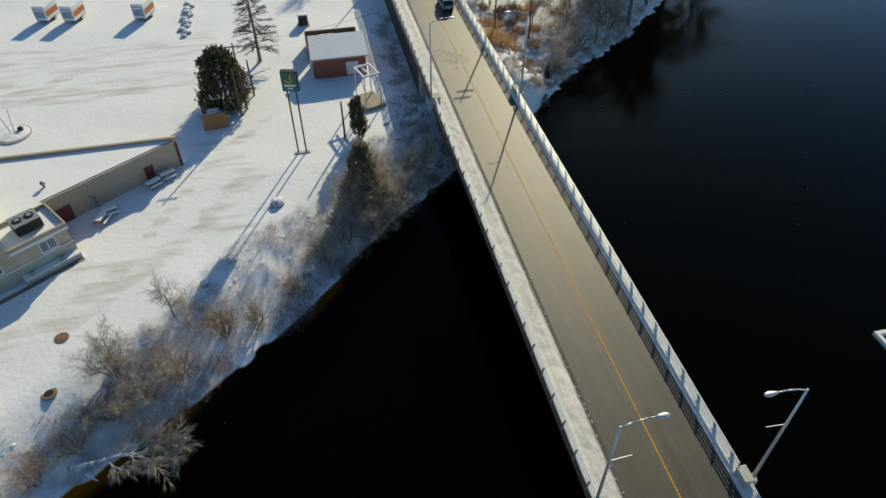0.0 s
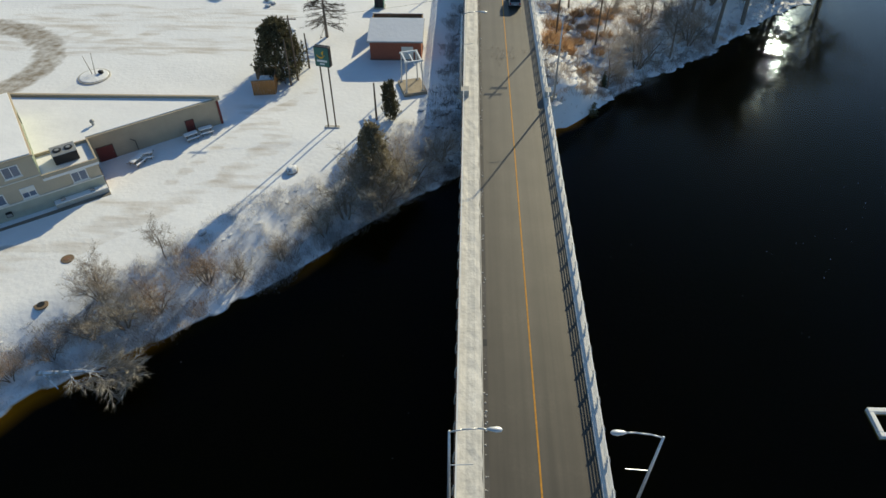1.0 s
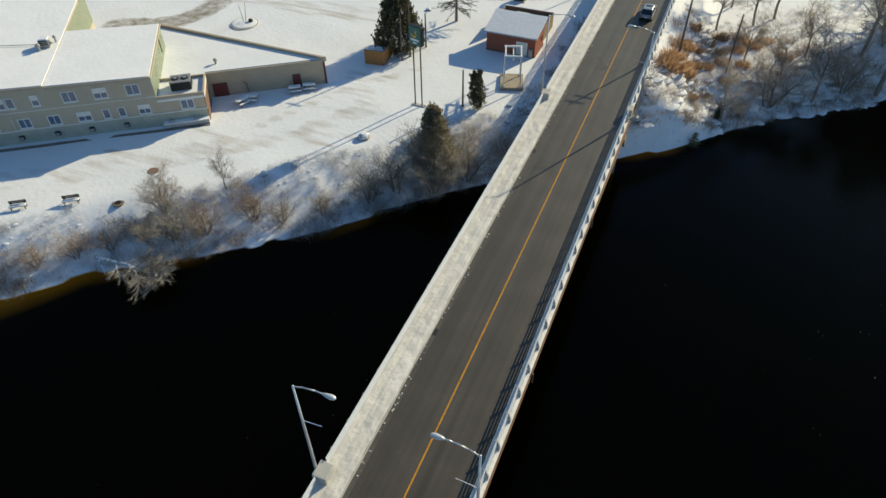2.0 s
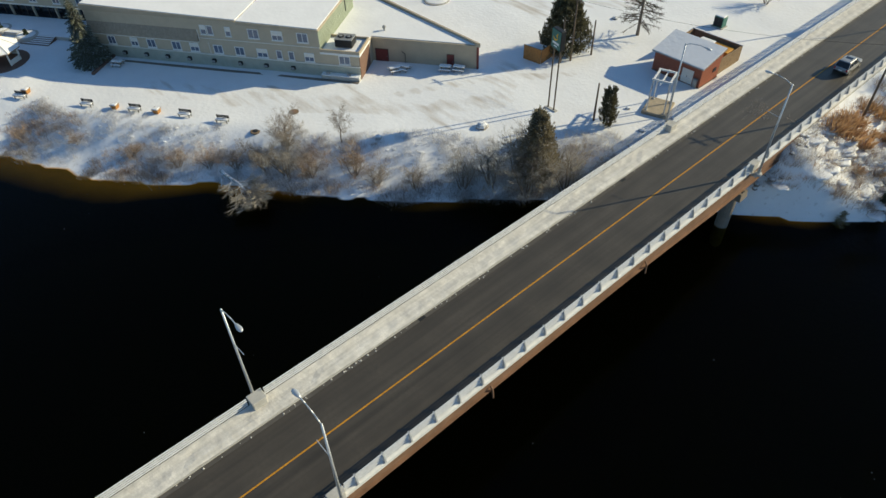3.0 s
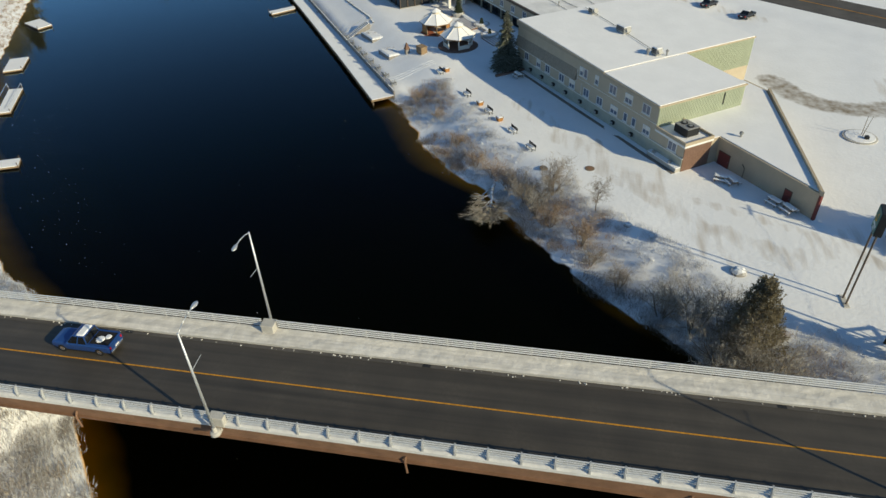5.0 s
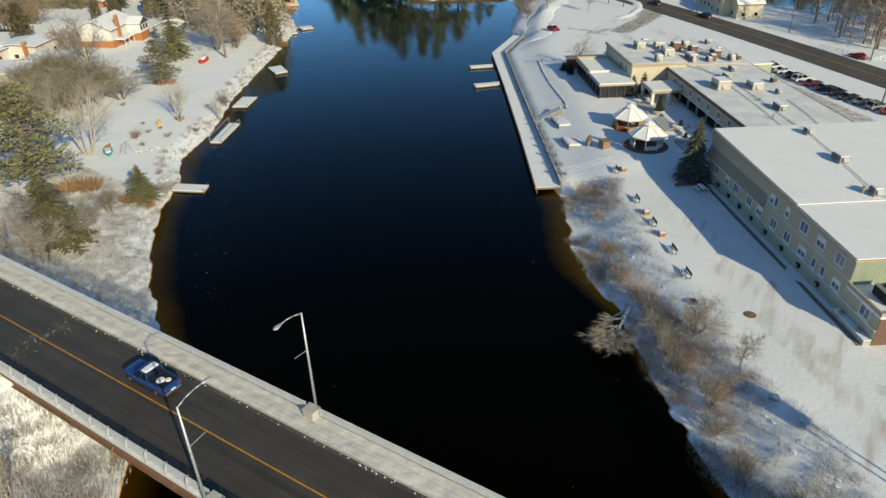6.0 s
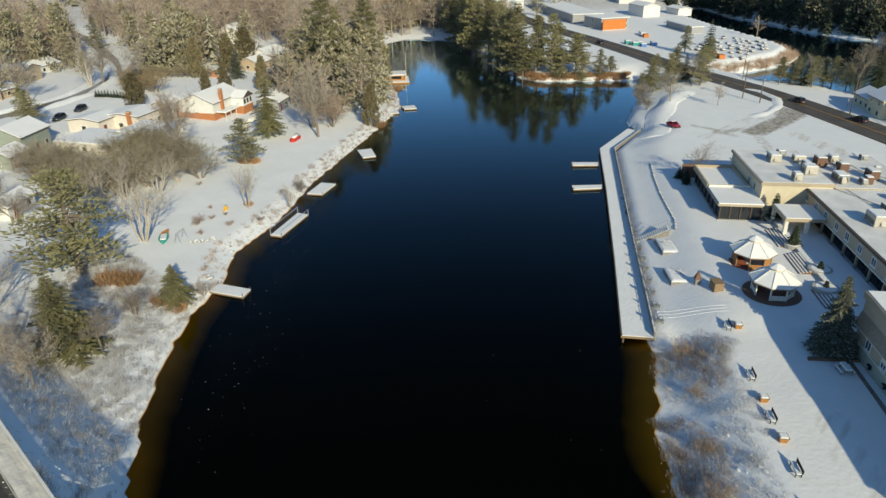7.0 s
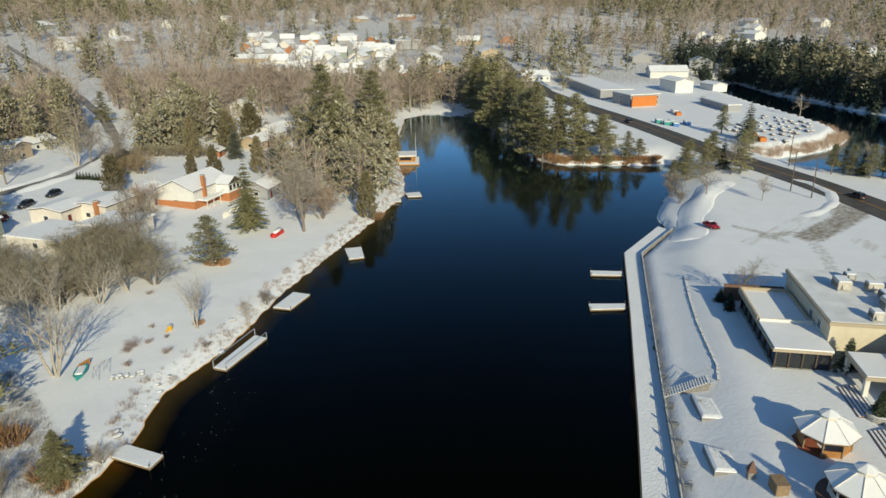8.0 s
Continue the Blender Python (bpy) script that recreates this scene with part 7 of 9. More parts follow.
def brick_shed():
    z = ground_at(4, 92) - 0.1
    sh = thing("brick_shed", "red brick utility building with a snow-covered roof", "shed", pose(3.9, 92.0, z))
    w, d = 3.9, 4.7
    part("wall", Build().box(-w, 0, 0, w, d, 3.2), M_BRICK, sh, "red brick wall")
    part("footing", Build().box(-w - 0.08, -0.08, -0.3, w + 0.08, d + 0.08, 0.25), M_BROWN, sh)
    for x in (-w, w):
        part("gable", Build().loft([[(x - 0.1, 0, 3.2), (x + 0.1, 0, 3.2), (x + 0.1, d, 3.2), (x - 0.1, d, 3.2)], [(x - 0.1, 0.3, 3.3), (x + 0.1, 0.3, 3.3), (x + 0.1, d, 4.3), (x - 0.1, d, 4.3)]], True), M_BRICK, sh)
    part("roof", Build().add([(-w - 0.35, -0.5, 3.12), (w + 0.35, -0.5, 3.12), (w + 0.35, d + 0.3, 4.4), (-w - 0.35, d + 0.3, 4.4), (-w - 0.35, -0.5, 3.26), (w + 0.35, -0.5, 3.26), (w + 0.35, d + 0.3, 4.56), (-w - 0.35, d + 0.3, 4.56)], [(3, 2, 1, 0), (4, 5, 6, 7), (0, 1, 5, 4), (1, 2, 6, 5), (2, 3, 7, 6), (3, 0, 4, 7)]), M_GREY, sh, "metal roof edge")
    part("roof_snow", Build().add([(-w - 0.3, -0.45, 3.2), (w + 0.3, -0.45, 3.2), (w + 0.3, d + 0.25, 4.5), (-w - 0.3, d + 0.25, 4.5), (-w - 0.3, -0.42, 3.36), (w + 0.3, -0.42, 3.36), (w + 0.3, d + 0.22, 4.66), (-w - 0.3, d + 0.22, 4.66)], [(3, 2, 1, 0), (4, 5, 6, 7), (0, 1, 5, 4), (1, 2, 6, 5), (2, 3, 7, 6), (3, 0, 4, 7)]), M_SNOW_FLAT, sh)
    door = part("door", Build().box(0.9, -0.06, 0.1, 2.7, 0.0, 2.3), M_CREAM, sh, "pale steel double door")
    part("handle", Build().box(1.72, -0.1, 1.1, 1.78, -0.06, 1.35), M_DARK, door)
    part("vent", Build().box(w, 3.0, 1.5, w + 0.06, 3.8, 2.1), M_DARK, sh)
    part("service_box", Build().soft_box(2.95, -0.4, 0.0, 3.6, -0.02, 1.5, 0.04), M_GREY, sh)
    en = thing("yard_enclosure", "brown board enclosure with an orange container behind the shed", "enclosure", pose(3.9, 96.9, z))
    for a in ((-4.6, 6.2, 3.6, 6.35), (-4.6, 0.1, -4.45, 6.2), (3.45, 0.1, 3.6, 6.2)):
        part("board_wall", Build().box(a[0], a[1], -0.2, a[2], a[3], 2.6), M_WOOD, en)
    part("board_cap", Build().box(-4.7, 6.15, 2.6, 3.7, 6.4, 2.7), M_SNOW, en)
    cn = thing("orange_container", "orange metal container with snow in the enclosure", "container", pose(4.2, 101.4, z))
    part("box", Build().soft_box(-2.8, -1.2, 0, 2.6, 1.0, 2.2, 0.05), M_ORANGE2, cn)
    part("lid_snow", Build().soft_box(-2.7, -1.1, 2.2, -0.4, 0.9, 2.32, 0.06), M_SNOW, cn)


M_ORANGE2 = mat("orange_yellow_paint", (0.65, 0.30, 0.04), 0.6, var=0.2, scale=2)
brick_shed()


def waste_enclosure():
    z = ground_at(-13.5, 82.5)
    en = thing("waste_enclosure", "orange-brown board enclosure open to the yard", "enclosure", pose(-14.0, 81.0, z, 0, 0, 8))
    for i in range(14):
        x = -1.5 + i * 0.22
        part("board", Build().box(x, 0, 0, x + 0.2, 0.05, 2.2), M_ORANGE_WOOD, en)
    for i in range(20):
        y = 0.1 + i * 0.22
        part("board", Build().box(1.6, y, 0, 1.65, y + 0.2, 2.2), M_ORANGE_WOOD, en)
    part("cap", Build().box(-1.55, -0.04, 2.2, 1.7, 0.1, 2.28).box(1.56, 0.1, 2.2, 1.7, 4.6, 2.28), M_WOOD, en)
    part("back_wall", Build().box(-1.5, 4.4, 0, 1.6, 4.5, 2.0), M_WOOD, en)
    bin_ = thing("waste_bin", "grey waste container with snow on its lid", "bin", pose(-13.9, 83.2, z, 0, 0, 8))
    part("body", Build().loft([[(-0.95, -0.7, 0.1), (0.95, -0.7, 0.1), (0.95, 0.7, 0.1), (-0.95, 0.7, 0.1)], [(-1.1, -0.9, 1.3), (1.1, -0.9, 1.3), (1.1, 0.9, 1.3), (-1.1, 0.9, 1.3)]], True), M_GREY, bin_)
    part("lid_snow", Build().soft_box(-1.1, -0.9, 1.3, 1.1, 0.9, 1.48, 0.08), M_SNOW, bin_)


waste_enclosure()


def utility_pole(x, y, h, arms=1, lean=0.0, label="weathered wooden utility pole"):
    p = thing("utility_pole", label, "pole", on_ground(x, y) @ pose(0, 0, 0, lean, 0, 0), "utility poles")
    part("pole", Build().tube((0, 0, -0.5), (0, 0, h), 0.16, 0.1, 8), M_POLE, p, smooth=True)
    for k in range(arms):
        z = h - 0.5 - 0.8 * k
        part("crossarm", Build().box(-1.1, -0.06, z - 0.06, 1.1, 0.06, z + 0.06), M_POLE, p)
        for xx in (-1.0, -0.45, 0.45, 1.0):
            part("insulator", Build().lathe([(0.04, z + 0.05), (0.06, z + 0.12), (0.03, z + 0.2)], 8, (xx, 0)), M_GREY, p)
    return p


utility_pole(-10.0, 85.3, 9.8, 1)
utility_pole(-10.7, 83.8, 7.0, 0)
utility_pole(2.7, 75.0, 5.5, 0, label="short bare wooden post")
utility_pole(28.3, 94.3, 13.0, 2)
utility_pole(35.3, 98.0, 9.0, 0)
utility_pole(-9.0, 89.0, 5.5, 0, label="short bare wooden post")
for s_, e_ in ((-28, 47.5), (-90, 61.5), (-133, 27), (-140, 24), (-60, 66), (-170, 32), (-120, 47)):
    utility_pole(*hot(s_, e_), 11.0, 1)


def wire(a, b, sag, name="power_line"):
    a, b = Vector(a), Vector(b)
    pts = [a.lerp(b, i / 10) - Vector((0, 0, sag * 4 * (i / 10) * (1 - i / 10))) for i in range(11)]
    side = Vector((b.y - a.y, a.x - b.x, 0)).normalized() * 0.014
    rings = [[p - side, p + side, p + Vector((0, 0, 0.022))] for p in pts]
    solid(name, Build().loft(rings, True), M_DARK, "thin black overhead power line", "cable", "power lines")


def metal_frame():
    z = ground_at(6.8, 83.8)
    f = thing("steel_frame", "pale galvanised steel frame on a tan concrete pad", "frame", pose(7.0, 83.4, z, 0, 0, 18))
    for x in (-1.2, 1.2):
        for y in (-1.6, 1.6):
            part("leg", Build().tube((x, y, 0), (x * 0.9, y * 0.95, 4.9), 0.09, 0.09, 8), M_ALU, f)
            part("foot_plate", Build().soft_box(x - 0.22, y - 0.22, 0.4, x + 0.22, y + 0.22, 0.46, 0.02), M_GREY, f)
    for y in (-1.52, 1.52):
        part("beam", Build().box(-1.3, y - 0.1, 4.82, 1.3, y + 0.1, 5.04), M_RAIL, f)
    for x in (-1.08, 1.08):
        part("beam", Build().box(x - 0.1, -1.42, 4.82, x + 0.1, 1.42, 5.04), M_RAIL, f)
        part("brace", Build().tube((x * 1.05, -1.55, 2.6), (x, 0.0, 4.82), 0.05, 0.05, 6), M_ALU, f)
    part("trolley_beam", Build().box(-0.08, -2.2, 4.62, 0.08, 2.2, 4.82), M_RAIL, f, "white hoist beam")
    part("pad", Build().soft_box(-1.7, -2.1, -0.3, 1.7, 2.1, 0.4, 0.06), M_PADTAN, f, "tan concrete pad swept of snow")


M_PADTAN = mat("tan_concrete", (0.42, 0.35, 0.26), 0.9, var=0.25, scale=1.5, bump=0.2, bscale=14)
metal_frame()
gb = thing("utility_cabinet", "dark green utility cabinet on a pad", "cabinet", on_ground(-0.6, 111.2))
part("pad", Build().box(-1.0, -0.9, -0.1, 1.0, 0.9, 0.12), M_CONC, gb)
part("body", Build().soft_box(-0.8, -0.7, 0.12, 0.8, 0.7, 1.8, 0.05), M_SIGN, gb)
part("door", Build().box(-0.7, -0.74, 0.25, -0.02, -0.7, 1.65), M_DARK, gb)
part("door", Build().box(0.02, -0.74, 0.25, 0.7, -0.7, 1.65), M_DARK, gb)
part("snow_cap", Build().soft_box(-0.75, -0.65, 1.8, 0.75, 0.65, 1.92, 0.06), M_SNOW, gb)


def bench(x, y, turn):
    b = thing("park_bench", "slatted park bench with snow facing the river", "bench", on_ground(x, y, turn), "benches along the river path")
    for k in range(4):
        part("seat_slat", Build().box(-0.95, -0.28 + 0.14 * k, 0.42, 0.95, -0.17 + 0.14 * k, 0.46), M_DARK, b)
    for k in range(3):
        part("back_slat", Build().box(-0.95, 0.30, 0.55 + 0.15 * k, 0.95, 0.34, 0.66 + 0.15 * k), M_DARK, b)
    for xx in (-0.75, 0.75):
        part("leg", Build().box(xx - 0.04, -0.28, 0, xx + 0.04, -0.2, 0.42).box(xx - 0.04, 0.26, 0, xx + 0.04, 0.34, 0.98).box(xx - 0.04, -0.2, 0.37, xx + 0.04, 0.26, 0.42), M_DARK, b)
    part("snow_cover", Build().soft_box(-0.9, -0.27, 0.46, 0.9, 0.24, 0.54, 0.04), M_SNOW, b)


for x, y in ((-49.2, 26.5), (-36.7, 35.4), (-43.0, 30.9), (-31.8, 38.5), (-58.0, 20.2)):
    bench(x, y, H_ANGLE + 0)


def planter_box(x, y):
    p = thing("planter_box", "small orange-brown wooden planter with snow", "planter", on_ground(x, y, H_ANGLE), "planters along the river path")
    part("box", Build().loft([[(-0.35, -0.35, 0), (0.35, -0.35, 0), (0.35, 0.35, 0), (-0.35, 0.35, 0)], [(-0.45, -0.45, 0.6), (0.45, -0.45, 0.6), (0.45, 0.45, 0.6), (-0.45, 0.45, 0.6)]], True), M_ORANGE_WOOD, p)
    part("rim", Build().box(-0.5, -0.5, 0.6, 0.5, 0.5, 0.66), M_WOOD, p)
    part("snow_cover", Build().soft_box(-0.42, -0.42, 0.64, 0.42, 0.42, 0.76, 0.08), M_SNOW, p)


for x, y in ((-45.7, 29.2), (-40.4, 33.0), (hot(-15.1, -12.6)), (hot(-5, -12.4))):
    planter_box(x, y)


def picnic_table(x, y, turn):
    t = thing("picnic_table", "snow-topped wooden picnic table", "table", on_ground(x, y, turn), "picnic tables")
    part("tabletop", Build().soft_box(-0.9, -0.38, 0.68, 0.9, 0.38, 0.74, 0.02), M_WOOD, t)
    part("snow_cover", Build().soft_box(-0.88, -0.36, 0.74, 0.88, 0.36, 0.9, 0.08), M_SNOW, t)
    for yy in (-0.72, 0.72):
        part("seat", Build().box(-0.9, yy - 0.13, 0.4, 0.9, yy + 0.13, 0.45), M_WOOD, t)
        part("seat_snow", Build().soft_box(-0.88, yy - 0.12, 0.45, 0.88, yy + 0.12, 0.55, 0.05), M_SNOW, t)
    for xx in (-0.6, 0.6):
        for s_ in (-1, 1):
            part("leg", Build().tube((xx, s_ * 0.7, 0), (xx, s_ * 0.2, 0.7), 0.05, 0.05, 4), M_WOOD, t)
        part("cross_beam", Build().box(xx - 0.04, -0.75, 0.36, xx + 0.04, 0.75, 0.42), M_WOOD, t)


for x, y, a in ((-25.3, 65.3, 20), (-20.9, 69.6, 38), (-19.4, 71.0, 30), (-26.0, 64.0, 70), (-57.2, 34.4, 40)):
    picnic_table(x, y, a)


def manhole(x, y, dark):
    m = thing("manhole", "bare iron manhole cover in the snow", "manhole", on_ground(x, y), "manholes")
    part("collar", Build().lathe([(0.68, -0.1), (0.68, 0.03), (0.55, 0.05)], 20), M_BROWN_MUD, m, "ring of melted muddy ground")
    part("cover", Build().lathe([(0.38, 0.0), (0.38, 0.07), (0.33, 0.08)], 20), M_DARK if dark else M_RUST, m)


M_BROWN_MUD = mat("muddy_ground", (0.22, 0.16, 0.11), 0.95, var=0.3, scale=4)
manhole(-27.2, 47.0, False)
manhole(-27.2, 40.8, True)


def boulder(x, y, k, seed):
    r = random.Random(seed)
    ph = [r.uniform(0, 6.28) for _ in range(4)]
    rings = []
    for j, (q, z) in enumerate(((0.9, -0.2), (1.0, 0.2), (0.8, 0.55), (0.4, 0.75))):
        rings.append([(q * math.cos(6.283 * i / 9) * (1 + 0.18 * math.sin(2 * 6.283 * i / 9 + ph[0] + j)), q * math.sin(6.283 * i / 9) * (1 + 0.15 * math.cos(3 * 6.283 * i / 9 + ph[1])), z + 0.06 * math.sin(i + ph[2])) for i in range(9)])
    solid("boulder", Build().loft(rings, True), M_STONE, "grey boulder capped with snow", "rock", "boulders", at=scaled(on_ground(x, y, r.uniform(0, 360)), k))


for i in range(11):
    boulder(-20.2 + 0.5 * math.sin(i * 2.3), 110.5 + 1.35 * i, 0.55 + 0.3 * ((i * 37) % 10) / 10, i)
for i, (x, y, k) in enumerate(((-6.5, 63.2, 0.9), (-14.2, 51.6, 0.5), (-14.0, 101.5, 0.5), (4.2, 80.5, 0.35), (8.6, 77.5, 0.4), (9.6, 74.0, 0.4))):
    boulder(x, y, k, 50 + i)


def parking_island():
    x0, y0 = -40.4, 85.2
    isl = thing("parking_island", "snow-covered kerbed island with two small posts", "traffic island", on_ground(x0, y0))
    part("kerb", Build().lathe([(2.3, -0.1), (2.3, 0.16), (2.1, 0.18)], 22), M_CONC, isl)
    part("snow_cover", Build().lathe([(2.12, 0.1), (2.0, 0.24), (0.8, 0.34)], 22), M_SNOW, isl)
    for a, l in ((0.5, 3.6), (-0.9, 3.0)):
        part("sapling", Build().tube((0.3 * a, 0.2, 0.2), (a, 0.5, l), 0.06, 0.03, 6), M_BARK, isl)
    part("flood_light", Build().soft_box(0.6, 0.3, 0.3, 1.2, 0.8, 0.75, 0.04), M_DARK, isl)


parking_island()


def trailer(x, y, turn, colour):
    t = thing("moving_trailer", "small white rental trailer with a coloured panel", "trailer", on_ground(x, y, turn), "rental trailers")
    part("body", Build().soft_box(-1.1, -1.9, 0.6, 1.1, 1.9, 2.9, 0.08), M_WHITE, t)
    part("roof_snow", Build().soft_box(-1.05, -1.85, 2.9, 1.05, 1.85, 3.0, 0.05), M_SNOW, t)
    part("panel", Build().box(-1.12, -1.5, 1.2, -1.1, 0.2, 2.4), colour, t, "coloured panel")
    part("rear_panel", Build().box(-0.9, -1.93, 1.0, 0.9, -1.9, 2.6), M_BLUEPANEL, t, "blue and grey panel")
    part("word_bar", Build().box(-0.7, -1.95, 2.2, 0.7, -1.93, 2.4), M_WHITE, t)
    part("orange_band", Build().box(1.1, -1.7, 1.2, 1.12, 1.7, 2.1), M_ORANGE, t)
    for xx in (-1.0, 1.0):
        w = part("wheel", Build().tube((xx - 0.12, 0.1, 0.34), (xx + 0.12, 0.1, 0.34), 0.34, 0.34, 14), M_RUBBER, t)
        part("rim", Build().tube((xx - 0.13, 0.1, 0.34), (xx + 0.13, 0.1, 0.34), 0.18, 0.18, 10), M_CHROME, w)
    part("drawbar", Build().tube((-0.8, 1.9, 0.55), (0, 3.1, 0.5), 0.05).tube((0.8, 1.9, 0.55), (0, 3.1, 0.5), 0.05), M_DARK, t)
    part("chassis", Build().box(-1.0, -1.8, 0.45, 1.0, 1.8, 0.6), M_DARK, t)


M_BLUEPANEL = mat("blue_grey_panel", (0.30, 0.38, 0.48), 0.5, var=0.3, scale=1.2)
for x, y in ((-43.4, 122.4), (-38.8, 121.2), (-27.2, 119.8)):
    trailer(x, y, -18, M_ORANGE)


# terrace: garden beds, seats, low walls and a hedge line
def stone_edge(pts, label, h=0.5):
    w = thing("stone_edging", label, "wall", HOTEL)
    for (s0, e0), (s1, e1) in zip(pts[:-1], pts[1:]):
        n = max(1, int(math.hypot(s1 - s0, e1 - e0) / 1.1))
        for i in range(n):
            a, b = i / n, (i + 0.92) / n
            p, q = (s0 + (s1 - s0) * a, e0 + (e1 - e0) * a), (s0 + (s1 - s0) * b, e0 + (e1 - e0) * b)
            l = math.hypot(q[0] - p[0], q[1] - p[1])
            nx, ny = -(q[1] - p[1]) / l * 0.2, (q[0] - p[0]) / l * 0.2
            z = ground_at(*hot((p[0] + q[0]) / 2, (p[1] + q[1]) / 2))
            part("stone", Build().prism([(p[0] - nx, p[1] - ny), (q[0] - nx, q[1] - ny), (q[0] + nx, q[1] + ny), (p[0] + nx, p[1] + ny)], z - 0.3, z + h + 0.06 * math.sin(i * 2.7 + s0)), M_STONE, w)


stone_edge([(-77, -12.7), (-67, -13.4), (-57, -13.8), (-48, -13.7), (-42, -13.6), (-38, -14.2), (-37, -16)], "curved stone edging along the terrace", 0.16)


def raised_bed(poly, h, label):
    """A garden bed behind a low stone wall, filled and capped with snow."""
    cs, ce = sum(p[0] for p in poly) / len(poly), sum(p[1] for p in poly) / len(poly)
    z = ground_at(*hot(cs, ce))
    b = thing("raised_bed", label, "garden bed", HOTEL @ pose(cs, ce, z))
    ring = [(p[0] - cs, p[1] - ce) for p in poly]
    inner = [(x * 0.9, y * 0.88) for x, y in ring]
    part("wall", Build().prism(ring, -1.2, h), M_STONE, b, "low stone wall")
    part("snow_fill", Build().loft([[(x * 0.98, y * 0.97, h - 0.1) for x, y in ring], [(x * 0.97, y * 0.96, h + 0.1) for x, y in ring], [(x * 0.8, y * 0.75, h + 0.24) for x, y in ring]], True), M_SNOW, b)
    rr = random.Random(int(cs * 13))
    for _ in range(4):
        x, y = rr.uniform(-0.5, 0.5) * abs(ring[0][0]), rr.uniform(-0.5, 0.5) * abs(ring[0][1])
        w_, c_ = bare_limbs(rr, 1.0, 0.9, trunks=3, twigs=60, twig_len=0.3, depth=1, wide=0.02)
        part("dead_plant", c_, M_DULLTWIG, b, "dry brown stalks", at=pose(x, y, h + 0.1))


raised_bed([(-34.6, -18.4), (-34.0, -15.9), (-29.2, -15.2), (-29.0, -17.9)], 0.35, "raised stone garden bed under snow on the slope")
raised_bed([(-23.2, -18.8), (-22.6, -16.2), (-18.6, -15.3), (-18.4, -18.4)], 0.35, "raised stone garden bed under snow on the slope")


def adirondack(s, e, turn, m):
    c = thing("garden_chair", "slatted wooden garden chair on the terrace", "chair", HOTEL @ pose(s, e, ground_at(*hot(s, e)), 0, 0, turn), "terrace furniture")
    part("seat", Build().add([(-0.4, -0.5, 0.4), (0.4, -0.5, 0.4), (0.4, 0.4, 0.28), (-0.4, 0.4, 0.28), (-0.4, -0.5, 0.35), (0.4, -0.5, 0.35), (0.4, 0.4, 0.23), (-0.4, 0.4, 0.23)], [(0, 1, 2, 3), (7, 6, 5, 4), (0, 4, 5, 1), (1, 5, 6, 2), (2, 6, 7, 3), (3, 7, 4, 0)]), m, c)
    for k in range(4):
        x = -0.36 + 0.19 * k
        part("back_slat", Build().add([(x, 0.35, 0.25), (x + 0.16, 0.35, 0.25), (x + 0.16, 0.75, 1.15), (x, 0.75, 1.15), (x, 0.4, 0.25), (x + 0.16, 0.4, 0.25), (x + 0.16, 0.8, 1.15), (x, 0.8, 1.15)], [(0, 1, 2, 3), (7, 6, 5, 4), (0, 4, 5, 1), (1, 5, 6, 2), (2, 6, 7, 3), (3, 7, 4, 0)]), m, c)
    for x in (-0.48, 0.4):
        part("arm", Build().box(x, -0.5, 0.6, x + 0.1, 0.5, 0.64), m, c)
        part("leg", Build().box(x, -0.48, 0, x + 0.08, -0.38, 0.6).box(x, 0.3, 0, x + 0.08, 0.4, 0.3), m, c)


for i in range(15):
    adirondack(-8.5 - 4.1 * i + 0.8 * math.sin(i * 3.1), -21.6 + 0.09 * i, 180 + 20 * math.sin(i * 1.7), M_GREY)
bx = thing("wooden_box", "large plain wooden storage box on the lawn", "box", HOTEL @ pose(-15.2, -12.8, ground_at(*hot(-15.2, -12.8)), 0, 0, 10))
part("body", Build().soft_box(-0.9, -0.7, 0, 0.9, 0.7, 1.3, 0.04), M_WOOD, bx)
part("lid", Build().soft_box(-0.95, -0.75, 1.3, 0.95, 0.75, 1.38, 0.03), M_WOOD, bx)
st = thing("stone_lantern", "tall pointed stone garden marker", "ornament", HOTEL @ pose(-17.6, -14.9, ground_at(*hot(-17.6, -14.9))))
part("base", Build().soft_box(-0.4, -0.4, -0.1, 0.4, 0.4, 0.9, 0.05), M_STONE, st)
part("cap", Build().loft([[(-0.5, -0.5, 0.9), (0.5, -0.5, 0.9), (0.5, 0.5, 0.9), (-0.5, 0.5, 0.9)], [(-0.08, -0.08, 2.1), (0.08, -0.08, 2.1), (0.08, 0.08, 2.1), (-0.08, 0.08, 2.1)]], True), M_BROWN, st)


def planter_bed(s, e, r0, tree_h):
    p = thing("round_planter", "low pale planter with a small lit evergreen", "planter", HOTEL @ pose(s, e, ground_at(*hot(s, e)) - 0.05))
    part("bowl", Build().lathe([(r0, 0), (r0 * 1.1, 0.7), (r0 * 1.02, 0.75)], 16), M_CONC, p)
    part("soil_snow", Build().lathe([(r0 * 1.0, 0.6), (r0 * 0.8, 0.8)], 16), M_SNOW, p)
    w, c = spruce_build(random.Random(int(s * 7)), tree_h, tree_h * 0.32, 20, 13, 0.03)
    part("evergreen", c, M_SPRUCE, p, "small dark evergreen", at=pose(0, 0, 0.6))


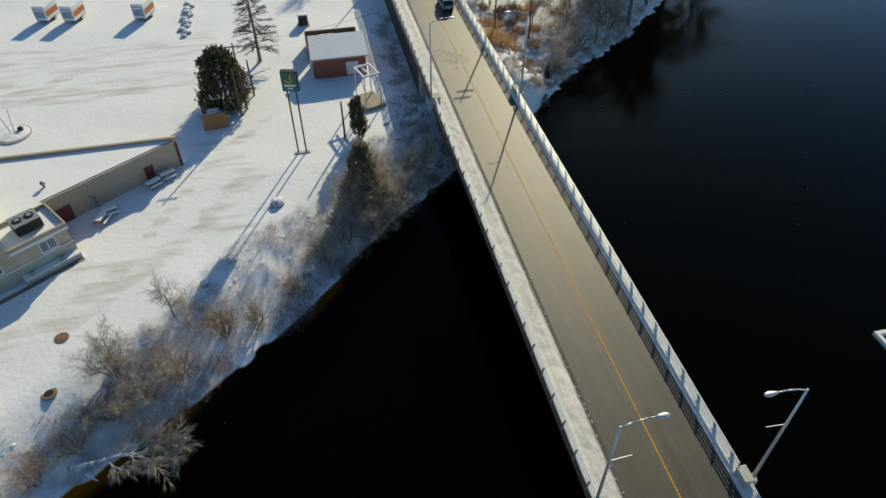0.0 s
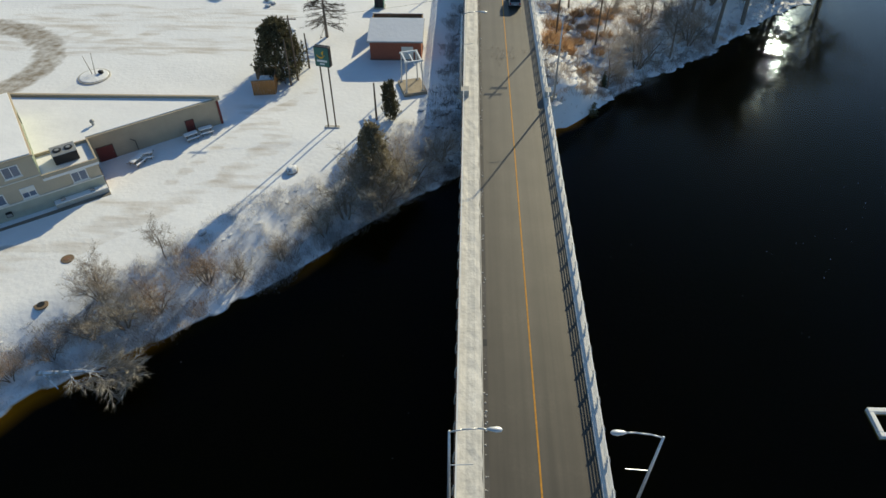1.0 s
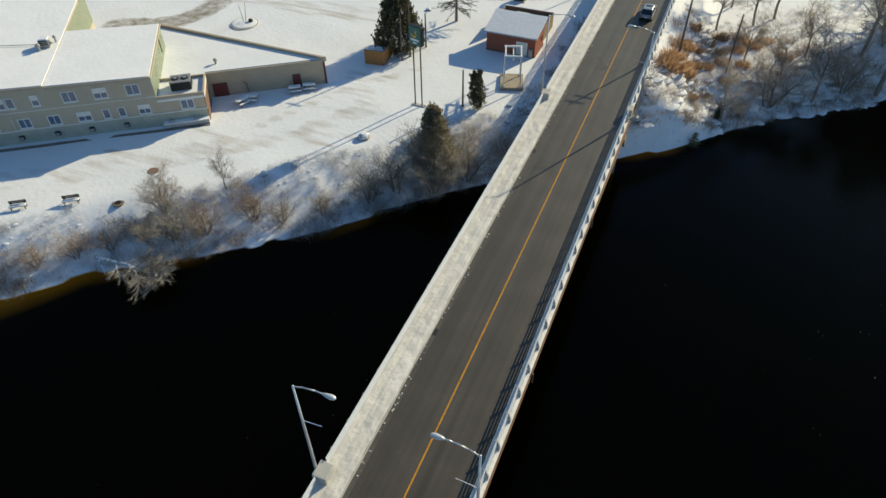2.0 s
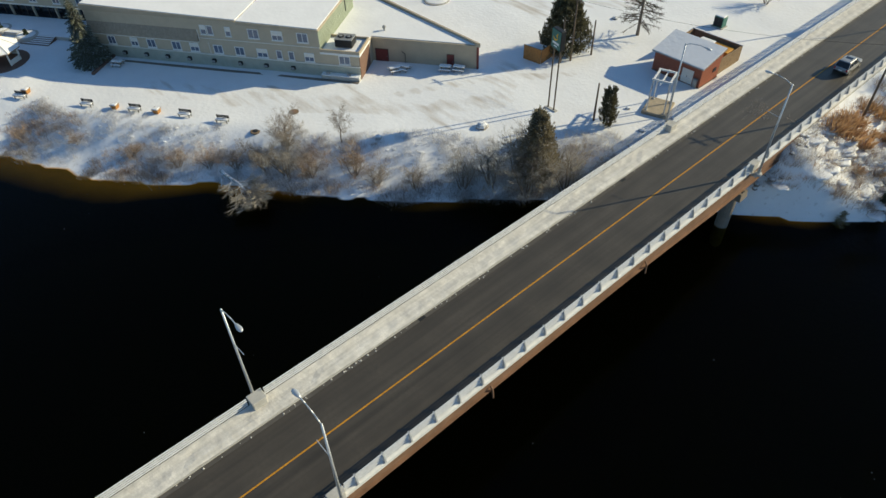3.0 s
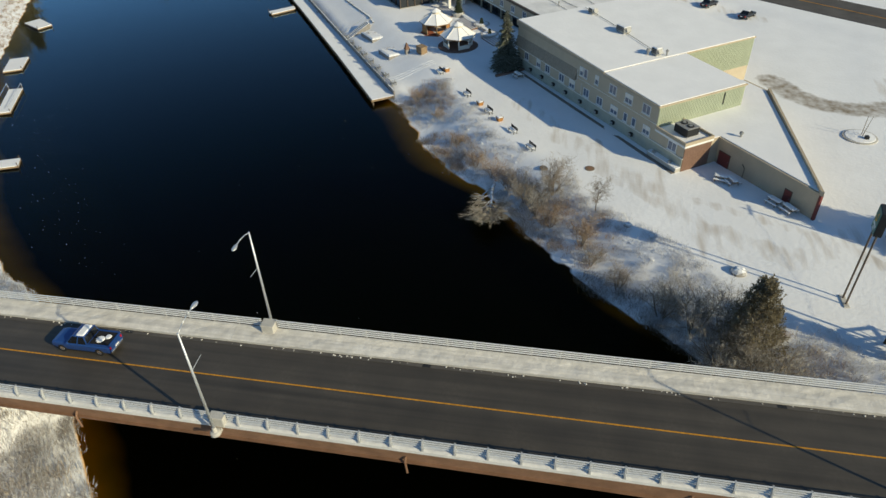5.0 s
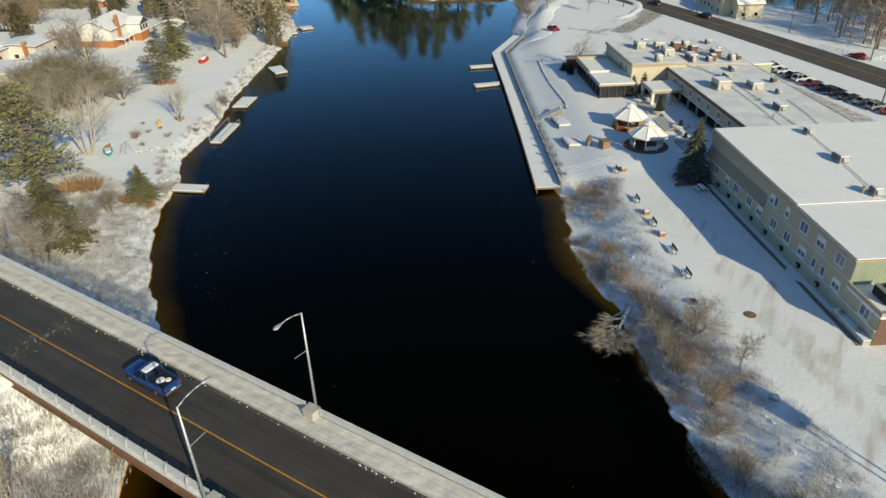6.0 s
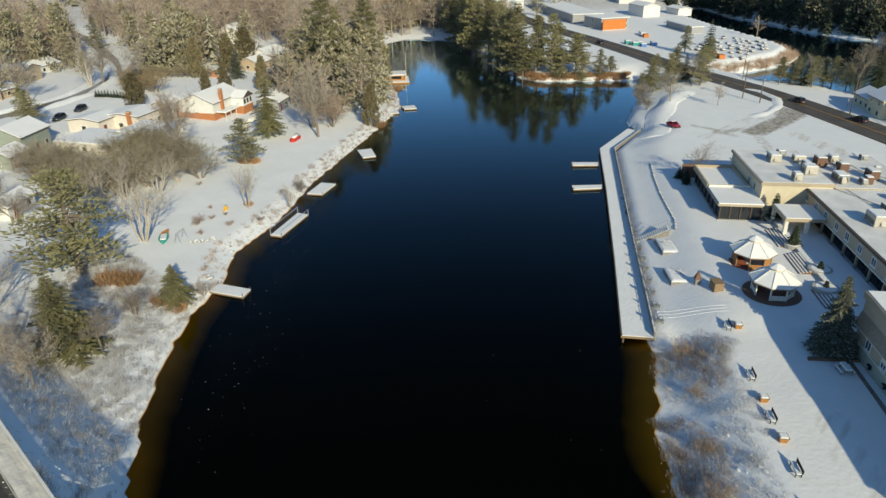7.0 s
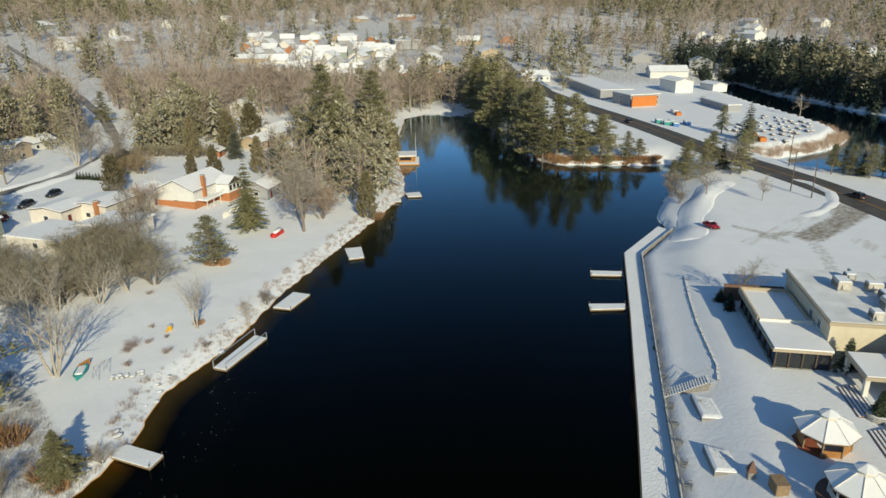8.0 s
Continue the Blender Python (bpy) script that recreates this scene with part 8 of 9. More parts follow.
planter_bed(-30.2, 2.6, 1.3, 3.4)
planter_bed(-41.6, 3.0, 1.3, 4.6)
planter_bed(-21.5, 3.6, 1.6, 1.2)
planter_bed(-15.5, 2.2, 1.7, 1.0)
for s_, e_ in ((-62.5, -7.8), (-60.5, -8.2), (-64, -9.0)):
    tree("spruce", *hot(s_, e_), 2.6, wide=1.6)


# ---- vehicles ----
PAINTS = {}


def paint(name, col):
    if name not in PAINTS:
        PAINTS[name] = mat(name + "_car_paint", col, 0.28, 0.25, var=0.06, scale=1.5, spec=0.6)
    return PAINTS[name]


M_CARGLASS = glass("car_glass", (0.012, 0.014, 0.017), 0.06)


def section(x, w, z0, z1, tuck=0.0, r=0.12):
    """A rounded cross-section of a car body at length x."""
    w0, w1 = w - tuck, w - 0.03
    return [(x, -w0, z0), (x, w0, z0), (x, w, z0 + r * 1.5), (x, w, z1 - r * 1.4), (x, w1 - r * 0.5, z1 - r * 0.3), (x, w1 - r * 1.6, z1), (x, -w1 + r * 1.6, z1), (x, -w1 + r * 0.5, z1 - r * 0.3), (x, -w, z1 - r * 1.4), (x, -w, z0 + r * 1.5)]


def car(name, label, at, pt, kind="suv", snow=True, group=""):
    c = thing(name, label, "car", at, group)
    L, W, hood, roof = {"suv": (4.7, 0.93, 1.02, 1.70), "sedan": (4.6, 0.90, 0.90, 1.43), "pickup": (5.8, 1.0, 1.15, 1.92)}[kind]
    a = L / 2
    body = Build()
    st = [(-a, 0.86, 0.45, hood * 0.82, 0.1), (-a + 0.12, 0.96, 0.32, hood * 0.97, 0.06), (-a + 0.6, 1.0, 0.26, hood, 0.04), (0.0, 1.0, 0.24, hood + 0.02, 0.03), (a - 1.35, 1.0, 0.26, hood, 0.04), (a - 0.5, 0.97, 0.3, hood * 0.93, 0.06), (a - 0.12, 0.9, 0.36, hood * 0.84, 0.1), (a, 0.78, 0.45, hood * 0.7, 0.1)]
    if kind == "pickup":
        st = [(-a, 0.95, 0.5, hood * 0.95, 0.06), (-a + 0.1, 1.0, 0.4, hood, 0.04), (-0.6, 1.0, 0.36, hood, 0.03), (0.0, 1.0, 0.36, hood, 0.03), (a - 1.6, 1.0, 0.36, hood, 0.04), (a - 0.5, 0.98, 0.4, hood * 0.97, 0.05), (a - 0.1, 0.94, 0.45, hood * 0.88, 0.08), (a, 0.86, 0.5, hood * 0.8, 0.1)]
    body.loft([section(x, W * k, z0, z1, t) for x, k, z0, z1, t in st], True)
    part("body", body, pt, c, smooth=False)
    x0, x1, x2, x3 = {"suv": (-a + 0.12, -a + 0.55, a - 2.25, a - 1.45), "sedan": (-a + 0.75, -a + 1.5, a - 2.2, a - 1.45), "pickup": (-0.75, -0.62, a - 2.35, a - 1.6)}[kind]
    cab = Build()
    wr = W - 0.2
    cab.loft([[(x0, -W + 0.06, hood - 0.05), (x3, -W + 0.06, hood - 0.05), (x3, W - 0.06, hood - 0.05), (x0, W - 0.06, hood - 0.05)], [(x1, -wr, roof - 0.05), (x2, -wr, roof - 0.05), (x2, wr, roof - 0.05), (x1, wr, roof - 0.05)]], True)
    part("glasshouse", cab, M_CARGLASS, c, "dark car windows")
    rf = Build().loft([[(x1 - 0.05, -wr - 0.01, roof - 0.07), (x2 + 0.04, -wr - 0.01, roof - 0.07), (x2 + 0.04, wr + 0.01, roof - 0.07), (x1 - 0.05, wr + 0.01, roof - 0.07)], [(x1 + 0.1, -wr + 0.1, roof), (x2 - 0.12, -wr + 0.1, roof), (x2 - 0.12, wr - 0.1, roof), (x1 + 0.1, wr - 0.1, roof)]], True)
    part("roof", rf, pt, c)
    for s_ in (-1, 1):
        for xb, xt in ((x0, x1), ((x0 + x3) / 2 - 0.05, (x1 + x2) / 2 - 0.05), (x3, x2)):
            part("pillar", Build().tube((xb, s_ * (W - 0.06), hood - 0.04), (xt, s_ * wr, roof - 0.04), 0.055, 0.05, 4), pt, c)
        part("mirror", Build().soft_box(x3 - 0.35, s_ * (W + 0.1) - 0.1, hood + 0.02, x3 - 0.18, s_ * (W + 0.1) + 0.1, hood + 0.2, 0.03), pt, c)
        part("headlight", Build().soft_box(a - 0.22, s_ * W * 0.62 - 0.16, hood * 0.58, a + 0.0, s_ * W * 0.62 + 0.16, hood * 0.74, 0.04), M_LAMPGLASS, c)
        part("tail_light", Build().soft_box(-a - 0.02, s_ * W * 0.8 - 0.1, hood * 0.66, -a + 0.14, s_ * W * 0.8 + 0.09, hood * 0.92, 0.03), M_REDLAMP, c)
        part("sill", Build().box(-a + 1.2, s_ * W - 0.02, 0.26, a - 1.2, s_ * W + 0.02, 0.36), M_RUBBER, c)
    rw = 0.4 if kind == "pickup" else 0.35
    for xx in (-a + (1.15 if kind == "pickup" else 0.9), a - (1.0 if kind == "pickup" else 0.88)):
        for s_ in (-1, 1):
            w = part("wheel", Build().tube((xx, s_ * (W - 0.2), rw), (xx, s_ * (W + 0.03), rw), rw, rw, 18), M_RUBBER, c)
            part("rim", Build().tube((xx, s_ * (W - 0.1), rw), (xx, s_ * (W + 0.04), rw), rw * 0.62, rw * 0.55, 12), M_CHROME, w)
    part("front_bumper", Build().soft_box(a - 0.12, -W * 0.8, 0.3, a + 0.05, W * 0.8, 0.5, 0.05), M_DARK, c)
    part("grille", Build().box(a - 0.06, -W * 0.4, hood * 0.5, a + 0.02, W * 0.4, hood * 0.72), M_DARK, c)
    part("rear_bumper", Build().soft_box(-a - 0.06, -W * 0.85, 0.38, -a + 0.12, W * 0.85, 0.56, 0.05), M_CHROME if kind == "pickup" else M_DARK, c)
    part("plate", Build().box(-a - 0.07, -0.24, 0.6, -a - 0.01, 0.24, 0.72), M_WHITE, c)
    if kind == "pickup":
        part("bed_floor", Build().box(-a + 0.15, -W + 0.16, hood - 0.04, -0.85, W - 0.16, hood + 0.012), M_RUBBER, c, "dark load bed")
        for s_ in (-1, 1):
            part("bed_rail", Build().box(-a + 0.05, s_ * (W - 0.1) - 0.06, hood - 0.05, -0.8, s_ * (W - 0.1) + 0.06, hood + 0.09), pt, c)
        part("tailgate", Build().box(-a, -W + 0.14, hood - 0.1, -a + 0.1, W - 0.14, hood + 0.09), pt, c)
        sb = Build()
        sb.lathe([(0.42, hood), (0.36, hood + 0.1), (0.1, hood + 0.14)], 9, (-1.6, 0.15)).lathe([(0.3, hood), (0.25, hood + 0.08), (0.1, hood + 0.1)], 8, (-2.15, -0.25))
        part("bed_snow", sb, M_SNOW, c, "patches of snow in the bed")
        part("roof_snow", Build().soft_box(x1 + 0.06, -wr + 0.06, roof - 0.01, x2 - 0.35, wr - 0.1, roof + 0.09, 0.08), M_SNOW, c, "snow on the cab roof")
    elif kind == "suv":
        part("sunroof", Build().box(x2 - 0.95, -0.42, roof + 0.002, x2 - 0.3, 0.42, roof + 0.012), M_CARGLASS, c, "dark sunroof")
        for s_ in (-1, 1):
            part("roof_bar", Build().tube((x1 + 0.2, s_ * (wr - 0.08), roof + 0.04), (x2 - 0.2, s_ * (wr - 0.08), roof + 0.04), 0.025, 0.025, 6), M_DARK, c)
    elif snow:
        part("roof_snow", Build().soft_box(x1 + 0.05, -wr + 0.08, roof - 0.01, x2 - 0.1, wr - 0.08, roof + 0.07, 0.06), M_SNOW, c)
    return c


car("grey_suv", "silver-grey sport utility car driving on the bridge", pose(22.2, 102.2, DECK + 0.012, 0, 0, 90), paint("silver", (0.34, 0.34, 0.345)), "suv")
car("blue_pickup", "blue pickup truck with snow on its roof on the bridge", pose(18.8, 2.4, DECK + 0.012, 0, 0, -90), paint("blue", (0.02, 0.075, 0.26)), "pickup")
car("red_car", "red car parked on the snowy lot", on_ground(-146.6, -29.8, 60), paint("red", (0.50, 0.02, 0.035)), "sedan", True)
ROW = [(-56.9, 40.0, "white"), (-53.4, 40.4, "white"), (-49.8, 40.8, "dark"), (-46.6, 41.2, "white"), (-43.2, 41.8, "maroon"), (-39.8, 42.6, "dark"), (-36.6, 43.1, "dark"), (-33.4, 43.9, "dark"), (-30.2, 45.0, "silver"), (-27.0, 45.9, "silver"), (-23.8, 46.9, "red"), (-20.4, 48.4, "white"), (-15.2, 49.6, "white"), (-7.5, 51.6, "dark"), (1.3, 53.6, "dark")]
COLS = {"white": (0.75, 0.75, 0.75), "dark": (0.03, 0.035, 0.045), "maroon": (0.16, 0.02, 0.025), "silver": (0.34, 0.34, 0.345), "red": (0.50, 0.02, 0.035)}
for i, (s_, e_, col) in enumerate(ROW):
    x, y = hot(s_, e_)
    car("parked_car", col + " car parked in a row beside the road", on_ground(x, y, H_ANGLE + 90 + 12 + 3 * math.sin(i)), paint(col, COLS[col]), "suv" if i % 3 == 0 else "sedan", True, "parked cars behind the hotel")
x, y = hot(-62, 64)
car("red_car", "red car driving on the road behind the hotel", on_ground(x, y, H_ANGLE + 195), paint("red", COLS["red"]), "sedan", False)
for s_, e_, col in ((-134, 38, "dark"), (-112, 46, "dark"), (-250, -10, "dark")):
    x, y = hot(s_, e_)
    car("road_car", col + " car driving on the wet road", on_ground(x, y, H_ANGLE + 200), paint(col, COLS[col]), "suv", False, "cars on the road")
for x, y, col in ((-46, -166, "dark"), (-38, -160, "dark"), (-30, -150, "maroon"), (-52, -232, "dark")):
    car("parked_car", col + " car parked by the houses", on_ground(x, y, 40), paint(col, COLS[col]), "suv", True, "cars by the houses")


# ---- roads ----
def strip(pts, width, lift, step=5.0, off=0.0):
    b, rings, cum = Build(), [], []
    dense = []
    for (x0, y0), (x1, y1) in zip(pts[:-1], pts[1:]):
        n = max(1, int(math.hypot(x1 - x0, y1 - y0) / step))
        dense += [(x0 + (x1 - x0) * i / n, y0 + (y1 - y0) * i / n) for i in range(n)]
    dense.append(pts[-1])
    arr = np.array(dense)
    for _ in range(6):
        arr[1:-1] = (arr[:-2] + 2 * arr[1:-1] + arr[2:]) / 4
    tan = np.gradient(arr, axis=0)
    tan /= np.linalg.norm(tan, axis=1)[:, None]
    nor = np.stack([-tan[:, 1], tan[:, 0]], 1)
    cols = np.linspace(-width / 2, width / 2, 5) + off
    P = arr[:, None, :] + nor[:, None, :] * cols[None, :, None]
    Z = ground_height(P[..., 0], P[..., 1]) + lift
    Zc = ground_height(arr[:, 0], arr[:, 1]) + lift
    Z = np.maximum(Z, Zc[:, None] - 0.05)
    for i in range(len(arr)):
        top = [(P[i, j, 0], P[i, j, 1], Z[i, j]) for j in range(5)]
        low = [(P[i, j, 0], P[i, j, 1], Z[i, j] - 0.4) for j in (4, 0)]
        rings.append(top + low)
    return b.loft(rings, True)


solid("road", strip(ROAD, 11.5, 0.10), M_ASPH_WET, "damp asphalt road behind the hotel", "road", kind="structure")
solid("road_line", strip(ROAD, 0.25, 0.13), M_YELLOW, "worn yellow centre line on the road", "road marking", kind="structure")
solid("lane", strip(LANE, 4.6, 0.10), M_SLUSH, "narrow village lane of bare asphalt and packed snow", "road", kind="structure")
CROSS = [hot(-40, 74), hot(-20, 92), hot(5, 130), hot(20, 180)]
solid("side_road", strip(CROSS, 7.0, 0.09), M_ASPH_WET, "side road joining behind the hotel", "road", kind="structure")


# ---- houses ----
M_SIDING = {"white": mat("white_siding", (0.72, 0.71, 0.68), 0.8, var=0.1, scale=1), "brick": mat("orange_brick", (0.48, 0.20, 0.09), 0.9, var=0.25, scale=3), "sage": mat("grey_green_siding", (0.30, 0.33, 0.28), 0.8, var=0.1, scale=1), "tan": mat("tan_house_siding", (0.48, 0.38, 0.27), 0.8, var=0.12, scale=1),
            "yellow": mat("pale_yellow_siding", (0.68, 0.60, 0.42), 0.8, var=0.1, scale=1), "cream": mat("cream_siding", (0.72, 0.66, 0.59), 0.8, var=0.1, scale=1), "grey": mat("grey_house_siding", (0.36, 0.36, 0.37), 0.8, var=0.12, scale=1)}


def house(x, y, turn, w, d, h, roof, wall="white", chimney=False, label="", deck=False, detail=True):
    """w along x, d along y, wall height h; roof is the gable's rise (0: flat)."""
    names = {"white": "white", "brick": "orange brick", "sage": "grey-green", "tan": "tan", "yellow": "pale yellow", "grey": "grey", "cream": "cream"}
    hs = thing("house", label or names[wall] + " house with a snow-covered roof among trees", "house", on_ground(x, y, turn, 0.2), "village houses")
    m = M_SIDING[wall]
    if roof:
        for s_ in (-1, 1):
            part("gable", Build().add([(s_ * w / 2, -d / 2, h), (s_ * w / 2, d / 2, h), (s_ * w / 2, 0, h + roof), (s_ * w / 2 - s_ * 0.2, -d / 2, h), (s_ * w / 2 - s_ * 0.2, d / 2, h), (s_ * w / 2 - s_ * 0.2, 0, h + roof)], [(0, 1, 2), (5, 4, 3), (0, 2, 5, 3), (2, 1, 4, 5), (0, 3, 4, 1)]), m, hs)
    part("wall", Build().box(-w / 2, -d / 2, -0.6, w / 2, d / 2, h), m, hs)
    o = 0.45
    if roof:
        k = roof * o / (d / 2)
        for t0, t1, mm, nm in ((0.0, 0.14, M_BROWN_TRIM, "roof"), (0.145, 0.32, M_SNOW_FLAT, "roof_snow")):
            e = 0.0 if nm == "roof" else 0.05
            rg = [[(xx, -d / 2 - o + e, h - k + t0), (xx, 0, h + roof + t0), (xx, d / 2 + o - e, h - k + t0), (xx, d / 2 + o - e, h - k + t1), (xx, 0, h + roof + t1), (xx, -d / 2 - o + e, h - k + t1)] for xx in (-w / 2 - o + e, w / 2 + o - e)]
            part(nm, Build().loft(rg, True), mm, hs)
    else:
        part("roof", Build().box(-w / 2 - o, -d / 2 - o, h, w / 2 + o, d / 2 + o, h + 0.22), M_CREAM, hs)
        part("roof_snow", Build().soft_box(-w / 2 - o + 0.06, -d / 2 - o + 0.06, h + 0.2, w / 2 + o - 0.06, d / 2 + o - 0.06, h + 0.42, 0.08), M_SNOW_FLAT, hs)
    if detail:
        n = max(2, int(w / 3.2))
        for fl in range(max(1, int(h / 2.6))):
            for i in range(n):
                xx = -w / 2 + w * (i + 0.5) / n
                for sy in (-1, 1):
                    yy = sy * d / 2
                    z0 = 0.9 + 2.6 * fl
                    if fl == 0 and i == n // 2 and sy > 0:
                        part("door", Build().box(xx - 0.5, yy - 0.02, 0.05, xx + 0.5, yy + 0.06, 2.1), M_DOOR, hs)
                        continue
                    win = part("window", Build().box(xx - 0.65, yy - 0.05, z0, xx + 0.65, yy + 0.05, z0 + 1.25), M_WHITE, hs)
                    part("pane", Build().box(xx - 0.55, yy - 0.07, z0 + 0.1, xx + 0.55, yy + 0.07, z0 + 1.15), M_GLASS, win)
            for sx in (-1, 1):
                xx = sx * w / 2
                win = part("window", Build().box(xx - 0.05, -0.7, 0.9 + 2.6 * fl, xx + 0.05, 0.7, 2.15 + 2.6 * fl), M_WHITE, hs)
                part("pane", Build().box(xx - 0.07, -0.6, 1.0 + 2.6 * fl, xx + 0.07, 0.6, 2.05 + 2.6 * fl), M_GLASS, win)
    if chimney:
        ch = part("chimney", Build().box(w * 0.2, d / 2 - 0.1, 0, w * 0.2 + 1.0, d / 2 + 0.7, h + roof + 0.9), M_SIDING["brick"], hs, "orange brick chimney")
        part("chimney_cap", Build().box(w * 0.2 - 0.08, d / 2 - 0.18, h + roof + 0.9, w * 0.2 + 1.08, d / 2 + 0.78, h + roof + 1.05), M_CONC, ch)
    if deck:
        part("veranda_deck", Build().box(-w / 2 - 2.6, -d / 2, 2.2, -w / 2, d / 2, 2.4), M_WHITE, hs)
        part("veranda_snow", Build().box(-w / 2 - 2.5, -d / 2 + 0.1, 2.4, -w / 2, d / 2 - 0.1, 2.5), M_SNOW, hs)
        for i in range(9):
            yy = -d / 2 + d * i / 8
            part("baluster", Build().box(-w / 2 - 2.6, yy - 0.04, 2.4, -w / 2 - 2.52, yy + 0.04, 3.4), M_WHITE, hs)
        part("veranda_rail", Build().box(-w / 2 - 2.64, -d / 2, 3.4, -w / 2 - 2.5, d / 2, 3.48), M_WHITE, hs)
    return hs


def snow_bank(pts, w, h, label):
    """A ploughed ridge of snow along a line, uneven in width and height."""
    ph, rings, run = pts[0][0] * 0.37, [], 0.0
    for (x0, y0), (x1, y1) in zip(pts[:-1], pts[1:]):
        n = max(2, int(math.hypot(x1 - x0, y1 - y0) / 1.6))
        dx, dy = (x1 - x0) / math.hypot(x1 - x0, y1 - y0), (y1 - y0) / math.hypot(x1 - x0, y1 - y0)
        for i in range(n):
            x, y = x0 + (x1 - x0) * i / n, y0 + (y1 - y0) * i / n
            run += 1.6
            ww, hh = w * (1 + 0.16 * math.sin(run * 0.31 + ph)), h * (1 + 0.2 * math.sin(run * 0.23 + ph) + 0.08 * math.sin(run * 0.9))
            rings.append([(x - dy * ww * u, y + dx * ww * u, ground_at(x - dy * ww * u, y + dx * ww * u) + z * hh - 0.1) for u, z in ((-1, 0), (-0.7, 0.22), (-0.4, 0.66), (-0.12, 0.97), (0.15, 0.95), (0.45, 0.6), (0.72, 0.2), (1, 0))])
    for i in (0, 1, 2, -1, -2, -3):
        low = (0.0, 0.4, 0.8)[i if i >= 0 else -i - 1]
        rings[i] = [(x, y, ground_at(x, y) - 0.1 + (z - ground_at(x, y) + 0.1) * low) for x, y, z in rings[i]]
    solid("snow_bank", Build().loft(rings, True), M_SNOW, label, "snow bank", "ploughed snow banks", smooth=True)


snow_bank([(-38, -175.5), (-56, -186), (-73, -207), (-85, -240), (-95, -290)], 2.2, 0.8, "ploughed snow ridge beside the village lane")
snow_bank([(-20, -178.5), (-40, -184), (-54, -194), (-70, -216), (-84, -254)], 2.2, 0.8, "ploughed snow ridge beside the village lane")
snow_bank([(-168, -18), (-176, -15.8), (-185, -15.8), (-194, -19.5), (-201, -27), (-204, -36)], 2.2, 0.5, "ploughed snow ridge round the edge of the lot")
snow_bank([(-136, -30.5), (-143, -33), (-152, -37.5), (-164, -41.5), (-180, -45.5), (-194, -45.5)], 4.2, 0.9, "high snow-covered ridge between lot and shore")
h1 = house(-74.5, -141.5, 30, 16, 11, 4.8, 2.4, "white", True, "white and brick house with a snowy roof and chimney", True)
part("brick_base", Build().box(-8.08, -5.58, -0.5, 8.08, 5.58, 1.9), M_SIDING["brick"], h1, "orange brick lower wall")
house(-63.5, -147, 30, 8, 9, 3.0, 1.8, "white", False)
part("wing_base", Build().box(-7.4, 5.6, -0.8, -1.6, 9.6, 2.0), M_SIDING["brick"], h1, "orange brick base of the garden wing")
part("wing_wall", Build().box(-7.3, 5.6, 2.0, -1.7, 9.5, 4.5), M_WHITE, h1, "white boarded garden room")
part("wing_roof", Build().loft([[(-7.8, 5.5, 4.5), (-4.5, 5.5, 6.1), (-1.2, 5.5, 4.5)], [(-7.8, 10.0, 4.5), (-4.5, 10.0, 6.1), (-1.2, 10.0, 4.5)]], True), M_BROWN_TRIM, h1)
part("wing_roof_snow", Build().loft([[(-7.8, 5.5, 4.62), (-4.5, 5.5, 6.3), (-1.2, 5.5, 4.62), (-1.2, 5.5, 4.54), (-4.5, 5.5, 6.2), (-7.8, 5.5, 4.54)], [(-7.8, 10.0, 4.62), (-4.5, 10.0, 6.3), (-1.2, 10.0, 4.62), (-1.2, 10.0, 4.54), (-4.5, 10.0, 6.2), (-7.8, 10.0, 4.54)]], True), M_SNOW_FLAT, h1, "snow on the wing roof")
for k in range(3):
    wn_ = part("window", Build().box(-6.9 + 1.75 * k, 9.46, 2.5, -5.5 + 1.75 * k, 9.56, 4.1), M_CREAM, h1)
    part("pane", Build().box(-6.78 + 1.75 * k, 9.44, 2.62, -5.62 + 1.75 * k, 9.6, 3.98), M_GLASS, wn_)
part("balcony", Build().box(-1.6, 5.6, 1.9, 6.6, 8.4, 2.1), M_WHITE, h1, "white timber balcony")
part("balcony_snow", Build().box(-1.5, 5.65, 2.1, 6.5, 8.3, 2.24), M_SNOW, h1)
for k in range(18):
    part("baluster", Build().box(-1.5 + 0.475 * k, 8.32, 2.1, -1.42 + 0.475 * k, 8.4, 3.1), M_WHITE, h1)
part("balcony_rail", Build().box(-1.6, 8.3, 3.1, 6.64, 8.42, 3.2), M_WHITE, h1)
for xx in (0.5, 3.5, 6.4):
    part("balcony_post", Build().tube((xx, 8.2, -0.6), (xx, 8.2, 1.9), 0.09), M_WHITE, h1)
house(-36.6, -127.6, 28, 11.5, 16, 2.9, 0, "cream", False, "long low cream house with a flat snow-covered roof")
house(-48.6, -125.6, 30, 10.5, 11.5, 3.6, 0, "cream", False, "cream flat-roofed house block with a blank garden wall", False, False)
house(-42.2, -145.0, 30, 9, 9.5, 3.4, 0.7, "cream", False, "cream house block with a low snowy roof")
house(-51.4, -142.6, 30, 10.5, 11, 3.9, 0.6, "cream", False, "cream house block with a low snowy roof and brown chimney")
bc = thing("brown_chimney", "brown brick chimney standing against the low house", "chimney", on_ground(-48.2, -137.2, 30))
part("flue", Build().soft_box(-0.6, -0.45, -0.3, 0.6, 0.45, 5.2, 0.03), M_SIDING["brick"], bc)
part("cap", Build().soft_box(-0.7, -0.55, 5.2, 0.7, 0.55, 5.4, 0.03), M_CONC, bc)
house(-49.0, -232, 130, 13, 9, 4.6, 1.4, "tan", False)
house(-157, -268, 35, 13, 11, 4.5, 3.4, "white", False)
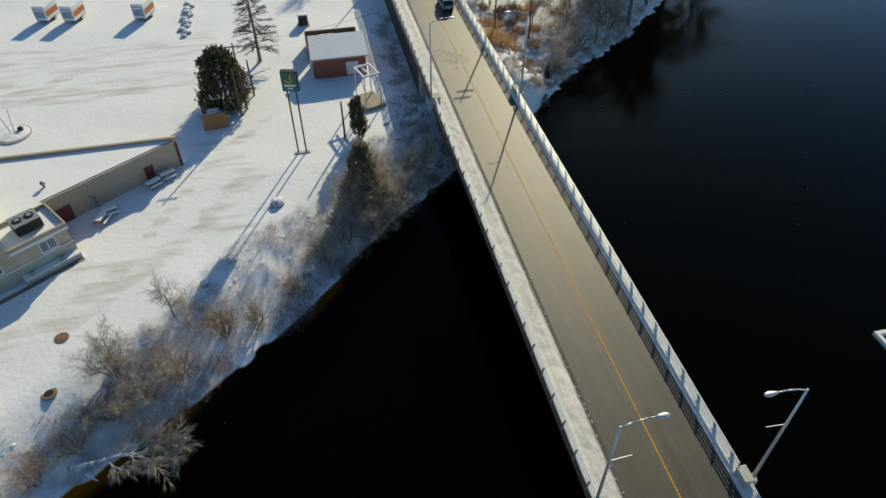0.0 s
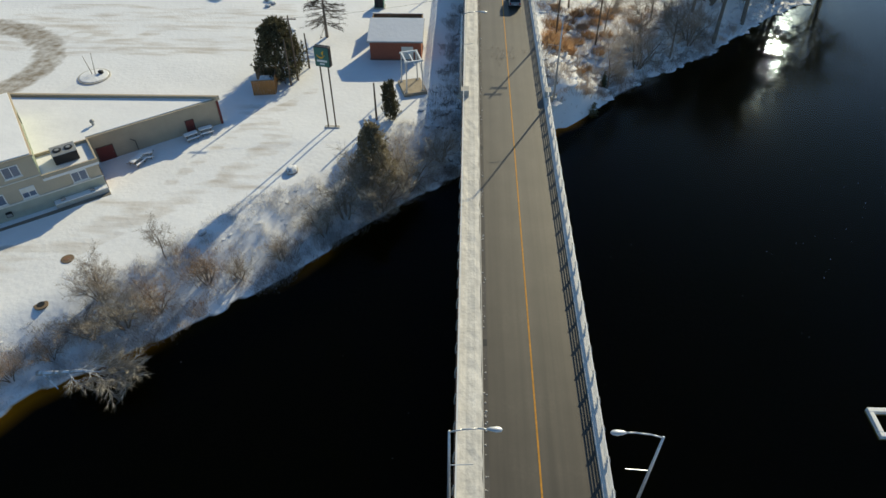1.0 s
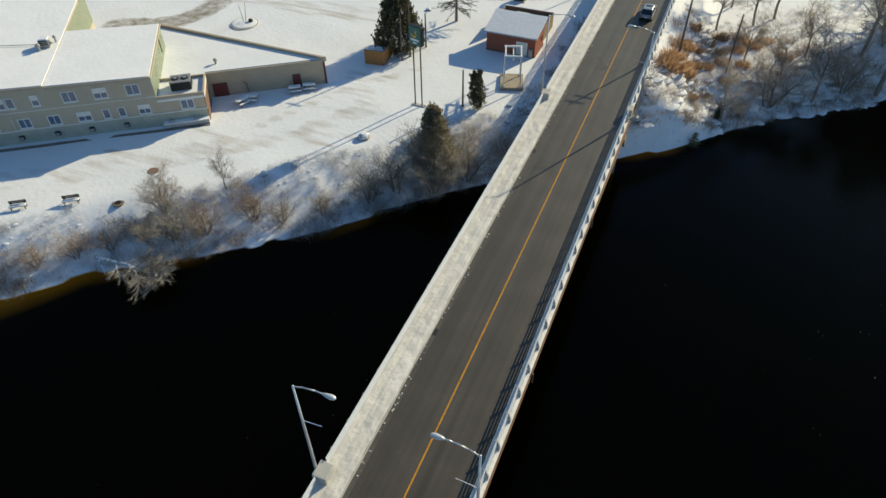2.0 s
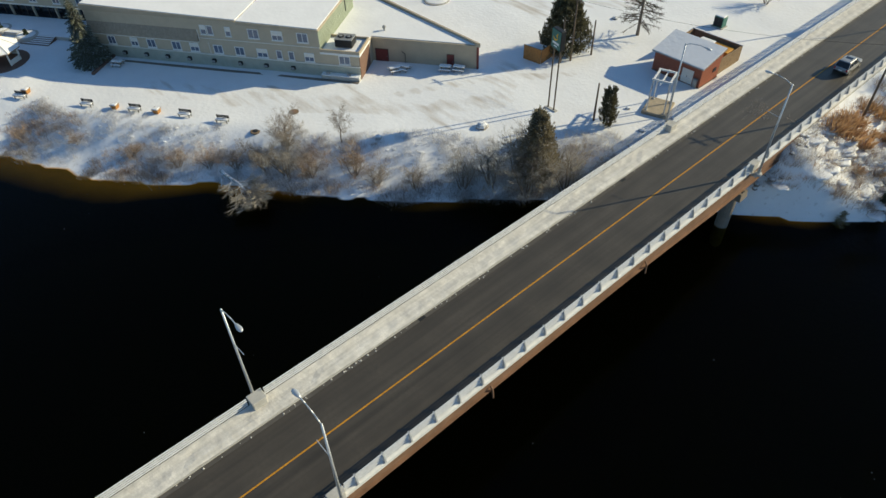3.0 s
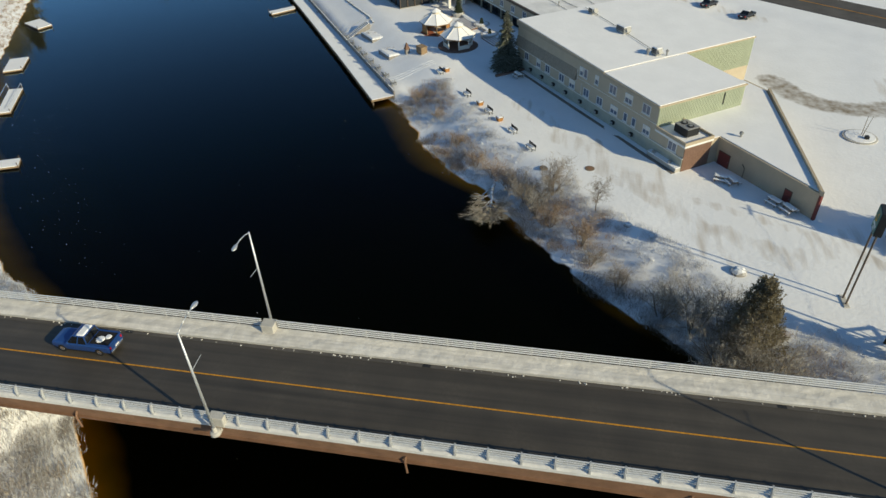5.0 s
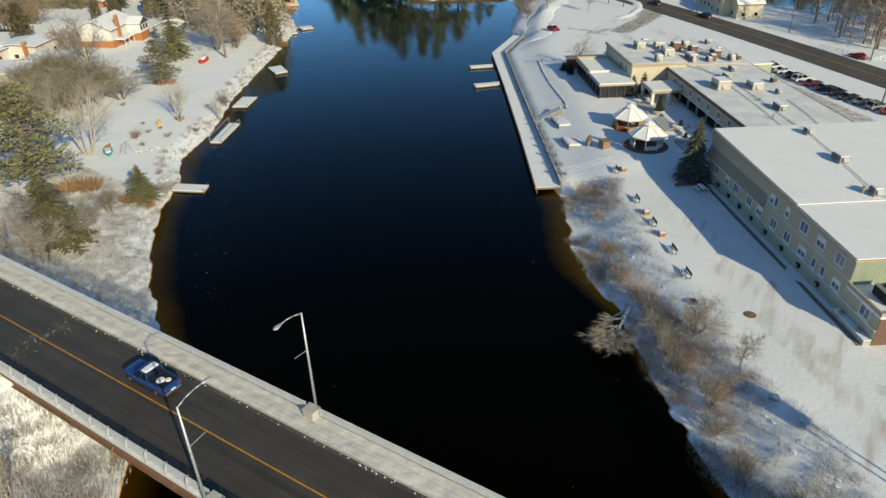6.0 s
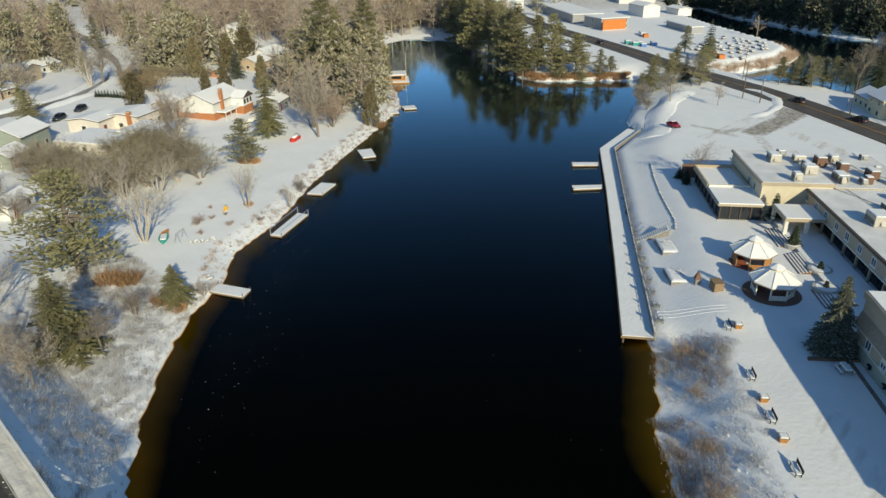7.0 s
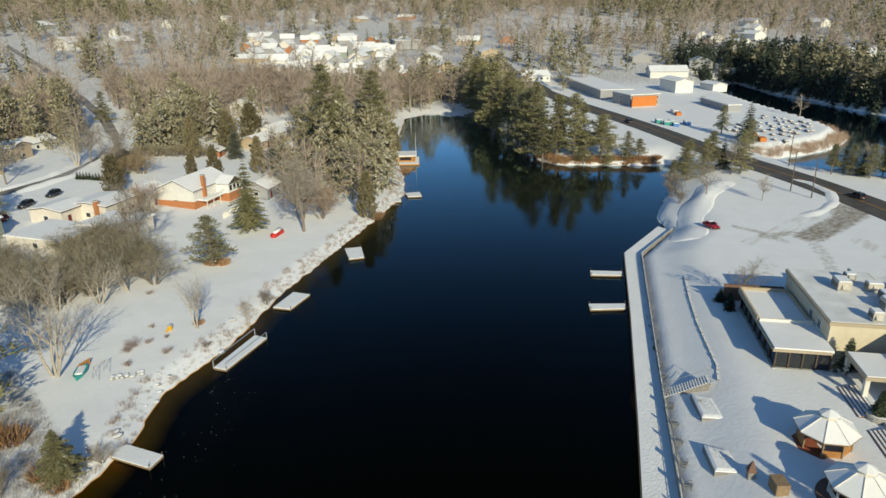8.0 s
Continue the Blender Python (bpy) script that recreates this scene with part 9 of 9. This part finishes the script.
house(-139, -207, 35, 19, 8, 3.4, 1.6, "white", False)
house(-104, -189, 40, 5, 4, 2.2, 0.8, "brick", False)
house(-91, -134.5, 35, 8, 7, 3.0, 1.8, "grey", False)
house(-21.5, -138.0, 40, 11, 9, 4.8, 2.2, "sage", False, "grey-green two-storey house with a snow-covered gable roof")
house(-16.0, -128.0, 40, 7, 6, 3.0, 1.4, "sage", False)
house(-7.5, -98.5, 40, 8, 5, 2.6, 1.2, "white", False, "white garden house with a snow-covered roof")
house(-120.5, -176.0, 28, 16, 8, 2.8, 1.4, "grey", False)
house(-140, -211, 28, 14, 10, 3.2, 2.2, "white", False)
house(-124, -196, 28, 11, 9, 3.0, 2.0, "tan", False)
house(-57, -243, 30, 20, 9, 3.0, 1.8, "white", False)
house(-33, -205, 30, 16, 9, 2.8, 1.6, "tan", False)
house(-178, -290, 35, 15, 11, 3.2, 3.2, "white", False)
house(-300, -300, 20, 34, 16, 6.0, 2.4, "brick", False)
house(-330, -292, 20, 18, 12, 5.0, 2.2, "white", False)
house(-191.5, 10.5, 35, 9, 8, 5.2, 2.2, "yellow", False, "pale yellow two-storey house beside the road", False)
house(-187.5, 16.5, 125, 8, 6.5, 4.6, 2.4, "yellow", False, "pale yellow gabled house wing beside the road")
house(-200, 5, 35, 10, 7, 3.4, 1.8, "yellow", False, "pale yellow house wing beside the road")
house(hot(-128, 60)[0], hot(-128, 60)[1], 35, 9, 6, 3.0, 0, "grey", False)
house(hot(-30, 100)[0], hot(-30, 100)[1], 30, 9, 8, 3.6, 2.6, "grey", False)
house(-381, -162, 55, 20, 11, 6.5, 1.6, "white", False, "large white shed with a snow-covered roof", False, False)
house(-400, -148, 55, 15, 9, 3.5, 1.2, "white", False, "", False, False)
house(-330, -112, 50, 30, 6, 3.2, 0, "grey", False, "long open sales shed with a snowy roof", False, False)
house(-319, -152, -28, 17, 18, 5.6, 0, "grey", False, "grey garden store with a flat snowy roof")
house(-357, -205, 51, 92, 18, 5.2, 0, "grey", False, "long grey shop building with a flat snowy roof", False, False)
ob = thing("shop_sign", "bright orange shop front panel on the garden store", "sign panel", on_ground(-309.5, -141.5, -28))
part("panel", Build().box(-7.0, -0.3, 0.4, 7.0, 0.3, 5.4), M_ORANGE, ob)
part("base", Build().box(-7.1, -0.35, -0.4, 7.1, 0.35, 0.4), M_CONC, ob)
rh = random.Random(8)
for i, (x, y) in enumerate(TOWN):
    house(x, y, rh.uniform(20, 70) if i % 3 else rh.uniform(110, 150), rh.uniform(17, 30), rh.uniform(12, 16), rh.uniform(2.8, 4.2), rh.uniform(2.8, 4.2), ("white", "tan", "grey", "brick", "white", "sage")[rh.randrange(6)], False, "", False, math.hypot(x, y) < 480)
for x, y in QUARTER:
    house(x, y, rh.choice((35, 55, 125, 145)), rh.uniform(13, 20), rh.uniform(10, 13), rh.uniform(2.6, 3.4), rh.uniform(3.0, 4.6), ("white", "cream", "grey", "white", "brick")[rh.randrange(5)], False, "", False, False)
for x, y in HILL:
    house(x, y, rh.uniform(30, 70), rh.uniform(18, 28), rh.uniform(12, 16), rh.uniform(4.0, 6.0), rh.uniform(3.0, 4.6), "white", False, "", False, False)
house(-443, -480, 55, 62, 24, 7.5, 0, "grey", False, "large grey hall with a flat snow-covered roof", False, False)


# ---- garden store yard ----
def pallet_stack(x, y, turn, w, d, h, material, label, snow=True):
    t = thing("pallet_stack", label, "stacked goods", on_ground(x, y, turn, 0.05), "goods in the store yard")
    for i in range(3):
        part("board", Build().box(-w / 2, -d / 2 + i * (d - 0.3) / 2, 0, w / 2, -d / 2 + i * (d - 0.3) / 2 + 0.3, 0.18), M_BARK, t)
    part("load", Build().soft_box(-w / 2 + 0.05, -d / 2 + 0.05, 0.18, w / 2 - 0.05, d / 2 - 0.05, h, 0.08), material, t)
    if snow:
        part("snow_cover", Build().soft_box(-w / 2, -d / 2, h - 0.02, w / 2, d / 2, h + 0.22, 0.1), M_SNOW_FLAT, t)


M_TEAL = mat("teal_plastic", (0.05, 0.30, 0.28), 0.5, var=0.15, scale=1)
M_BLUEGOODS = mat("blue_plastic", (0.10, 0.22, 0.50), 0.5, var=0.15, scale=1)
M_WEATHERED = mat("weathered_boards", (0.34, 0.27, 0.20), 0.9, var=0.3, scale=1.5, snow=0.5)
ry = random.Random(19)
for row in range(7):
    for i in range(7):
        x, y = -262 - 7.2 * i + ry.uniform(-3, 3) - 1.2 * row, -56 - 4.2 * row - 0.35 * i + ry.uniform(-1.3, 1.3)
        if ry.random() < 0.85 and poly_distance(BACKRIVER, np.array([x]), np.array([y]))[0] > 4:
            pallet_stack(x, y, 35 + ry.uniform(-14, 14), ry.uniform(1.6, 6.5), ry.uniform(0.8, 1.4), ry.uniform(0.35, 0.8), M_WEATHERED if ry.random() < 0.7 else M_STONE, "snow-topped stack of weathered boards and stone in the yard")
for x, y, w, m, lb in ((-267, -110, 4, M_TEAL, "teal crates stacked in the store yard"), (-265.5, -105.5, 4, M_TEAL, "teal crates stacked in the store yard"), (-271, -106, 4.5, M_TEAL, "teal crates stacked in the store yard"), (-266, -101.5, 3.5, M_BLUEGOODS, "blue goods stacked in the store yard"), (-273, -100, 5, M_BLUEGOODS, "blue goods stacked in the store yard"),
                       (-295, -115.5, 4, M_ORANGE, "orange container in the snowy yard"), (-352, -130, 6, M_ORANGE, "orange container in the snowy yard"), (-261.5, -68, 4, M_ORANGE, "orange container in the snowy yard"), (-256, -62, 3.6, M_ORANGE, "orange container in the snowy yard"), (-300, -120, 7, M_WHITE, "white trailer box in the snowy yard")):
    pallet_stack(x, y, 40, w, 2.4, 1.6, m, lb, m != M_ORANGE)


# ---- garden and shore things ----
def boathouse():
    b = thing("boathouse_dock", "timber boathouse platform with snow and a flagpole", "dock", pose(-156, -148, 0, 0, 0, 48))
    part("platform", Build().box(-6, -5, -0.3, 6, 5, 0.5), M_ORANGE_WOOD, b)
    part("snow_cover", Build().box(-5.9, -4.9, 0.5, 5.9, 4.9, 0.66), M_SNOW, b)
    part("cabin", Build().box(-5, -3.6, 0.5, 2.5, 3.6, 2.6), M_ORANGE_WOOD, b)
    part("cabin_roof", Build().soft_box(-5.5, -4.0, 2.6, 3.0, 4.0, 2.95, 0.1), M_SNOW_FLAT, b)
    part("flagpole", Build().tube((4.8, 3.8, 0.5), (4.8, 3.8, 11.5), 0.07, 0.04, 6), M_WHITE, b)
    part("window", Build().box(2.5, -2.0, 1.2, 2.56, 2.0, 2.2), M_GLASS, b)


boathouse()


def rowing_boat(x, y, turn, colour, label):
    b = thing("small_boat", label, "boat", on_ground(x, y, turn))
    rings = []
    for u, w, z in ((-2.0, 0.35, 0.55), (-1.6, 0.75, 0.5), (0, 0.9, 0.45), (1.3, 0.7, 0.5), (2.2, 0.08, 0.7)):
        rings.append([(u, -w, z), (u, -w * 0.7, 0.12), (u, 0, 0.02), (u, w * 0.7, 0.12), (u, w, z), (u, w * 0.85, z), (u, 0, z - 0.06), (u, -w * 0.85, z)])
    part("hull", Build().loft(rings, True), colour, b)
    part("snow_cover", Build().soft_box(-1.5, -0.55, 0.42, 1.0, 0.55, 0.62, 0.1), M_SNOW, b)


tb = thing("covered_boat", "boat under a red tarpaulin with snow on top", "boat", scaled(on_ground(-76.7, -103.0, 30), 0.8))
M_TARP = mat("red_tarpaulin", (0.55, 0.035, 0.03), 0.5, var=0.2, scale=2, bump=0.3, bscale=3)
part("tarpaulin", Build().loft([[(-2.6, -0.9, 0), (2.4, -0.8, 0), (2.9, 0, 0), (2.4, 0.8, 0), (-2.6, 0.9, 0)], [(-2.5, -1.0, 0.9), (2.3, -0.9, 0.8), (2.9, 0, 0.8), (2.3, 0.9, 0.8), (-2.5, 1.0, 0.9)], [(-2.2, -0.3, 1.7), (1.6, -0.3, 1.5), (2.2, 0, 1.3), (1.6, 0.3, 1.5), (-2.2, 0.3, 1.7)]], True), M_TARP, tb)
part("snow_cover", Build().loft([[(-2.4, -0.75, 1.2), (1.9, -0.7, 1.1), (2.4, 0, 1.05), (1.9, 0.7, 1.1), (-2.4, 0.75, 1.2)], [(-2.1, -0.4, 1.85), (1.5, -0.4, 1.65), (1.9, 0, 1.5), (1.5, 0.4, 1.65), (-2.1, 0.4, 1.85)]], True), M_SNOW_FLAT, tb, smooth=True)
rowing_boat(-22.8, -67.6, 60, mat("teal_hull", (0.03, 0.36, 0.33), 0.4, var=0.15, scale=2), "teal boat under a snowy tree")
slide = thing("garden_toy", "yellow and blue garden play frame in the snow", "toy", scaled(on_ground(-38.3, -72.6, 30), 0.55))
part("tower", Build().soft_box(-0.5, -0.5, 0, 0.5, 0.5, 1.6, 0.06), M_GOLD, slide)
part("roof", Build().loft([[(-0.6, -0.6, 1.6), (0.6, -0.6, 1.6), (0.6, 0.6, 1.6), (-0.6, 0.6, 1.6)], [(-0.05, -0.05, 2.2), (0.05, -0.05, 2.2), (0.05, 0.05, 2.2), (-0.05, 0.05, 2.2)]], True), M_BLUEPANEL, slide)
part("chute", Build().add([(0.5, -0.3, 1.1), (0.5, 0.3, 1.1), (2.0, 0.3, 0.1), (2.0, -0.3, 0.1), (0.5, -0.3, 1.0), (0.5, 0.3, 1.0), (2.0, 0.3, 0.0), (2.0, -0.3, 0.0)], [(0, 1, 2, 3), (7, 6, 5, 4), (0, 3, 7, 4), (1, 5, 6, 2), (0, 4, 5, 1), (3, 2, 6, 7)]), M_GOLD, slide)
fp = thing("picket_fence", "white picket fence beside the brick house", "fence", pose(0, 0, 0))
for i in range(22):
    x, y = -72.5 - 0.42 * i, -121.5 - 0.30 * i
    z = ground_at(x, y)
    part("picket", Build().box(x - 0.13, y - 0.04, z - 0.2, x + 0.13, y + 0.04, z + 1.3 + 0.25 * math.sin(i * 0.9)), M_CREAM, fp)
part("fence_rail", Build().tube((-72.5, -121.55, ground_at(-72.5, -121.5) + 0.8), (-81.3, -127.85, ground_at(-81.3, -127.8) + 0.8), 0.05), M_CREAM, fp)
for x, y, h in ((-36.3, -75.2, 0.8), (-36.8, -70.2, 0.7), (-33.9, -70.4, 0.9), (-31.4, -70.6, 1.5), (-30.2, -69.4, 1.3), (-34.8, -65.4, 1.1), (-28.7, -65.2, 1.0), (-40.6, -63.9, 1.2), (-50.3, -107.4, 1.2), (-41.2, -88.7, 0.9)):
    tree("russet", x, y, h, wide=1.5)
gb = thing("garden_bench", "brown wooden bench in the snow beside the tree", "bench", on_ground(-23.9, -69.6, 25))
part("seat", Build().soft_box(-1.0, -0.25, 0.42, 1.0, 0.25, 0.5, 0.02), M_ORANGE_WOOD, gb)
part("backrest", Build().soft_box(-1.0, 0.22, 0.6, 1.0, 0.28, 0.95, 0.02), M_ORANGE_WOOD, gb)
for xx in (-0.85, 0.85):
    part("leg", Build().box(xx - 0.05, -0.22, -0.1, xx + 0.05, 0.28, 0.42), M_ORANGE_WOOD, gb)
sw = thing("swing_frame", "thin metal swing frame standing in the snow", "swing", on_ground(-24.9, -65.2, 30))
for xx in (-1.1, 1.1):
    for yy in (-0.7, 0.7):
        part("leg", Build().tube((xx, yy, -0.2), (xx, 0, 1.9), 0.035, 0.035, 6), M_GREY, sw)
part("crossbar", Build().tube((-1.2, 0, 1.9), (1.2, 0, 1.9), 0.035), M_GREY, sw)
rk = random.Random(14)
for i in range(14):
    x, y = -25.4 - 0.35 * i + rk.uniform(-0.4, 0.4), -63.2 + 0.1 * i + rk.uniform(-0.7, 0.7)
    q = rk.uniform(0.22, 0.5)
    solid("garden_stone", Build().lathe([(q, -0.15), (q * 1.05, 0.12), (q * 0.7, 0.3), (q * 0.2, 0.36)], 7), M_STONE, "rough garden stone half buried in snow", "stone", "garden stones", at=on_ground(x, y, rk.uniform(0, 360)))
wf = thing("yard_fence", "white rail fence round a snowy yard across the road", "fence", pose(0, 0, 0))
run = [(-156.5, 40.7), (-151.5, 47.5), (-147.4, 53.1), (-152.5, 56.6)]
for (x0, y0), (x1, y1) in zip(run[:-1], run[1:]):
    n = int(math.hypot(x1 - x0, y1 - y0) / 1.4)
    for i in range(n):
        x, y = x0 + (x1 - x0) * i / n, y0 + (y1 - y0) * i / n
        part("post", Build().box(x - 0.07, y - 0.07, ground_at(x, y) - 0.2, x + 0.07, y + 0.07, ground_at(x, y) + 1.15), M_WHITE, wf)
    for dz in (0.45, 0.95):
        part("rail", Build().tube((x0, y0, ground_at(x0, y0) + dz), (x1, y1, ground_at(x1, y1) + dz), 0.06, 0.06, 6), M_WHITE, wf)
rs = thing("road_sign", "yellow diamond road sign on a post", "sign", on_ground(*hot(-126, 48.5)))
part("post", Build().tube((0, 0, -0.3), (0, 0, 2.6), 0.04), M_GREY, rs)
part("plate", Build().add([(-0.5, 0, 2.6), (0, -0.0, 2.1), (0.5, 0, 2.6), (0, 0, 3.1), (-0.5, 0.03, 2.6), (0, 0.03, 2.1), (0.5, 0.03, 2.6), (0, 0.03, 3.1)], [(0, 1, 2, 3), (7, 6, 5, 4), (0, 4, 5, 1), (1, 5, 6, 2), (2, 6, 7, 3), (3, 7, 4, 0)]), M_GOLD, rs)
gs = thing("green_sign", "green and white business sign by the road", "sign", on_ground(*hot(-48, 78)))
part("post", Build().tube((-0.6, 0, -0.3), (-0.6, 0, 4.2), 0.06).tube((0.6, 0, -0.3), (0.6, 0, 4.2), 0.06), M_GREY, gs)
part("panel", Build().soft_box(-0.9, -0.12, 1.8, 0.9, 0.12, 4.2, 0.04), M_SIGN, gs)
part("bar", Build().box(-0.7, -0.14, 2.2, 0.7, -0.12, 3.0), M_WHITE, gs)
wire((28.3, 94.3, 16.8), (-10.0, 85.3, 13.2), 1.2)

# ---- ice flecks on the river ----
def ice_flecks():
    """Loose flecks in two drifting trails, and a few anywhere."""
    r, b = random.Random(5), Build()
    for i in range(230):
        if i < 120:
            f = r.random()
            x, y = 0.0 - 40 * f + r.gauss(0, 2.2), -12 - 41 * f + r.gauss(0, 3.0)
        elif i < 180:
            f = r.random()
            x, y = 47 + 38 * f + r.gauss(0, 2.0), 42 + 52 * f + r.gauss(0, 3.5)
        else:
            x, y = r.uniform(-40, 75), r.uniform(-10, 60)
        k = abs(r.gauss(0, 0.022)) + 0.014
        b.lathe([(k, 0.004), (k * 0.7, 0.02)], 5, (x, y))
    tagged(solid("ice_flecks", b, M_SNOW, "scattered white flecks of ice on the water", "ice"), kind="stuff")


ice_flecks()
